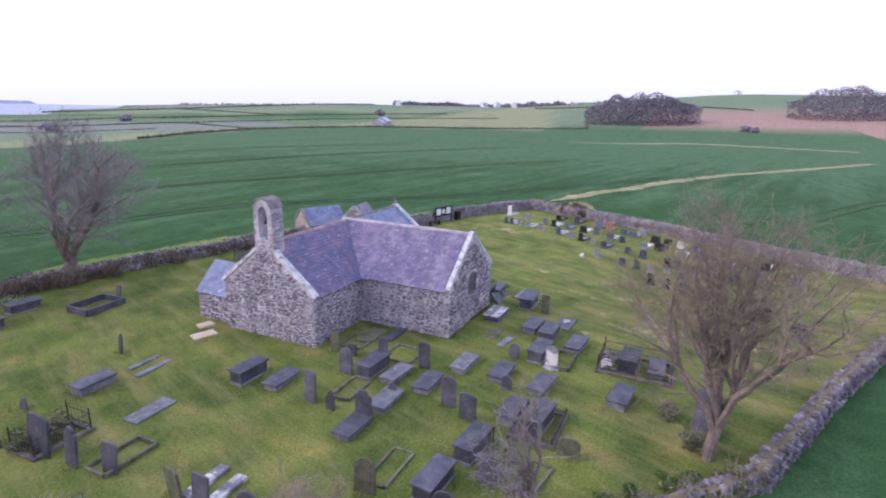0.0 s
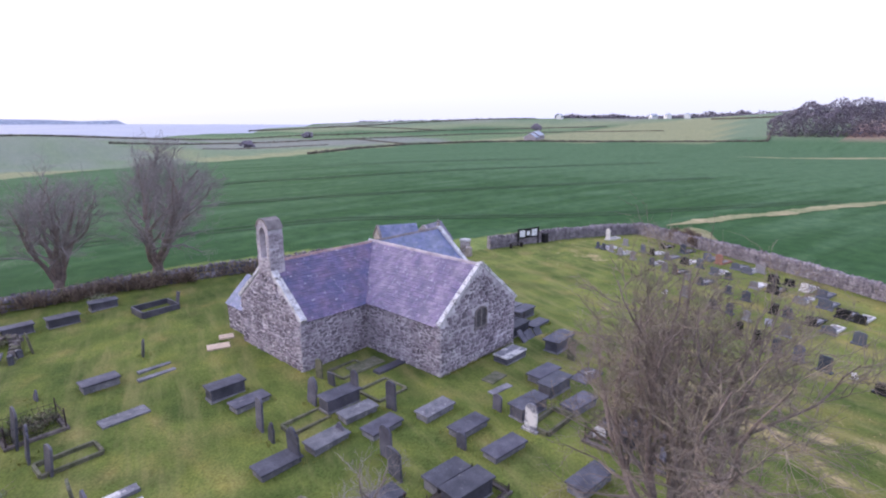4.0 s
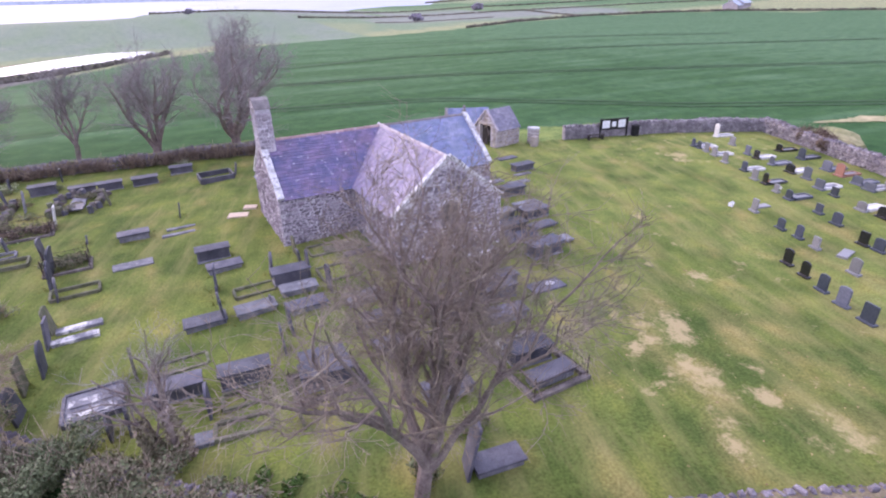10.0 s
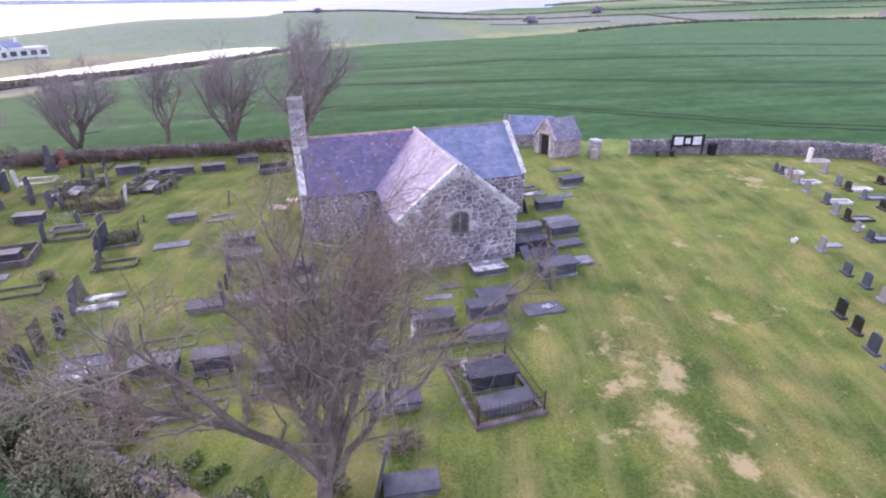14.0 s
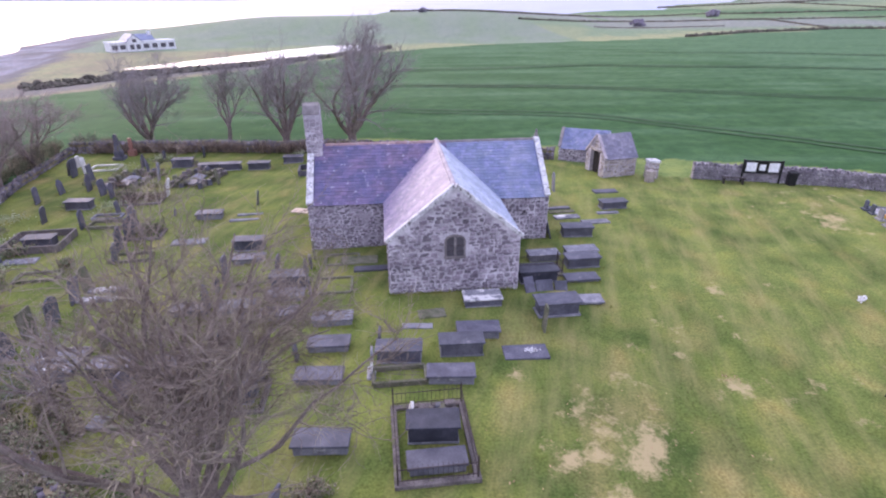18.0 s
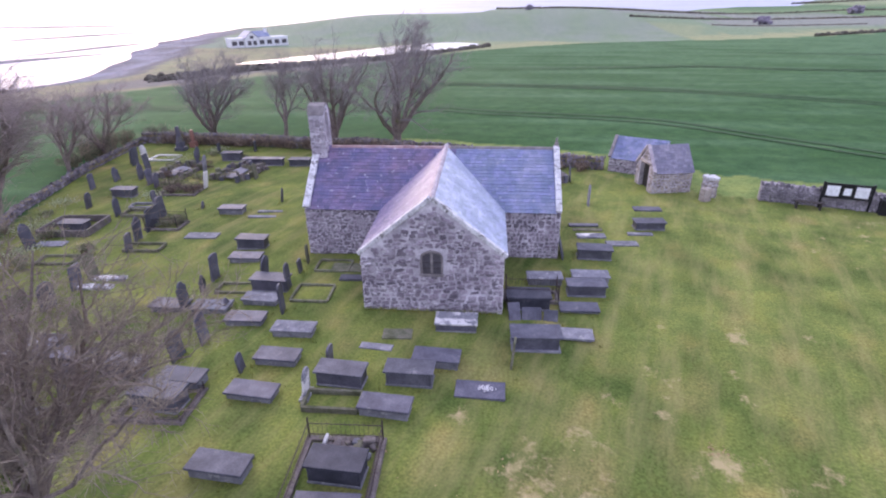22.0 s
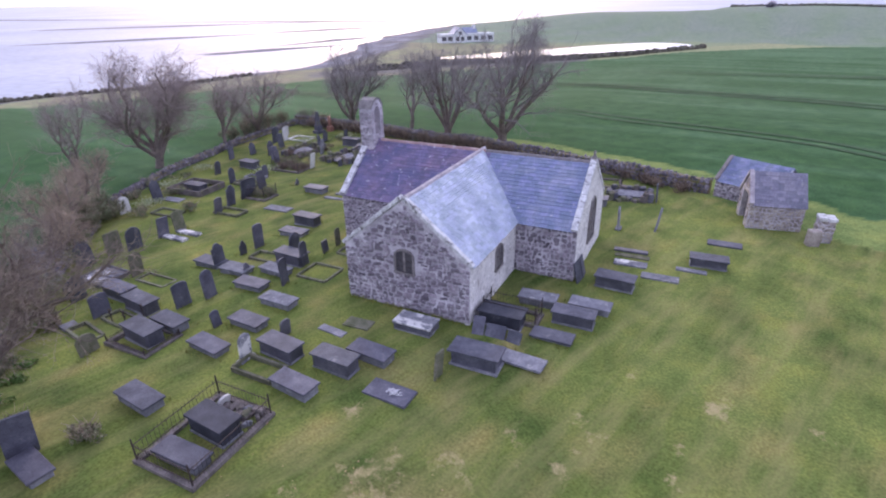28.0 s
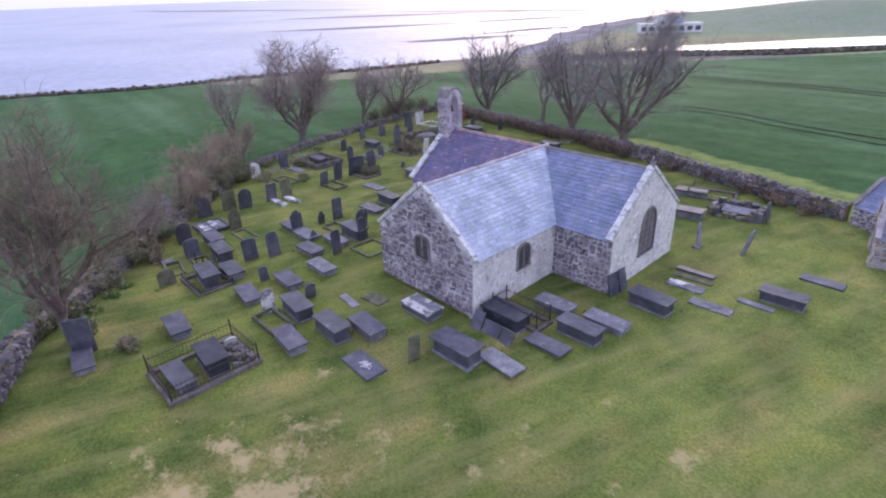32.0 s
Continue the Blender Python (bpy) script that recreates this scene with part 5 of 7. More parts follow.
# stones leaning against the church and lying about
for x, y, turn, w, h in ((3.5, 0.0, 10, 0.5, 0.74), (4.2, 0.08, 2, 0.84, 0.52), (4.98, 0.05, -6, 0.6, 0.46)):
    ob = part("leaning_slab", box(bmesh.new(), -w / 2, w / 2, -0.035, 0.035, -0.1, h, 0.012), M_SLATE_TOMB, None)
    ob.matrix_world = pose(x, y - 0.15, ground_z(x, y), -38, 0, turn)
    tagged(ob, "blue-grey slate slab leaning on a tomb", "slab", "leaning slabs")
for x, y, turn in ((6.2, 5.9, 80), (6.25, 6.6, 92)):
    ob = part("leaning_slab", box(bmesh.new(), -0.3, 0.3, -0.035, 0.035, -0.1, 1.0, 0.012), M_SLATE_TOMB, None)
    ob.matrix_world = pose(x, y, ground_z(x, y), -14, 0, turn)
    tagged(ob, "slate slab leaning against the east wall", "slab", "leaning slabs")

# ---------- headstones ----------


def head_outline(style, w, h):
    if style == "round":
        return [(-w / 2, -0.3)] + [(-w / 2 * math.cos(a), h - w / 2 + w / 2 * math.sin(a)) for a in [math.pi * k / 10 for k in range(11)]] + [(w / 2, -0.3)]
    if style == "segment":
        return [(-w / 2, -0.3), (-w / 2, h - 0.14)] + [(-w / 2 * math.cos(a), h - 0.14 + 0.14 * math.sin(a)) for a in [math.pi * k / 8 for k in range(1, 8)]] + [(w / 2, h - 0.14), (w / 2, -0.3)]
    if style == "gothic":
        return [(-w / 2, -0.3), (-w / 2, h * 0.74), (-w * 0.34, h * 0.9), (0, h), (w * 0.34, h * 0.9), (w / 2, h * 0.74), (w / 2, -0.3)]
    if style == "shouldered":
        c = [(-w * 0.3 * math.cos(a), h - 0.2 + 0.2 * math.sin(a)) for a in [math.pi * k / 8 for k in range(9)]]
        return [(-w / 2, -0.3), (-w / 2, h - 0.3), (-w * 0.42, h - 0.22), (-w * 0.3, h - 0.22)] + c + [(w * 0.3, h - 0.22), (w * 0.42, h - 0.22), (w / 2, h - 0.3), (w / 2, -0.3)]
    return [(-w / 2, -0.3), (-w / 2, h - 0.03), (-w / 2 + 0.05, h), (w / 2 - 0.05, h), (w / 2, h - 0.03), (w / 2, -0.3)]


def headstone(x, y, h, w, style, material, label, lean=0.0, turn=0.0, base=False, thick=0.09, group="old slate headstones", tip=0.0):
    stone = grave_at("headstone", x, y, 90 + turn, label, "headstone", group)
    bm = prism(bmesh.new(), head_outline(style, w, h), "y", -thick / 2, thick / 2)
    bmesh.ops.bevel(bm, geom=[e for e in bm.edges if abs(e.verts[0].co.y - e.verts[1].co.y) < 1e-5], offset=0.012, segments=1, affect="EDGES")
    part("tablet", bm, material, stone, m=pose(0, 0, 0, lean, lean * 0.3 + tip, 0))
    if base:
        part("base", box(bmesh.new(), -w / 2 - 0.08, w / 2 + 0.08, -0.16, 0.16, -0.2, 0.09, 0.015), material, stone)
    return stone


OLD_WEST = [(-18.13, -0.97, 1.3, 0.9), (-17.64, -0.1, 1.36, 0.9), (-17.68, 1.8, 1.26, 0.72), (-17.6, 2.96, 1.24, 0.72), (-14.65, -2.13, 1.28, 0.75), (-17.7, 6.03, 1.1, 0.66),
            (-18.06, 7.5, 1.45, 0.7), (-18.17, 9.2, 1.45, 1.3), (-18.58, 11.06, 1.4, 0.74), (-23.5, 6.0, 1.55, 0.8), (-21.7, 11.16, 1.25, 0.6), (-18.07, -2.62, 1.3, 0.9),
            (-15.4, -4.96, 0.9, 0.8), (-12.5, -5.5, 1.1, 0.8), (-14.87, -5.06, 1.25, 0.8), (-10.0, -7.64, 0.85, 0.8)]
OLD_NEAR = [(-11.25, 1.81, 0.82, 0.44), (-11.14, 2.9, 1.42, 0.64), (-11.23, 0.19, 1.34, 0.74), (-9.52, -3.54, 1.2, 0.76), (-8.98, -2.47, 1.4, 0.66), (-7.03, 1.88, 1.36, 0.52),
            (-6.6, -0.09, 1.36, 0.55), (-7.03, 3.64, 0.68, 0.48), (-6.98, 4.7, 1.0, 0.45), (-8.62, 2.92, 1.25, 0.74), (-9.2, 0.07, 0.58, 0.47), (-3.58, -3.51, 0.74, 0.5),
            (-6.7, -4.19, 0.75, 0.45), (3.24, -3.21, 1.15, 0.5), (8.2, 18.6, 1.25, 0.4)]
OLD_NORTH = [(-24.75, 18.7, 1.3, 0.65), (-25.6, 21.1, 1.35, 0.75), (-21.65, 21.9, 1.45, 0.44), (-26.0, 27.4, 1.3, 0.5), (-22.4, 16.9, 1.1, 0.6), (-23.3, 17.6, 1.2, 0.7),
             (-20.6, 13.6, 0.9, 0.6), (-24.6, 12.4, 1.1, 0.6), (-27.0, 16.2, 1.2, 0.6), (-26.4, 18.2, 1.1, 0.7), (-28.2, 23.0, 1.2, 0.6), (-23.2, 24.6, 1.1, 0.6),
             (-11.8, 14.1, 1.0, 0.25), (-16.8, 12.8, 0.5, 0.4), (-22.2, 26.6, 0.9, 0.5), (-19.0, 27.2, 1.0, 0.55)]
r = random.Random(302)
for group in (OLD_WEST, OLD_NEAR, OLD_NORTH):
    for x, y, h, w in group:
        style = r.choice(["segment", "round", "gothic", "shouldered", "square", "segment"])
        lean = r.uniform(-7, 7)
        mat = r.choice([M_SLATE_DARK, M_SLATE_DARK, M_SLATE_TOMB, M_SLATE_TOMB, M_MOSSY])
        what = {"segment": "slate headstone with a curved top", "round": "round-topped slate headstone", "gothic": "pointed slate headstone", "shouldered": "shouldered slate headstone",
                "square": "square-cut slate headstone"}[style]
        headstone(x, y, h, w, style, mat, ("leaning " if abs(lean) > 4 else "upright ") + what + " in grass", lean, r.uniform(-8, 8))
headstone(8.72, 13.69, 1.35, 0.5, "gothic", M_PALE_TOMB, "tall lichened headstone leaning far over to one side", 6, 0, False, 0.1, tip=26)
headstone(-3.87, -5.42, 1.15, 0.58, "round", M_WHITE_TOMB, "pale lichened round-topped headstone at a kerbed plot", 3, 0, True)
headstone(-23.5, 3.5, 1.15, 0.8, "gothic", M_MARBLE, "white marble headstone under the bushes", -4)
headstone(-28.6, 25.2, 1.0, 0.6, "segment", M_MARBLE, "pale marble headstone by the wall", 2)
headstone(-18.65, 16.9, 1.25, 0.55, "square", M_MARBLE, "pale leaning headstone beside a railed plot", 9)
headstone(6.75, 13.05, 1.4, 0.42, "gothic", M_PALE_TOMB, "slim pale headstone on a kerb", -3, 0, True)
headstone(-6.5, -11.95, 1.75, 0.85, "square", M_SLATE_TOMB, "tall blue slate headstone with a ledger before it", 12, -20)
ledger(-5.6, -12.2, 1.55, 0.75, 0.3, M_SLATE_DARK, "dark slate ledger lying before a tall headstone", -8)

# monuments
mon = grave_at("obelisk", -26.2, 27.4, 0, "dark slate obelisk monument on a stepped base", "monument")
part("base", box(bmesh.new(), -0.45, 0.45, -0.45, 0.45, -0.2, 0.3, 0.02), M_SLATE_TOMB, mon)
part("pedestal", box(bmesh.new(), -0.3, 0.3, -0.3, 0.3, 0.3, 0.8, 0.02), M_SLATE_TOMB, mon)
bm = bmesh.new()
bmesh.ops.create_cone(bm, cap_ends=True, segments=4, radius1=0.3, radius2=0.16, depth=1.4)
part("shaft", bm, M_SLATE_DARK, mon, m=pose(0, 0, 1.5, 0, 0, 45))
mon = grave_at("cross_monument", -18.2, -4.75, 0, "pale weathered stone cross among brambles", "monument")
part("base", box(bmesh.new(), -0.35, 0.35, -0.35, 0.35, -0.2, 0.35, 0.02), M_PALE_TOMB, mon)
part("shaft", box(bmesh.new(), -0.1, 0.1, -0.16, 0.16, 0.35, 1.95, 0.02), M_PALE_TOMB, mon)
part("arm", box(bmesh.new(), -0.09, 0.09, -0.45, 0.45, 1.35, 1.6, 0.02), M_PALE_TOMB, mon)
mon = grave_at("red_monument", -25.6, 30.0 - 1.4, 0, "reddish granite column monument by the wall", "monument")
part("base", box(bmesh.new(), -0.3, 0.3, -0.3, 0.3, -0.2, 0.5, 0.02), M_PINK, mon)
part("shaft", box(bmesh.new(), -0.14, 0.14, -0.14, 0.14, 0.5, 1.6, 0.03), M_PINK, mon)


def kerbs(x, y, length, width, material, label, turn=0.0, high=0.16, fill=None):
    """A grave kerb: four stones round a plot, with a filling."""
    plot = grave_at("kerbed_plot", x, y, turn, label, "grave", "kerbed graves")
    l, w = length / 2, width / 2
    for s in (-1, 1):
        part("kerb", box(bmesh.new(), -l, l, s * w - 0.06, s * w + 0.06, -0.15, high, 0.012), material, plot)
        part("kerb", box(bmesh.new(), s * l - 0.06, s * l + 0.06, -w + 0.061, w - 0.061, -0.15, high, 0.012), material, plot)
    if fill:
        part("filling", box(bmesh.new(), -l + 0.061, l - 0.061, -w + 0.061, w - 0.061, -0.15, high - 0.06), fill, plot)
    return plot


flat_slab(-16.75, 1.85, 1.7, 0.42, M_WHITE_TOMB, "white mottled slab before a slate headstone", 2, 0.14)
flat_slab(-16.65, 2.75, 1.7, 0.42, M_WHITE_TOMB, "white mottled slab before a slate headstone", 2, 0.14)
for y in (-2.95, -3.55):
    flat_slab(-15.95, y, 1.45, 0.4, M_WHITE_TOMB, "white mottled strip of stone inside dark kerbs", 0, 0.2)
kerbs(-15.95, -3.1, 1.75, 1.6, M_SLATE_DARK, "double grave with dark slate kerbs", 0, 0.2, M_PALE_TOMB)
kerbs(-11.65, -6.8, 1.75, 0.75, M_MOSSY, "grass-grown stone kerbs round an old grave", -10, 0.12)
flat_slab(-12.85, -6.75, 0.6, 0.6, M_PALE_TOMB, "small pale slab at the head of a kerbed grave", -10, 0.14)
kerbs(-11.25, -5.45, 1.7, 0.8, M_MOSSY, "sunken kerbs round a grassed plot beside a chest tomb", -6, 0.1)
kerbs(-2.85, -5.75, 1.9, 0.9, M_MOSSY, "mossy kerbs round a grassed plot", 0, 0.2)
kerbs(-20.4, 11.5, 2.0, 1.1, M_MOSSY, "grass-grown stone kerbs round an old grave", 0, 0.2)
kerbs(-17.0, 6.4, 2.0, 1.0, M_MOSSY, "grass-grown stone kerbs round an old grave", 2)
kerbs(-20.8, 4.6, 2.0, 1.0, M_MOSSY, "pale kerbs half hidden in weeds", 4, 0.14)
kerbs(-23.0, 8.9, 3.0, 2.5, M_KERB, "high brown stone walls round a sunken family plot", 4, 0.42)
kerbs(-21.0, 12.9, 1.7, 0.8, M_PALE_TOMB, "pale low kerbs round a grassed grave", 3, 0.14)
kerbs(-26.2, 24.6, 2.2, 1.6, M_MARBLE, "pale kerbs round a grassed plot", 0, 0.12)
kerbs(-9.6, 1.9, 1.8, 0.9, M_MOSSY, "sandy kerbed plot before a headstone", 0, 0.1)
for x, y, l, w in ((-5.75, 1.5, 1.7, 1.5), (-5.5, 4.3, 1.7, 1.2)):
    kerbs(x, y, l, w, M_MOSSY, "low mossy kerbs round a grassed plot near the nave", 0, 0.1)
kerbs(-13.2, -2.2, 2.0, 0.8, M_MOSSY, "sunken kerbs before a grey headstone", 0, 0.08)


def railing(x, y, length, width, height, label, turn=0.0, spacing=0.14, lean=0.0):
    """A wrought-iron railed enclosure: corner posts, two rails a side and spear-topped bars."""
    rail = grave_at("railed_enclosure", x, y, turn, label, "railing")
    l, w = length / 2, width / 2
    part("kerb", box(box(box(box(bmesh.new(), -l - 0.1, l + 0.1, -w - 0.1, -w + 0.1, -0.15, 0.12, 0.01), -l - 0.1, l + 0.1, w - 0.1, w + 0.1, -0.15, 0.12, 0.01),
                         -l - 0.1, -l + 0.1, -w + 0.101, w - 0.101, -0.15, 0.12, 0.01), l - 0.1, l + 0.1, -w + 0.101, w - 0.101, -0.15, 0.12, 0.01), M_KERB, rail, "weathered stone kerb")
    for sx in (-1, 1):
        for sy in (-1, 1):
            v, f = [], []
            tube(v, f, [Vector((sx * l, sy * w, 0.1)), Vector((sx * l, sy * w, height + 0.1)), Vector((sx * l, sy * w, height + 0.2))], [0.03, 0.03, 0.002], 6)
            raw("post", v, f, M_IRON, rail)
    for a, b in (((-l, -w), (l, -w)), ((l, -w), (l, w)), ((l, w), (-l, w)), ((-l, w), (-l, -w))):
        a, b = Vector((*a, 0)), Vector((*b, 0))
        for z in (0.25, height - 0.08):
            v, f = [], []
            tube(v, f, [a + Vector((0, 0, z)), b + Vector((0, 0, z))], [0.016, 0.016], 4)
            raw("rail", v, f, M_IRON, rail)
        n = int((b - a).length / spacing)
        for k in range(1, n):
            p = a.lerp(b, k / n)
            v, f = [], []
            tube(v, f, [p + Vector((0, 0, 0.12)), p + Vector((0, 0, height)), p + Vector((0, 0, height + 0.09))], [0.006, 0.006, 0.001], 4)
            raw("bar", v, f, M_IRON, rail)
    return rail


railing(-1.95, -9.0, 2.3, 3.2, 0.75, "rusted iron railings on a stone kerb round two tombs", 1)
chest_tomb(-1.9, -8.7, 1.7, 0.9, 0.7, M_SLATE_BLACK, M_SLATE_BLACK, "slate chest tomb inside iron railings", -4)
ledger(-1.9, -9.95, 1.8, 0.75, 0.36, M_SLATE_DARK, "low slate tomb inside iron railings", 1)
headstone(-2.6, -7.75, 0.5, 0.5, "gothic", M_MARBLE, "broken white headstone inside iron railings", 14)
rubble = grave_at("rubble_heap", -1.9, -7.85, 2, "low heap of broken stone and earth inside iron railings", "rubble")
r = random.Random(412)
for k in range(26):
    s = r.uniform(0.07, 0.2)
    part("stone", box(bmesh.new(), -s, s, -s * 0.7, s * 0.7, -0.1, s * 0.8, 0.03), r.choice([M_MOSSY, M_KERB, M_KERB, M_PALE_TOMB]), rubble,
         m=pose(r.uniform(-0.85, 0.85), r.gauss(0, 0.22), r.uniform(0, 0.12), r.uniform(-20, 20), r.uniform(-20, 20), r.uniform(0, 180)))
railing(4.3, 1.75, 2.3, 0.9, 0.75, "dark iron railings round a grave beside the transept", 0)
railing(-17.5, 9.6, 2.0, 1.3, 0.8, "rusted iron railings round an old grave", 2, 0.2)
kerbs(-8.7, 20.8, 2.3, 1.8, M_SLATE_DARK, "low dark stone walls round a grassed grave", 3, 0.38)
headstone(-7.3, 20.9, 0.9, 0.4, "square", M_SLATE_DARK, "dark leaning stone at the head of a walled grave", 12)
for x, y in ((-11.4, -5.75), (-10.62, -5.65), (-10.4, -4.95)):
    cross = grave_at("iron_marker", x, y, -6, "rusted iron cross-topped plot marker in grass", "grave marker", "iron plot markers")
    part("stake", box(bmesh.new(), -0.02, 0.02, -0.02, 0.02, -0.2, 0.62, 0.004), M_IRON, cross)
    part("arm", box(bmesh.new(), -0.13, 0.13, -0.015, 0.015, 0.42, 0.47, 0.004), M_IRON, cross)
    part("knob", box(bmesh.new(), -0.045, 0.045, -0.045, 0.045, 0.58, 0.68, 0.015), M_IRON, cross)
railing(-20.0, 16.0, 2.6, 1.8, 0.75, "rusted iron railings round a family plot", 3, 0.22)
railing(-8.7, -6.2, 2.3, 1.6, 0.25, "low iron rail round a dark chest tomb", 0, 0.5)

# ruined plots


def ruin(x, y, turn, size, seed, label, count=34):
    """A collapsed walled grave: tumbled blocks round a plot and two fallen slabs."""
    plot = grave_at("ruined_tomb", x, y, turn, label, "tomb")
    rr = random.Random(seed)
    for k in range(count):
        t = k / count * 7.6
        if t < 2.6:
            bx, by = -1.3 + t, -0.95
        elif t < 4.4:
            bx, by = 1.3, -0.95 + (t - 2.6)
        elif t < 7.0:
            bx, by = 1.3 - (t - 4.4), 0.9
        else:
            bx, by = -1.3, 0.9 - (t - 7.0) * 1.4
        w, h = rr.uniform(0.12, 0.22), rr.uniform(0.18, 0.62)
        part("block", box(bmesh.new(), -w, w, -0.17, 0.17, -0.2, h, 0.04), rr.choice([M_KERB, M_MOSSY, M_KERB, M_SLATE_DARK]), plot,
             m=pose(bx * size + rr.gauss(0, 0.09), by * size + rr.gauss(0, 0.09), 0, rr.uniform(-9, 9), rr.uniform(-9, 9), rr.uniform(0, 90)))
    part("slab", box(bmesh.new(), -0.9, 0.9, -0.4, 0.4, 0.1, 0.2, 0.02), M_PALE_TOMB, plot, m=pose(0.1, 0, 0.05, 12, 4, 8))
    part("slab", box(bmesh.new(), -0.7, 0.7, -0.3, 0.3, 0.1, 0.18, 0.02), M_SLATE_DARK, plot, m=pose(-1.0 * size, -0.2, 0.18, -24, 8, 70))
    return plot


ruin(6.4, 19.0, 10, 1.0, 66, "collapsed walled tomb of rough stone overgrown with moss")
ruin(-17.6, 20.4, 80, 1.35, 67, "tumbled stone walls of an old family plot", 44)
ruin(-22.6, 20.6, 85, 1.2, 68, "broken walled plot sunk in dark brambles", 36)
headstone(-20.6, 20.7, 1.45, 0.5, "gothic", M_PALE_TOMB, "pale leaning headstone in a tumbled plot", 7)
headstone(-15.7, 19.3, 1.2, 0.6, "segment", M_MOSSY, "mossy headstone at the edge of a tumbled plot", -8)
headstone(-27.6, 22.5, 1.5, 0.9, "segment", M_SLATE_TOMB, "broad slate headstone near the corner of the yard", 3)
headstone(-27.3, 23.6, 1.3, 0.6, "round", M_MARBLE, "white marble headstone near the corner of the yard", -3)
flat_slab(-22.8, 6.6, 1.7, 0.7, M_PALE_TOMB, "pale slab half hidden in weeds", 5)
railing(4.2, 21.0, 2.6, 1.8, 0.5, "low stone-framed plot near the north wall", 12, 0.9)
ledger(3.2, 20.2, 1.9, 0.9, 0.4, M_SLATE_DARK, "dark slate ledger tomb near the north wall", 10)
ledger(4.5, 16.6, 1.9, 0.9, 0.5, M_SLATE_DARK, "dark slate ledger tomb north of the church", 8)

# ---------- modern graves in the east plot ----------
KINDS = {"g": (M_GRANITE, "grey granite"), "b": (M_BLACK, "polished black granite"), "s": (M_BLUE_GRANITE, "blue-grey granite"), "w": (M_MARBLE, "white marble"), "p": (M_PINK, "red granite"),
         "d": (M_DARK_GRANITE, "dark blue granite")}
EAST_FRONT = [(14.82, -8.27, 0.98, 0.6, "b"), (14.36, -9.4, 0.92, 0.55, "b"), (13.75, -10.58, 0.96, 0.6, "d"), (13.2, -11.75, 1.05, 0.66, "s"), (12.65, -13.05, 1.0, 0.74, "d"),
              (11.3, -15.55, 0.66, 0.75, "b"), (6.96, -16.86, 1.12, 1.0, "d"), (18.3, -5.7, 0.74, 0.6, "d"), (18.1, -6.85, 0.86, 0.55, "d"), (17.74, -8.0, 0.75, 0.5, "g"),
              (16.75, -10.45, 0.95, 0.62, "g"), (19.1, -3.5, 0.9, 0.55, "g"), (20.15, -9.1, 0.86, 0.62, "b"), (20.1, -9.9, 0.82, 0.68, "d")]
EAST_MID = [(25.04, 1.34, 0.8, 0.55, "d"), (24.0, -0.17, 0.82, 0.6, "g"), (23.75, -1.1, 0.88, 0.5, "b"), (23.06, -2.35, 0.6, 0.4, "g"), (22.58, -3.48, 0.72, 0.58, "d"),
            (22.08, -5.64, 0.66, 0.57, "d"), (21.43, -7.03, 0.84, 0.68, "d"), (27.55, 7.7, 0.74, 0.4, "d"), (27.38, 7.0, 0.68, 0.4, "d"), (27.07, 6.05, 0.8, 0.5, "g"),
            (26.56, 4.95, 0.78, 0.6, "g"), (25.64, 3.34, 0.92, 0.6, "g"), (18.27, -13.97, 0.9, 0.8, "s"), (19.7, -11.3, 0.7, 0.74, "b"), (19.0, -12.35, 0.56, 0.95, "s")]
EAST_BACK = [(31.88, 8.75, 1.3, 0.57, "w"), (28.95, 3.76, 0.8, 0.6, "s"), (28.48, 2.7, 0.76, 0.6, "b"), (27.94, 1.13, 0.74, 0.45, "s"), (31.8, 3.0, 0.66, 0.62, "b"),
             (27.32, -0.64, 0.72, 0.9, "b"), (31.16, 0.84, 0.96, 0.7, "d"), (27.0, -2.0, 0.96, 0.7, "s"), (25.83, -3.52, 0.72, 0.8, "s"), (25.36, -4.72, 0.66, 0.6, "d"),
             (29.9, -1.72, 0.8, 0.85, "s"), (29.4, -2.86, 1.0, 0.76, "p"), (24.45, -6.8, 0.64, 0.7, "g"), (30.5, 6.2, 0.78, 0.7, "g")]
EAST_FAR = [(25.3, -11.0, 0.76, 0.8, "s"), (23.3, -11.5, 0.8, 1.0, "s"), (22.15, -12.7, 0.75, 1.05, "b"), (21.9, -13.6, 0.64, 0.8, "b"), (26.15, -9.8, 0.75, 0.66, "w"),
            (24.3, -8.1, 0.78, 1.0, "b"), (26.87, -7.6, 0.75, 1.0, "b"), (26.85, -8.7, 0.6, 0.85, "b"), (23.4, -10.0, 0.58, 0.95, "g"), (28.6, -4.4, 0.66, 0.8, "s"),
            (28.9, -6.2, 0.78, 0.9, "g"), (28.1, -5.4, 0.56, 0.9, "s"), (20.6, -15.6, 0.8, 0.8, "s"), (22.6, -16.4, 0.7, 0.8, "b"), (19.4, -18.2, 0.8, 0.8, "g")]
r = random.Random(303)
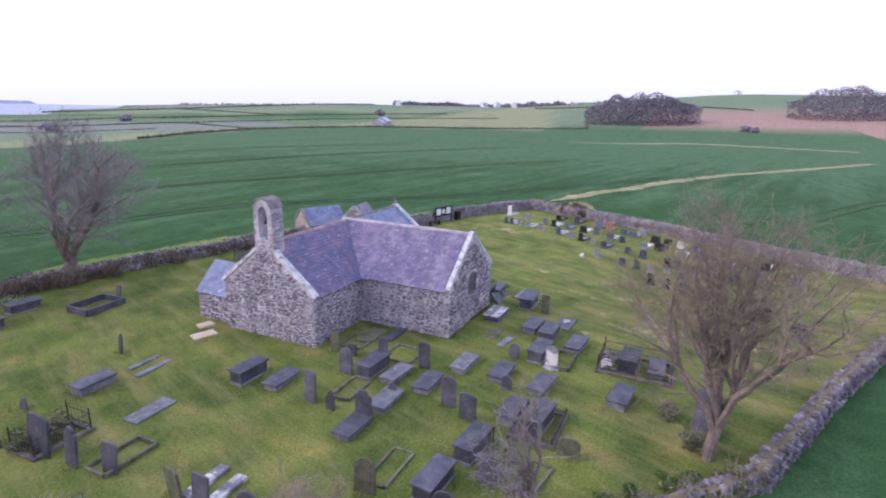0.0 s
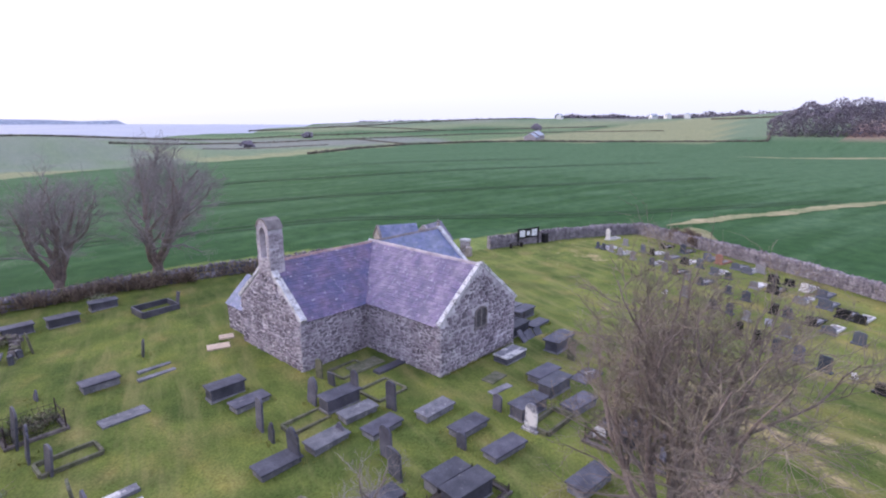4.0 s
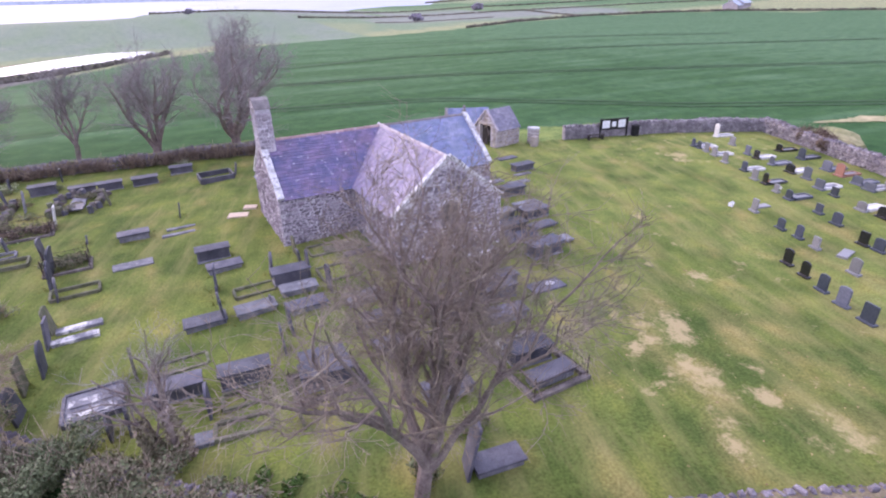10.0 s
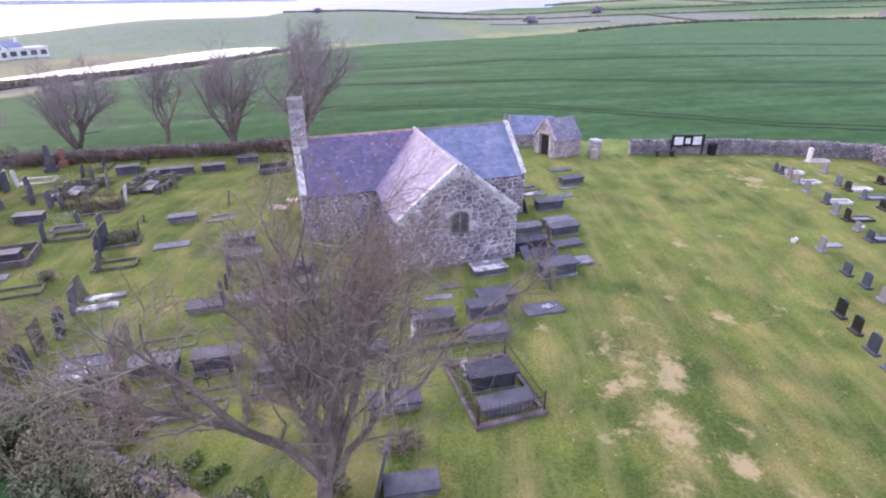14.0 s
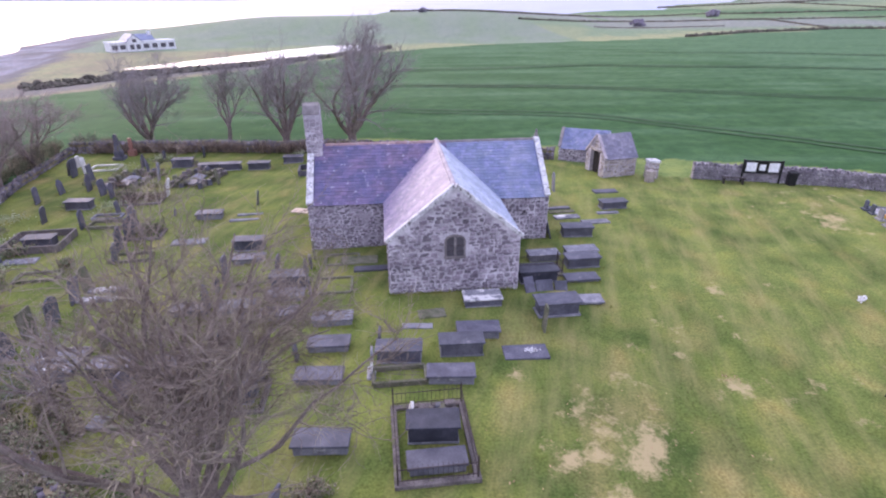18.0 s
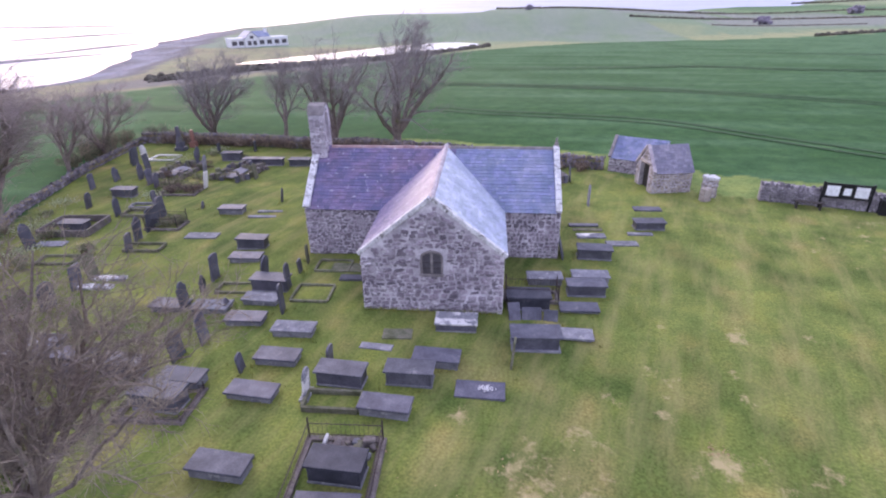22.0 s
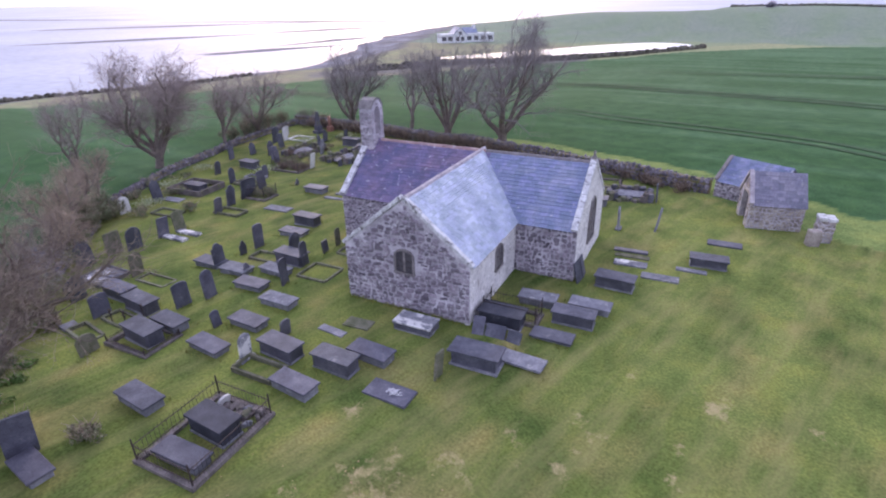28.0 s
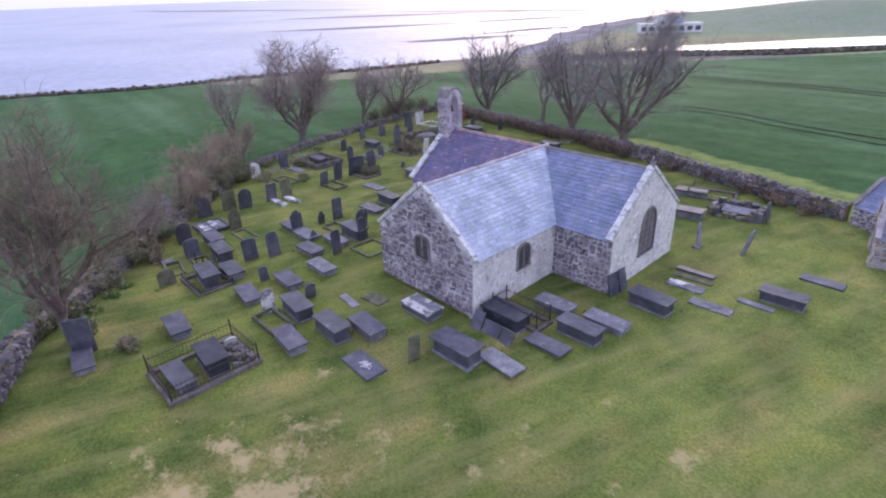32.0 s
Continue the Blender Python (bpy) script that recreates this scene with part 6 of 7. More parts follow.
for group, dressed in ((EAST_FRONT, 0.0), (EAST_MID, 0.5), (EAST_BACK, 0.7), (EAST_FAR, 0.75)):
    for x, y, h, w, kind in group:
        mat, word = KINDS[kind]
        style = r.choice(["segment", "square", "square", "segment", "segment"])
        headstone(x, y, h * 0.9, w * 0.86, style, mat, word + " headstone with a %s top on a plinth" % {"segment": "curved", "square": "straight", "round": "round", "shouldered": "shouldered"}[style],
                  r.uniform(-2, 2), -14 + r.uniform(-4, 4), True, 0.1, "modern headstones of the east plot")
        if r.random() < dressed:
            white = r.random() < 0.45
            kerbs(x + 0.85, y - 0.22, 1.35, 0.62, M_MARBLE if white else mat, ("white marble" if white else word) + " kerbs with chippings before a headstone", -14, 0.14,
                  r.choice([M_GRANITE, M_PALE_TOMB, M_MARBLE]) if white else M_GRANITE)
        if r.random() < 0.3:
            v, f = [], []
            for k in range(26):
                p = Vector((x + 0.28 + r.gauss(0, 0.05), y + r.gauss(0, 0.1), ground_z(x, y) + 0.12 + r.uniform(0, 0.2)))
                tube(v, f, [p, p + Vector((r.uniform(-0.03, 0.03), r.uniform(-0.03, 0.03), 0.05))], [0.03, 0.01], 5)
            tagged(raw("flower_bunch", v, f, r.choice([M_FLOWER_W, M_FLOWER_Y])), "bunch of flowers before a headstone", "flowers")
flat_slab(18.4, -9.2, 1.2, 0.5, M_GRANITE, "grey stone slab lying by a grave", 10, 0.1)
flat_slab(20.2, -3.3, 0.9, 0.5, M_GRANITE, "small slab before a headstone", -14, 0.08)
for x, y, s in ((12.66, -14.33, 0.34), (18.6, -2.3, 0.24)):
    v, f = [], []
    r2 = random.Random(x)
    for k in range(40):
        p = Vector((x + r2.gauss(0, 0.09), y + r2.gauss(0, 0.08), ground_z(x, y) + r2.uniform(0.0, s)))
        tube(v, f, [p, p + Vector((0, 0, 0.06))], [0.05, 0.015], 5)
    tagged(raw("flower_bunch", v, f, M_FLOWER_W), "pale bunch of flowers standing on the lawn", "flowers")

# ---------- gate, board, bin ----------
pil = grave_at("gate_pillar", 16.95, 15.8, 8, "squat rubble gate pillar with white-lichened cap stones", "pillar")
part("shaft", box(bmesh.new(), -0.38, 0.38, -0.33, 0.33, -0.2, 1.2, 0.03), M_MORTAR, pil)
for m, w in ((face_frame((-0.38, -0.33, 0), (1, 0, 0), (0, -1, 0)), 0.76), (face_frame((0.38, -0.33, 0), (0, 1, 0), (1, 0, 0)), 0.66),
             (face_frame((-0.38, 0.33, 0), (0, -1, 0), (-1, 0, 0)), 0.66)):
    lay(courses(w, lambda u: 1.22, 401, 0.22), m, 402, 0.05, pil, M_BUFF, 0, "pale rubble")
for k, (a, b) in enumerate(((-0.42, -0.02), (0.02, 0.44))):
    part("cap_stone", box(bmesh.new(), a, b, -0.38, 0.38, 1.2, 1.44 - 0.05 * k, 0.04), M_COPING, pil)
pil = grave_at("gate_stub", 16.45, 14.95, 20, "broken low stone pier beside the gate pillar", "pillar")
part("shaft", box(bmesh.new(), -0.3, 0.3, -0.25, 0.25, -0.2, 0.85, 0.05), M_BUFF, pil)

board = grave_at("notice_board", 24.35, 13.72, -16, "black-framed notice board with three white notices on posts", "notice board")
for x in (-1.3, 1.3):
    part("post", box(bmesh.new(), x - 0.06, x + 0.06, -0.06, 0.06, -0.2, 1.72, 0.01), M_BIN, board)
part("backing", box(bmesh.new(), -1.24, 1.24, 0.0, 0.05, 0.72, 1.62, 0.005), M_BIN, board)
for x0, x1, z0, z1 in ((-1.12, -0.42, 0.82, 1.48), (-0.2, 0.2, 0.92, 1.36), (0.42, 1.12, 0.82, 1.5)):
    part("notice", box(bmesh.new(), x0, x1, -0.03, 0.0 - 0.004, z0, z1), M_PAPER, board, "white notice sheet")
for x0, x1, z0, z1 in ((-1.24, 1.24, 1.56, 1.66), (-1.24, 1.24, 0.68, 0.78), (-0.36, -0.28, 0.781, 1.559), (0.28, 0.36, 0.781, 1.559)):
    part("frame_bar", box(bmesh.new(), x0, x1, -0.05, -0.005, z0, z1, 0.005), M_BIN, board)
bn = grave_at("litter_bin", 26.25, 12.95, -16, "black plastic litter bin against the wall", "bin")
part("body", box(bmesh.new(), -0.28, 0.28, -0.28, 0.28, 0.0, 0.85, 0.04), M_BIN, bn)
part("lid", box(bmesh.new(), -0.31, 0.31, -0.31, 0.31, 0.85, 0.98, 0.03), M_BIN, bn)
bench = grave_at("bench", 22.3, 13.75, -16, "low dark timber bench against the wall", "bench")
for z, y0 in ((0.42, -0.2), (0.42, 0.0)):
    part("seat_plank", box(bmesh.new(), -0.8, 0.8, y0, y0 + 0.17, z, z + 0.05, 0.008), M_TIMBER, bench)
for x in (-0.65, 0.65):
    part("leg", box(bmesh.new(), x - 0.04, x + 0.04, -0.2, 0.16, 0, 0.42, 0.008), M_TIMBER, bench)

# ---------- trees ----------


def bare_tree(x, y, height, spread, seed, label, limbs=5, lean=(0, 0), twig=M_TWIG, dense=1.0, fork=0.16, name="tree", z=None, stout=1.0, slim=1.0, gnarl=1.0, reach=1.0):
    """A leafless tree: short trunk, crooked rising limbs that fork, branches and a haze of fine twigs."""
    r = random.Random(seed)
    tree = tagged(empty(name, (x, y, ground_z(x, y) if z is None else z)), label, "tree")
    tv, tf, cv, cf = [], [], [], []
    drift = Vector((lean[0], lean[1], 0))
    thick = height * 0.029 * stout
    fine = (0.45 + 0.055 * height) * slim

    def shoot(p, d, length, radius, end, level, rise):
        n = (4, 8, 5, 3, 2)[level]
        pts, rad = [p.copy()], [radius]
        for k in range(n):
            wob = (0.08, 0.17, 0.22, 0.26, 0.26)[level] * (gnarl if level else 1)
            d = (d + Vector((r.gauss(0, wob), r.gauss(0, wob), r.gauss(0, wob * 0.7) + rise)) + drift * (0.035 * level)).normalized()
            p = p + d * (length / n)
            pts.append(p.copy())
            rad.append(radius + (end - radius) * (k + 1) / n)
        big = level < 2
        tube(tv if big else cv, tf if big else cf, pts, rad, (9, 6, 4, 3, 3)[level])
        return pts, rad

    def side(pts, rad, at):
        n = len(pts) - 1
        i = min(n - 1, int(at * n))
        return pts[i].lerp(pts[i + 1], at * n - i), (pts[i + 1] - pts[i]).normalized(), rad[i]

    def fan(base, angle):
        """A direction turned away from base by that angle, to a random side."""
        o = Vector((r.gauss(0, 1), r.gauss(0, 1), r.gauss(0, 0.6)))
        o = (o - base * o.dot(base)).normalized()
        return (base * math.cos(angle) + o * math.sin(angle)).normalized()

    def clothe(lp, lr, size, first):
        """Branches, shoots and twigs along a limb."""
        count = round(9 * dense)
        for j in range(count):
            at = first + (1 - first) * (j + r.random()) / count
            q, base, rr = side(lp, lr, at)
            bp, br = shoot(q, fan(base, r.uniform(0.45, 1.0)), size * 0.3 * reach * (1.15 - 0.6 * at) * r.uniform(0.7, 1.25), max(0.018 * fine, rr * 0.5 * min(1.0, slim * 1.2)), 0.01 * fine, 2, 0.06)
            n = round(8 * dense)
            for i in range(n):
                q, base, rr = side(bp, br, 0.12 + 0.88 * (i + r.random()) / n)
                sp, sr = shoot(q, fan(base, r.uniform(0.4, 1.0)), size * 0.14 * reach * r.uniform(0.6, 1.3), 0.011 * fine, 0.006 * fine, 3, 0.05)
                for h in range(round(6 * dense)):
                    q, base, rr = side(sp, sr, 0.1 + 0.9 * (h + r.random()) / round(6 * dense))
                    shoot(q, fan(base, r.uniform(0.4, 0.95)), size * 0.065 * reach * r.uniform(0.6, 1.3), 0.0065 * fine, 0.0035 * fine, 4, 0.02)

    tp, tr = shoot(Vector((0, 0, -0.3)), Vector((lean[0] * 0.1, lean[1] * 0.1, 1)).normalized(), height * fork + 0.3, thick, thick * 0.85, 0, 0.05)
    for k in range(limbs):
        a = 2 * math.pi * (k + r.uniform(-0.25, 0.25)) / limbs
        tilt = spread * (r.uniform(0.25, 0.6) if k % 3 == 0 else r.uniform(0.75, 1.25))
        d = Vector((math.cos(a) * math.sin(tilt), math.sin(a) * math.sin(tilt), math.cos(tilt)))
        q, _, _ = side(tp, tr, r.uniform(0.6, 1.0))
        lp, lr = shoot(q, d, height * r.uniform(0.7, 0.82), thick * r.uniform(0.48, 0.68), 0.02 * stout * stout, 1, 0.06)
        clothe(lp, lr, height, 0.16)
        for _ in range(2):
            q, base, rr = side(lp, lr, r.uniform(0.25, 0.55))
            mp, mr = shoot(q, fan(base, r.uniform(0.35, 0.6)), height * r.uniform(0.34, 0.5), rr * 0.7, 0.015, 1, 0.07)
            clothe(mp, mr, height * 0.72, 0.15)
    zs = sorted(v.z for v in cv)
    k = height / zs[int(len(zs) * 0.997)]
    for v in tv + cv:
        v *= k
    raw("trunk", tv, tf, M_BARK, tree)
    raw("crown", cv, cf, twig, tree)
    return tree


bare_tree(-6.0, 27.9, 10.9, 0.52, 501, "tall bare wind-shaped tree by the north wall", 6, (0.45, 0.0), dense=1.1, fork=0.12, stout=1.35, slim=0.85, gnarl=1.1, reach=0.85)
bare_tree(-12.2, 29.4, 9.6, 0.5, 502, "bare many-limbed tree by the north wall", 6, (0.4, 0), dense=1.05, fork=0.14, stout=1.3, slim=0.85, gnarl=1.1, reach=0.9)
bare_tree(-18.2, 33.0, 8.0, 0.55, 503, "slender bare tree beyond the north wall", 4, (0.3, 0), dense=0.85, fork=0.18)
bare_tree(-25.3, 32.6, 8.6, 0.66, 504, "bare spreading tree beyond the wall", 6, (0.2, 0), dense=0.95, fork=0.08, stout=1.25)
bare_tree(-30.8, 11.7, 9.2, 0.7, 505, "bare wind-swept tree on the west wall", 7, (0.8, 0.3), twig=M_TWIG_MAUVE, dense=1.1, fork=0.14, stout=1.25)
bare_tree(-30.6, 5.2, 7.2, 0.35, 506, "slim ivy-grown bare tree on the west wall", 3, (0.2, 0.2), twig=M_TWIG_MAUVE, dense=0.85, fork=0.25)
bare_tree(-31.2, 19.5, 6.8, 0.65, 507, "bare tree on the west wall", 5, (0.4, 0.2), twig=M_TWIG_MAUVE, dense=0.85)
bare_tree(-31.5, 24.5, 6.6, 0.65, 508, "bare tree at the corner of the wall", 5, (0.3, 0.2), twig=M_TWIG_MAUVE, dense=0.85)
bare_tree(-8.0, -12.1, 9.3, 0.34, 531, "bare lichened tree beside the south wall", 9, (0.1, 0.1), M_TWIG_LICHEN, 1.0, 0.14, stout=0.82, slim=0.72, gnarl=1.15, reach=0.85)
bare_tree(-13.5, -7.1, 4.7, 0.22, 510, "small bare ivy-stemmed tree among graves", 3, (0, 0), M_TWIG, 0.55, 0.42, slim=0.8, gnarl=1.3)
bare_tree(-14.25, -6.9, 3.5, 0.4, 511, "small bare shrubby tree among graves", 3, (0, 0), M_TWIG, 0.6, 0.3, slim=0.8, gnarl=1.3)
bare_tree(-22.6, -1.0, 4.0, 0.7, 514, "brown thorn bush over the overgrown wall", 6, (0.2, 0.2), M_THORN, 0.8, 0.08)
bare_tree(-25.6, 1.8, 3.9, 0.7, 515, "brown thorn bush over the overgrown wall", 6, (0.2, 0.2), M_THORN, 0.75, 0.08)
bare_tree(-19.6, -3.4, 3.4, 0.75, 516, "brown thorn bush over the overgrown wall", 6, (0.2, 0.2), M_THORN, 0.85, 0.08)
bare_tree(-28.3, 4.8, 3.6, 0.7, 517, "brown thorn bush over the west wall", 5, (0.2, 0.2), M_THORN, 0.75, 0.08)


def bush(x, y, size, height, count, leaf, label, seed, twigs=True):
    """A low bush: stems and many small leaves in uneven clumps."""
    r = random.Random(seed)
    thing = tagged(empty("bush", (x, y, ground_z(x, y))), label, "bush")
    lobes = [(r.gauss(0, size * 0.35), r.gauss(0, size * 0.35), r.uniform(0.25, 0.75) * height, r.uniform(0.35, 0.6)) for _ in range(9)]
    v, f, sv, sf = [], [], [], []
    for k in range(count):
        lx, ly, lz, ls = r.choice(lobes)
        n = Vector((r.gauss(0, 1), r.gauss(0, 1), r.gauss(0, 1))).normalized()
        p = Vector((lx, ly, lz)) + Vector((n.x * size * ls * 0.7, n.y * size * ls * 0.7, n.z * height * ls * 0.7)) * r.uniform(0.6, 1.05)
        if p.z < 0:
            p.z = abs(p.z) * 0.5
        a = Vector((r.gauss(0, 1), r.gauss(0, 1), r.gauss(0, 1))).normalized()
        b = n.cross(a).normalized()
        s = r.uniform(0.03, 0.065)
        start = len(v)
        v += [p - a * s, p + b * s * 0.6, p + a * s, p - b * s * 0.6]
        f.append((start, start + 1, start + 2, start + 3))
    for k in range(60 if twigs else 12):
        lx, ly, lz, ls = r.choice(lobes)
        p = Vector((lx * 0.5, ly * 0.5, 0))
        q = Vector((lx + r.gauss(0, size * 0.3), ly + r.gauss(0, size * 0.3), lz + height * r.uniform(0.2, 0.7)))
        tube(sv, sf, [p, p.lerp(q, 0.5) + Vector((r.gauss(0, 0.1), r.gauss(0, 0.1), 0.1)), q], [0.016, 0.01, 0.004], 3)
    raw("stem_tangle", sv, sf, M_THORN, thing)
    if leaf is M_BRAMBLE:
        cut = len(f) * 2 // 5
        raw("foliage", v, f[:cut], M_IVY, thing)
        raw("dead_foliage", v, f[cut:], M_BRAMBLE, thing, "brown dead bramble")
    else:
        raw("foliage", v, f, leaf, thing)
    return thing


r = random.Random(600)
for x, y, s, h in ((-14.2, -8.5, 1.3, 0.9), (-15.2, -7.4, 1.4, 1.1), (-16.6, -6.1, 1.4, 1.2), (-18.0, -5.4, 1.4, 1.2), (-19.5, -3.8, 1.5, 1.4), (-21.2, -1.6, 1.5, 1.5), (-22.6, 0.4, 1.5, 1.4),
                   (-24.0, 2.4, 1.5, 1.3), (-12.2, -10.5, 1.3, 0.9), (-13.3, -9.5, 1.3, 0.95), (-10.8, -12.0, 1.1, 0.9), (-9.4, -12.9, 0.9, 0.9), (-14.6, -9.5, 1.4, 1.2), (-15.9, -8.3, 1.4, 1.2), (-17.6, -7.0, 1.4, 1.3),
                   (-12.6, -11.4, 1.3, 1.1)):
    bush(x, y, s, h, 5200, r.choice([M_BRAMBLE, M_BRAMBLE, M_IVY]), "tangle of bramble and ivy over the low wall", int(x * 10 + 900))
for x, y in ((-25.5, 5.6), (-22.0, 3.6), (-20.0, 5.6), (-27.0, 8.0), (-23.6, 7.6)):
    bush(x, y, 0.9, 0.6, 500, M_IVY, "low weeds and ivy round old graves", int(x * 10 + 950))
for x, y, s in ((-10.9, -9.9, 0.6), (-10.1, -10.9, 0.6), (-11.6, -9.2, 0.5), (-9.4, -11.6, 0.5)):
    bush(x, y, s, 0.2, 420, M_NETTLE, "patch of fresh green nettles by the wall", int(x * 10 + 990), False)
for x, y, s in ((-20.3, 18.8, 1.2), (-20.0, 16.4, 1.0), (-21.2, 17.4, 0.9), (-22.9, 9.6, 1.0), (-24.4, 15.4, 1.0), (-18.4, 9.9, 0.8), (-17.6, 10.4, 0.7), (-22.2, 25.4, 0.9), (-25.2, 19.8, 1.0), (-26.4, 10.4, 1.1), (-19.2, 24.9, 0.8)):
    bush(x, y, s, 0.4, 420, r.choice([M_IVY, M_BRAMBLE]), "low weeds and ivy round old graves", int(x * 10 + y * 7), False)
bush(-5.6, -10.7, 0.7, 0.5, 600, M_BRAMBLE, "bramble clump by a fallen stone", 77)
bush(-7.6, -11.7, 0.8, 0.7, 700, M_IVY, "ivy clump at the foot of a tree", 78)
for k in range(64):
    t = k / 63
    line = [(-29, 29.2), (-21, 28.6), (-12, 27.2), (-5, 25.3), (4, 22.9), (9.5, 20.9)]
    i = min(4, int(t * 5))
    a, b = line[i], line[i + 1]
    u = t * 5 - i
    if t > 0.62 and k % 3:
        continue
    bush(a[0] + (b[0] - a[0]) * u + r.uniform(-0.6, 0.6), a[1] + (b[1] - a[1]) * u + 0.6, 1.05 if t < 0.66 else 0.8, 0.95 if t < 0.66 else 0.7, 620, M_DARK_BRAMBLE, "brown brambles growing over the north wall", 1700 + k)
for x, y, q, h, seed in ((35.7, 3.3, 1.1, 1.5, 720), (35.1, 1.9, 1.3, 1.7, 721), (34.6, 0.7, 1.0, 1.4, 722)):
    bush(x, y, q, h, 4200, M_DARK_BRAMBLE, "dark brown bush filling a gap in the east wall", seed)
bm = bmesh.new()
bmesh.ops.create_icosphere(bm, subdivisions=3, radius=1.0)
for p in bm.verts:
    p.co = Vector((p.co.x * 1.5, p.co.y * 2.6, p.co.z * 1.35)) * (1 + 0.22 * noise.noise(p.co * 1.7))
bank = part("earth_bank", bm, M_TRACK, None)
bank.matrix_world = pose(37.6, 2.3, -0.2, 0, 0, 22)
tagged(bank, "tan grassy bank outside the east wall", kind="structure")

for x, y, s, h in ((-32.6, 21.6, 1.3, 1.2), (-32.4, 23.2, 1.5, 1.7), (-32.2, 24.8, 1.7, 2.0), (-32.4, 26.6, 1.6, 1.8), (-33.4, 25.2, 1.6, 1.9), (-32.2, 28.6, 1.5, 1.6), (-31.0, 31.2, 1.5, 1.4), (-28.6, 31.2, 1.3, 1.1)):
    bush(x, y, s, h, 1900, r.choice([M_BRAMBLE, M_HEDGE]), "brown thicket outside the corner of the wall", int(800 - x * 10 + y))
for x, y, s in ((-21.6, 17.6, 1.2), (-22.8, 19.4, 1.3), (-23.6, 21.6, 1.3), (-21.4, 21.8, 1.1), (-18.0, 19.4, 1.0), (-17.0, 21.4, 1.0), (-17.0, 9.8, 0.9), (-19.2, 15.9, 0.9), (-20.6, 15.8, 0.9)):
    bush(x, y, s, 0.5, 900, r.choice([M_DARK_BRAMBLE, M_DARK_BRAMBLE, M_BRAMBLE]), "dark brambles filling an old grave plot", int(850 - x * 10 + y), False)
bush(-23.4, 0.6, 1.5, 1.9, 2600, M_IVY, "dark green ivy bush on the overgrown wall", 861)
bush(-24.3, 2.2, 1.4, 1.6, 2200, M_IVY, "dark green ivy bush on the overgrown wall", 862)

# ivy round the stems of the small trees
for x, y, h, seed in ((-13.5, -7.1, 1.9, 81), (-14.25, -6.9, 1.6, 82), (-30.6, 5.2, 3.2, 83)):
    rr = random.Random(seed)
    v, f = [], []
    for k in range(900):
        a, z = rr.uniform(0, 6.283), h * rr.random() ** 1.3
        q = (0.34 - 0.16 * z / h) * rr.uniform(0.6, 1.15)
        p = Vector((x + q * math.cos(a) + 0.08 * math.sin(z * 3), y + q * math.sin(a), ground_z(x, y) + z))
        n = Vector((rr.gauss(0, 1), rr.gauss(0, 1), rr.gauss(0, 1))).normalized()
        b = n.orthogonal().normalized()
        c = n.cross(b)
        s = rr.uniform(0.04, 0.085)
        start = len(v)
        v += [p - b * s, p + c * s * 0.7, p + b * s, p - c * s * 0.7]
        f.append((start, start + 1, start + 2, start + 3))
    tagged(raw("ivy", v, f, M_BRAMBLE), "ivy and dead stems wrapped round a tree trunk", "ivy")

# white spring flowers in the old north-west corner
rr = random.Random(850)
v, f = [], []
for cx, cy, s, n in ((-25.5, 8.6, 1.3, 260), (-23.4, 5.2, 1.0, 200), (-21.5, 14.6, 0.9, 160), (-24.8, 24.2, 1.1, 160), (-22.5, 27.0, 0.9, 120), (-10.5, 26.4, 0.7, 80), (-26.8, 12.8, 0.9, 150)):
    for _ in range(n):
        x, y = cx + rr.gauss(0, s * 0.5), cy + rr.gauss(0, s * 0.5)
        h = rr.uniform(0.12, 0.32)
        p = Vector((x, y, ground_z(x, y) + h))
        tube(v, f, [p - Vector((0, 0, 0.03)), p + Vector((rr.uniform(-0.04, 0.04), rr.uniform(-0.04, 0.04), 0.03))], [0.012, 0.04], 4)
tagged(raw("spring_flowers", v, f, M_SPRING), "drifts of pale spring flowers in rough grass", "flowers", kind="stuff")

# dead leaves blown over the south lawn
rr = random.Random(860)
v, f = [], []
for k in range(120):
    x, y = (rr.uniform(-1, 8), rr.uniform(-17, -7)) if k < 95 else (9.5 + rr.gauss(0, 0.18), -6.6 + rr.gauss(0, 0.15))
    z = ground_z(x, y) + 0.02
    a, s = rr.uniform(0, 6.28), rr.uniform(0.025, 0.06)
    c, d = math.cos(a) * s, math.sin(a) * s
    start = len(v)
    v += [(x - c, y - d, z), (x + d * 0.6, y - c * 0.6, z + 0.02), (x + c, y + d, z + 0.005), (x - d * 0.6, y + c * 0.6, z + 0.025)]
    f.append((start, start + 1, start + 2, start + 3))
tagged(raw("fallen_leaves", v, f, M_LEAF), "pale dead leaves scattered on the south lawn", "leaves", kind="stuff")

# grass tufts at the feet of tombs and walls
r = random.Random(800)
tuf_v, tuf_f = [], []
feet = [(x + r.uniform(-1.1, 1.1), y + r.choice([-0.55, 0.55]) + r.uniform(-0.12, 0.12)) for x, y, _ in CHESTS + LEDGERS for _ in range(22)]
feet += [(x + r.gauss(0, 0.25), y + r.gauss(0, 0.35)) for g in (OLD_WEST, OLD_NEAR, OLD_NORTH) for x, y, _, _ in g for _ in range(16)]
feet += [(TX0 + r.uniform(0, 6), TY - r.uniform(0.05, 0.2)) for _ in range(160)]
feet += [(-2 + 8.2 * t + r.gauss(0, 0.1), -15.9 - 4.1 * t + r.gauss(0, 0.15)) for t in [r.random() for _ in range(200)]]
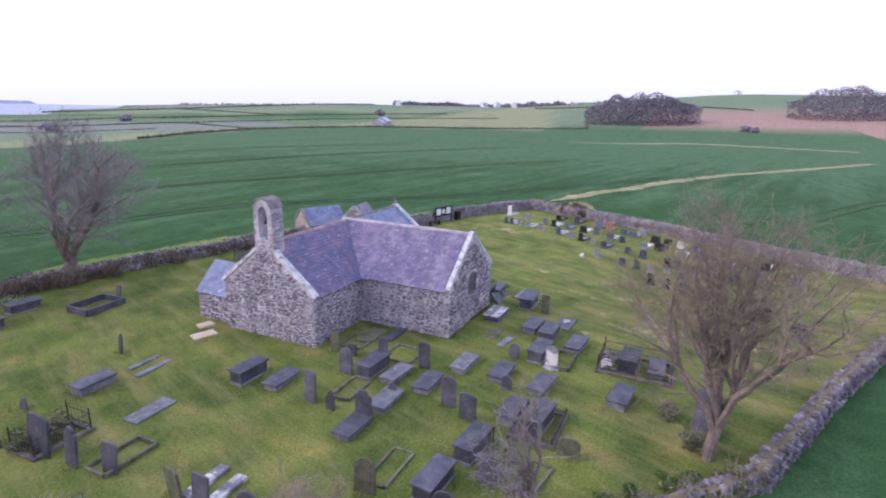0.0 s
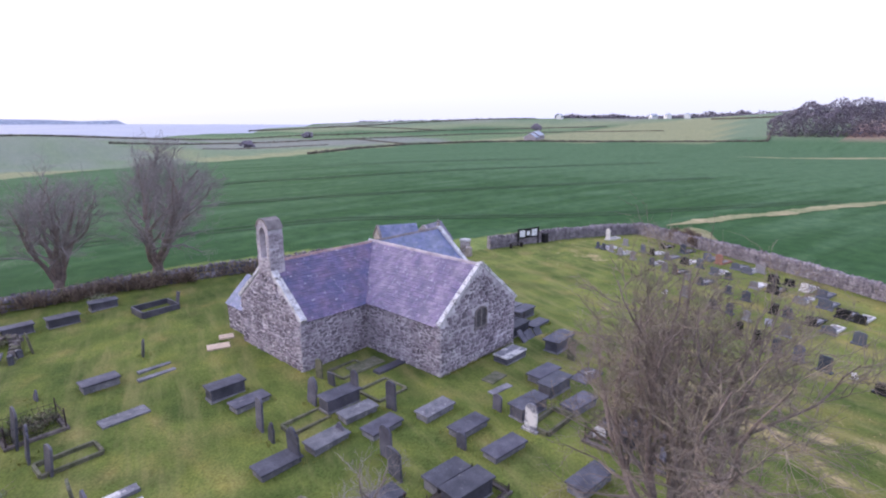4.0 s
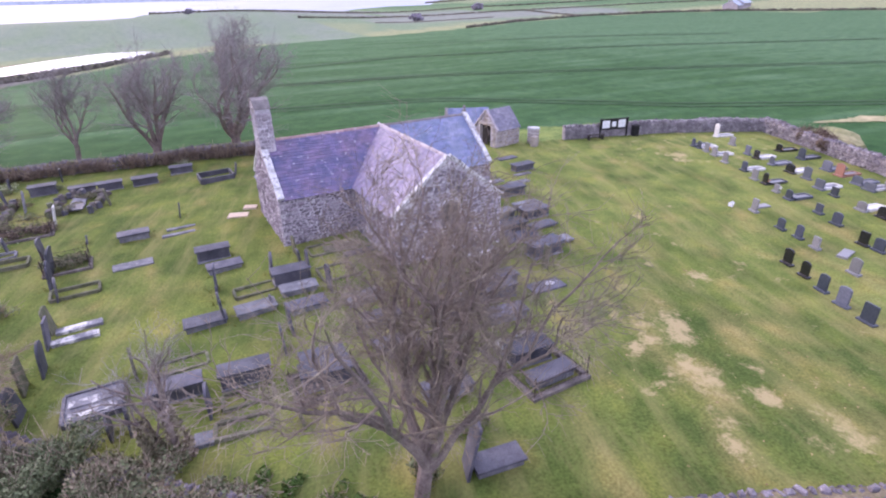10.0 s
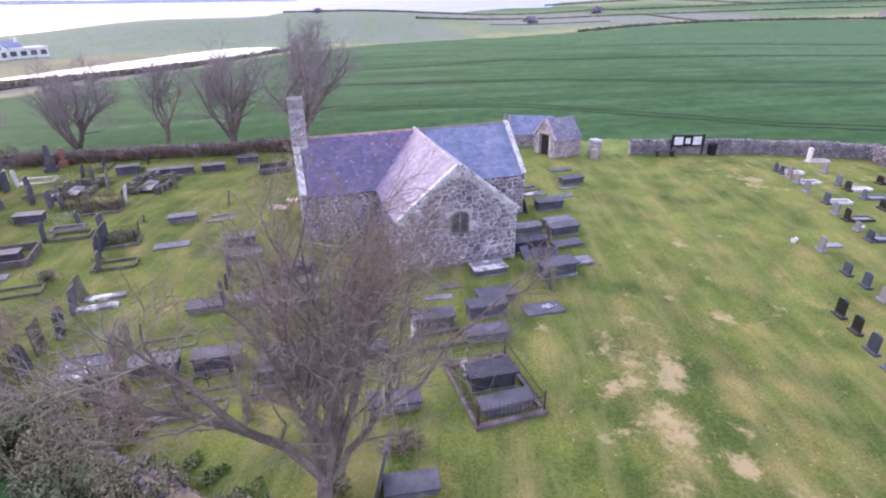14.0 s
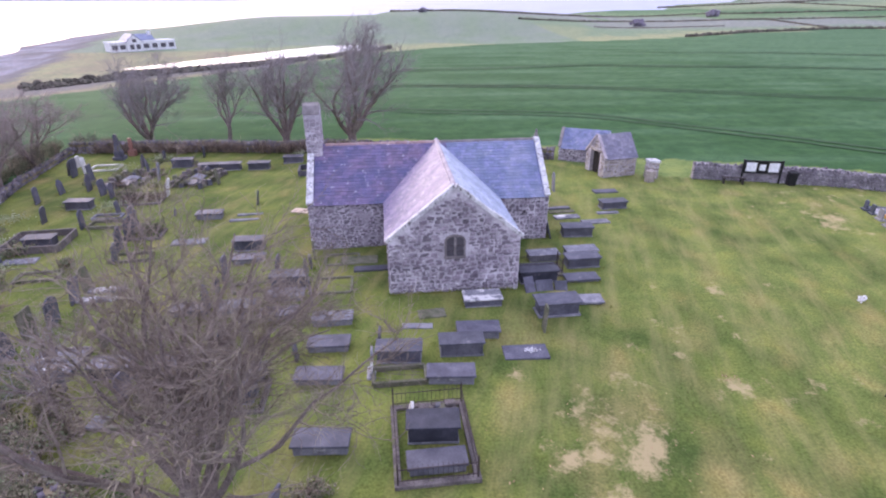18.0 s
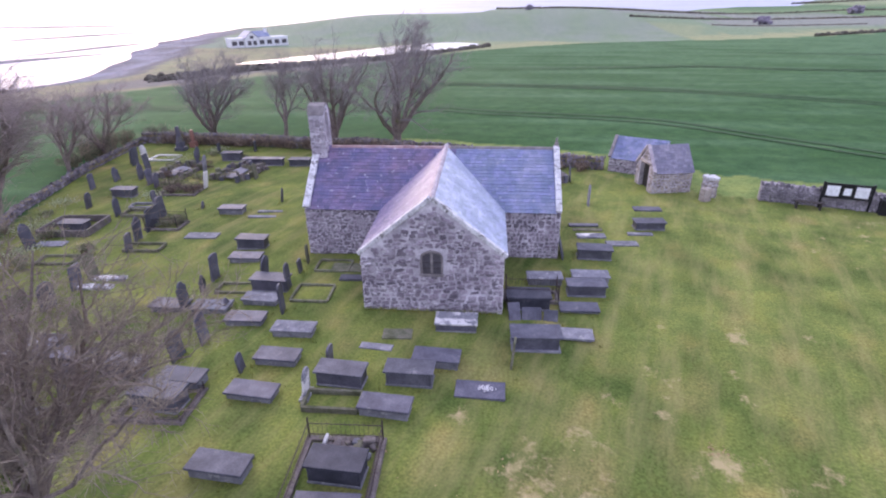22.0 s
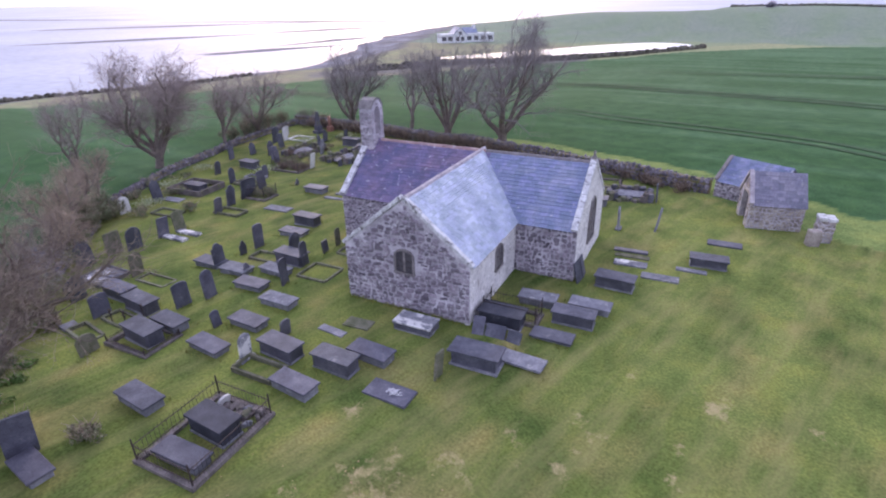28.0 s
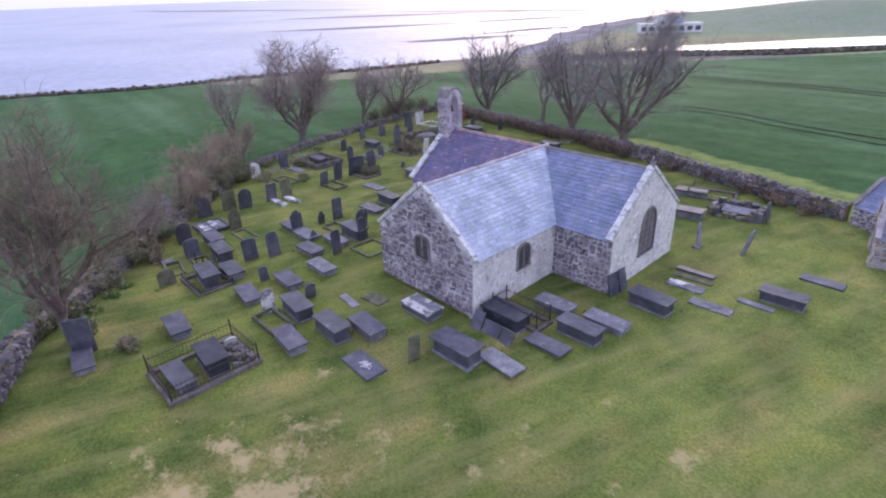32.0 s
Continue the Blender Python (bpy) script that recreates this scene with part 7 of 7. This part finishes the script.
for x, y in feet:
    z = ground_z(x, y)
    for _ in range(4):
        a = r.uniform(0, 6.28)
        h, w = r.uniform(0.07, 0.2), 0.012
        bx, by = x + r.gauss(0, 0.05), y + r.gauss(0, 0.05)
        start = len(tuf_v)
        tuf_v += [(bx - w * math.cos(a), by - w * math.sin(a), z - 0.02), (bx + w * math.cos(a), by + w * math.sin(a), z - 0.02), (bx + r.gauss(0, 0.05), by + r.gauss(0, 0.05), z + h)]
        tuf_f.append((start, start + 1, start + 2))
tagged(raw("grass_tufts", tuf_v, tuf_f, M_TUFT), "uncut grass tufts at the feet of tombs", "grass", kind="stuff")

# ---------- far country ----------


def clumps(name, spots, material, label, seed, squash=0.8):
    """Far foliage: many uneven little clumps, one mesh."""
    r = random.Random(seed)
    v, f = [], []
    for x, y, z, s in spots:
        start = len(v)
        ring = 6
        for i, (zz, rr) in enumerate(((0.0, 0.75), (0.45, 1.0), (0.85, 0.7))):
            for k in range(ring):
                a = 2 * math.pi * (k + 0.5 * i) / ring
                q = rr * s * r.uniform(0.7, 1.25)
                v.append((x + q * math.cos(a), y + q * math.sin(a), z + zz * s * 2 * squash * r.uniform(0.85, 1.15)))
        v.append((x, y, z + 2 * s * squash * r.uniform(0.9, 1.2)))
        for i in range(2):
            for k in range(ring):
                f.append((start + i * ring + k, start + i * ring + (k + 1) % ring, start + (i + 1) * ring + (k + 1) % ring, start + (i + 1) * ring + k))
        f += [(start + 2 * ring + k, start + 2 * ring + (k + 1) % ring, start + 3 * ring) for k in range(ring)]
    return tagged(raw(name, v, f, material), label, "hedge", kind="stuff")


r = random.Random(900)


def hedge_line(points, step, size):
    spots = []
    for a, b in zip(points, points[1:]):
        n = max(1, int(math.hypot(b[0] - a[0], b[1] - a[1]) / step))
        for k in range(n):
            x, y = a[0] + (b[0] - a[0]) * k / n + r.gauss(0, step * 0.2), a[1] + (b[1] - a[1]) * k / n + r.gauss(0, step * 0.2)
            if r.random() < 0.96 and y < north_shore(x) - 25 and x > shore_x(y) + 2:
                spots.append((*site(x, y, -0.2), size * fall(x, y) * r.uniform(0.65, 1.3)))
    return spots


far_hedge = hedge_line([p for p in FIELD if p[0] > 99 and p[1] > 40], 0.5, 0.65)
for line, size in (([(60, 232), (120, 262), (188, 270), (282, 236), (350, 190), (390, 140)], 1.0), ([(-10, 285), (120, 305), (201, 330), (302, 285), (420, 200)], 1.1), ([(178, 193), (200, 268)], 0.9),
                   ([(-60, 400), (100, 420), (300, 440), (600, 390)], 1.4), ([(302, 285), (330, 430)], 1.1), ([(302, 53), (390, 70), (470, 84)], 1.2), ([(440, -40), (520, 60), (560, 160)], 1.5),
                   ([(87, 213), (150, 222)], 0.6)):
    far_hedge += hedge_line(line, size * 0.42, size * 0.5)
far_hedge += hedge_line([(shore_x(y) + 3.5 + math.sin(y * 0.2), y) for y in range(-300, 62, 6)], 0.32, 0.4)
far_hedge += hedge_line([(-58, 72), (-50, 84), (-43, 90), (-34, 95), (-25, 102), (-17, 110), (-8, 120.5), (1, 134)], 0.4, 0.55) + hedge_line([(-56, 70), (-42, 88), (-24, 101), (0, 131)], 0.5, 0.45)
clumps("far_hedge", far_hedge, M_HEDGE, "dark field hedges across the far country", 901)
woods = []
for k in range(24000):
    q, a = math.sqrt(r.random()), r.uniform(0, 2 * math.pi)
    cx, cy = (352, 29) if k < 14000 else (396, -92)
    x, y = cx + 22 * q * math.cos(a), cy + 36 * q * math.sin(a)
    woods.append((x, y, land_z(x, y) - 0.5 + (1 - r.random() ** 2) * (21 - 11 * q * q) * (0.85 + 0.3 * noise.noise((x * 0.1, y * 0.1, 4))), 0.5 * r.uniform(0.5, 1.4)))
for az0, az1, dist, n, high in ((24, 31, 840, 900, 11), (20, 24, 870, 420, 7), (13, 20, 900, 900, 13), (8, 13, 960, 420, 11), (-6, 2, 900, 300, 6), (33, 52, 1000, 300, 3)):
    for _ in range(n):
        a, d = math.radians(r.uniform(az0, az1)), dist + r.gauss(0, 25)
        x, y = d * math.cos(a), d * math.sin(a)
        woods.append((x, y, land_z(x, y) - 1 + r.random() * high * (0.4 + 0.6 * abs(noise.noise((a * 40, 0, 2)))), 2.2 * r.uniform(0.6, 1.3)))
wv, wf = [], []
for x, y, z, q in woods:
    for _ in range(2):
        a, lean_x, lean_y = r.uniform(0, 6.28), r.gauss(0, 1.0), r.gauss(0, 1.0)
        w, h = q * r.uniform(0.5, 1.0), q * r.uniform(0.5, 1.5)
        start = len(wv)
        wv += [(x - w * math.cos(a), y - w * math.sin(a), z), (x + w * math.cos(a), y + w * math.sin(a), z), (x + lean_x * q, y + lean_y * q, z + h)]
        wf.append((start, start + 1, start + 2))
tagged(raw("far_woodland", wv, wf, M_WOOD), "hazy purple-grey leafless woods on the far hills", "wood", kind="stuff")
odd = [(112, 226, 3.0), (360, 232, 3.2), (352, 226, 2.6), (20, 268, 3.0), (190, 300, 3.0), (430, 40, 2.4), (310, -30, 2.2), (306, -34, 2.0)]
clumps("far_trees", [(*(site(x, y, r.uniform(0, s)) + Vector((r.gauss(0, s * 0.5), r.gauss(0, s * 0.5), 0))), s * 0.35) for x, y, s in odd for _ in range(40)], M_WOOD,
       "single bare trees in the far hedges", 903)


def far_house(x, y, length, depth, height, label, turn, wings=0, material=M_WHITEWASH):
    """A far house: walls, pitched roof, windows and a chimney."""
    house = tagged(empty("house", (x, y, land_z(x, y)), turn), label, "house")
    blocks = [(-length / 2, length / 2, height)] + [(-length / 2 - 9 * (k + 1), -length / 2 - 9 * k, height * 0.62) for k in range(wings)]
    for i, (a, b, h) in enumerate(blocks):
        part("wall", prism(bmesh.new(), [(-depth / 2, -1), (depth / 2, -1), (depth / 2, h), (0, h + depth * 0.32), (-depth / 2, h)], "x", a, b), material, house)
        for s in (-1, 1):
            slope_slab("roof", [(a - 0.2, s * (depth / 2 + 0.3), h - 0.15), (b + 0.2, s * (depth / 2 + 0.3), h - 0.15), (b + 0.2, 0, h + depth * 0.32 + 0.05), (a - 0.2, 0, h + depth * 0.32 + 0.05)],
                       0.15, M_BLUE, house, "grey slate roof")
        n = int((b - a) / 3)
        for k in range(n):
            cx = a + (b - a) * (k + 0.5) / n
            part("window", box(bmesh.new(), cx - 0.6, cx + 0.6, -depth / 2 - 0.06, -depth / 2 - 0.01, h * 0.35, h * 0.8), M_GLASS, house, "dark window")
    part("chimney", box(bmesh.new(), length / 2 - 1.2, length / 2 - 0.4, -0.4, 0.4, height, height + depth * 0.32 + 1.1), material, house)
    return house


shore_house = tagged(empty("house"), "long white seaside house with a gable and dark windows", "house")
for name, a, b, d0, d1, h in (("low_wing", 0, 4.2, -2.5, 3, 2.3), ("long_wing", 8.6, 18.4, -2, 3.5, 2.3)):
    part("wall", box(bmesh.new(), a, b, d0, d1, -1, h), M_WHITEWASH, shore_house)
    part("parapet", box(bmesh.new(), a - 0.12, b + 0.12, d0 - 0.12, d1 + 0.12, h, h + 0.4), M_WHITEWASH, shore_house)
    n = int((b - a) / 2.1)
    for k in range(n):
        c = a + (b - a) * (k + 0.5) / n
        part("window", box(bmesh.new(), c - 0.75, c + 0.75, d0 - 0.06, d0 - 0.01, 0.7, 1.9), M_GLASS, shore_house, "wide dark window")
part("gable_wall", prism(bmesh.new(), [(4.2, -1), (8.6, -1), (8.6, 2.6), (6.4, 4.5), (4.2, 2.6)], "y", -3, 3.5), M_WHITEWASH, shore_house)
for sx in (-1, 1):
    slope_slab("roof", [(6.4 + sx * 2.5, -3.0, 2.42), (6.4 + sx * 2.5, 3.6, 2.42), (6.4, 3.6, 4.6), (6.4, -3.0, 4.6)], 0.12, M_DEEP, shore_house, "dark slate roof")
for x0, z0, z1 in ((5.0, 0.6, 1.9), (6.7, 0.6, 1.9), (5.85, 2.5, 3.4)):
    part("window", box(bmesh.new(), x0, x0 + 1.1, -3.06, -3.01, z0, z1), M_GLASS, shore_house, "dark window")
slope_slab("roof", [(8.7, 0.2, 2.75), (13.5, 0.2, 2.75), (13.5, 3.2, 4.3), (8.7, 3.2, 4.3)], 0.15, M_DEEP, shore_house, "dark slate roof")
part("back_wall", box(bmesh.new(), 8.7, 13.5, 3.2, 3.5, 2.7, 4.3), M_WHITEWASH, shore_house)
part("chimney", box(bmesh.new(), 12.4, 13.2, 2.2, 3.0, 2.7, 5.2), M_WHITEWASH, shore_house)
shore_house.matrix_world = Matrix.Translation(site(-72, 136)) @ pose(0, 0, 0, 0, 0, 40.5) @ Matrix.Scale(1.62, 4)
far_house(268, 172, 15, 7, 2.4, "grey stone farm building in the fields", 20, 1, M_PALE_RUBBLE)
for x, y, t in ((640, 210, 10), (690, 270, -20), (660, 240, 40), (560, 330, 15), (880, 420, 0), (1000, 470, 30), (760, -40, 20), (700, -260, 60), (960, 560, 10)):
    far_house(x, y, 10, 6, 3.6, "white farmhouse on the far hills", t)

# distant coast across the bay
ridge_v = []
for k in range(121):
    x = -5200 + 100 * k
    h = 16 + 26 * abs(noise.noise((x * 0.0007, 1.0, 0.0))) + 5 * noise.noise((x * 0.004, 2.0, 0.0))
    ridge_v += [(x, 5600, -30), (x, 5700, h), (x, 5950, -30)]
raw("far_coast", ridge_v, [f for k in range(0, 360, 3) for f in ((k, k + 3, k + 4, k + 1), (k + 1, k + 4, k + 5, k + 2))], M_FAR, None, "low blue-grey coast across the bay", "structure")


def ribbon(name, line, half, material, label):
    """A strip of ground along a smooth line, laid on the land."""
    v = []
    for i in range(len(line) - 1):
        for k in range(24):
            t = k / 24
            p0, p1, p2, p3 = (Vector(line[max(0, min(len(line) - 1, i + j))]) for j in (-1, 0, 1, 2))
            q = 0.5 * (2 * p1 + (p2 - p0) * t + (2 * p0 - 5 * p1 + 4 * p2 - p3) * t * t + (3 * p1 - p0 - 3 * p2 + p3) * t ** 3)
            side = Vector((p1.y - p2.y, p2.x - p1.x)).normalized()
            taper = min(1.0, (i + t) / 1.2 + 0.08)
            for s in (-1, 1):
                w = half * taper * (1 + 0.5 * noise.noise((q.x * 0.35, q.y * 0.35, s)) + 0.5 * noise.noise((q.x * 1.7, q.y * 1.7, s + 3)))
                p = q + side * s * w
                v.append(site(p.x, p.y, 0.06 * fall(p.x, p.y) ** 3))
    raw(name, v, [(k, k + 1, k + 3, k + 2) for k in range(0, len(v) - 2, 2)], material, None, label, "structure")


ribbon("farm_track", [(44, 7.2), (50, 5), (56.3, 2.8), (63, -0.5), (75, -5), (96, -15.5), (113, -27), (150, -52)], 1.25, M_TRACK, "dry tan track through the green corn")
ribbon("field_edge", [(198, 40), (204, 18), (222, -6), (216, -33), (205, -60)], 3.5, M_TRACK, "dry tan strip at the edge of the corn")
# tractor lines through the corn
for line, gap in (([(-36, 48), (-7.8, 47.6), (2, 45), (14.5, 42.2), (20.5, 40), (25, 36.6), (30.6, 31.4), (36.5, 26.3), (42, 21), (54, 13.5), (84, -4)], 1.9), ([(-40, 72), (-10.7, 68), (6, 65), (24, 62), (40, 56), (53, 49.5), (67, 43), (110, 22)], 1.9),
                  ([(-12, 83), (22, 86), (38, 88), (51, 84.5), (72, 80), (97, 72), (150, 50)], 1.9), ([(44, 112), (90, 108), (140, 84)], 1.9), ([(-72, 40), (-54, 46), (-36, 48)], 1.9),
                  ([(44, -20), (70, -34), (110, -62)], 1.9), ([(-60, -2), (-44, -8), (-30, -18)], 1.9)):
    for shift in (0.0, gap):
        ribbon("tractor_line", [(x - 0.3 * shift, y - 0.95 * shift) for x, y in line], 0.34, M_TRAM, "dark tractor line pressed into the green corn")
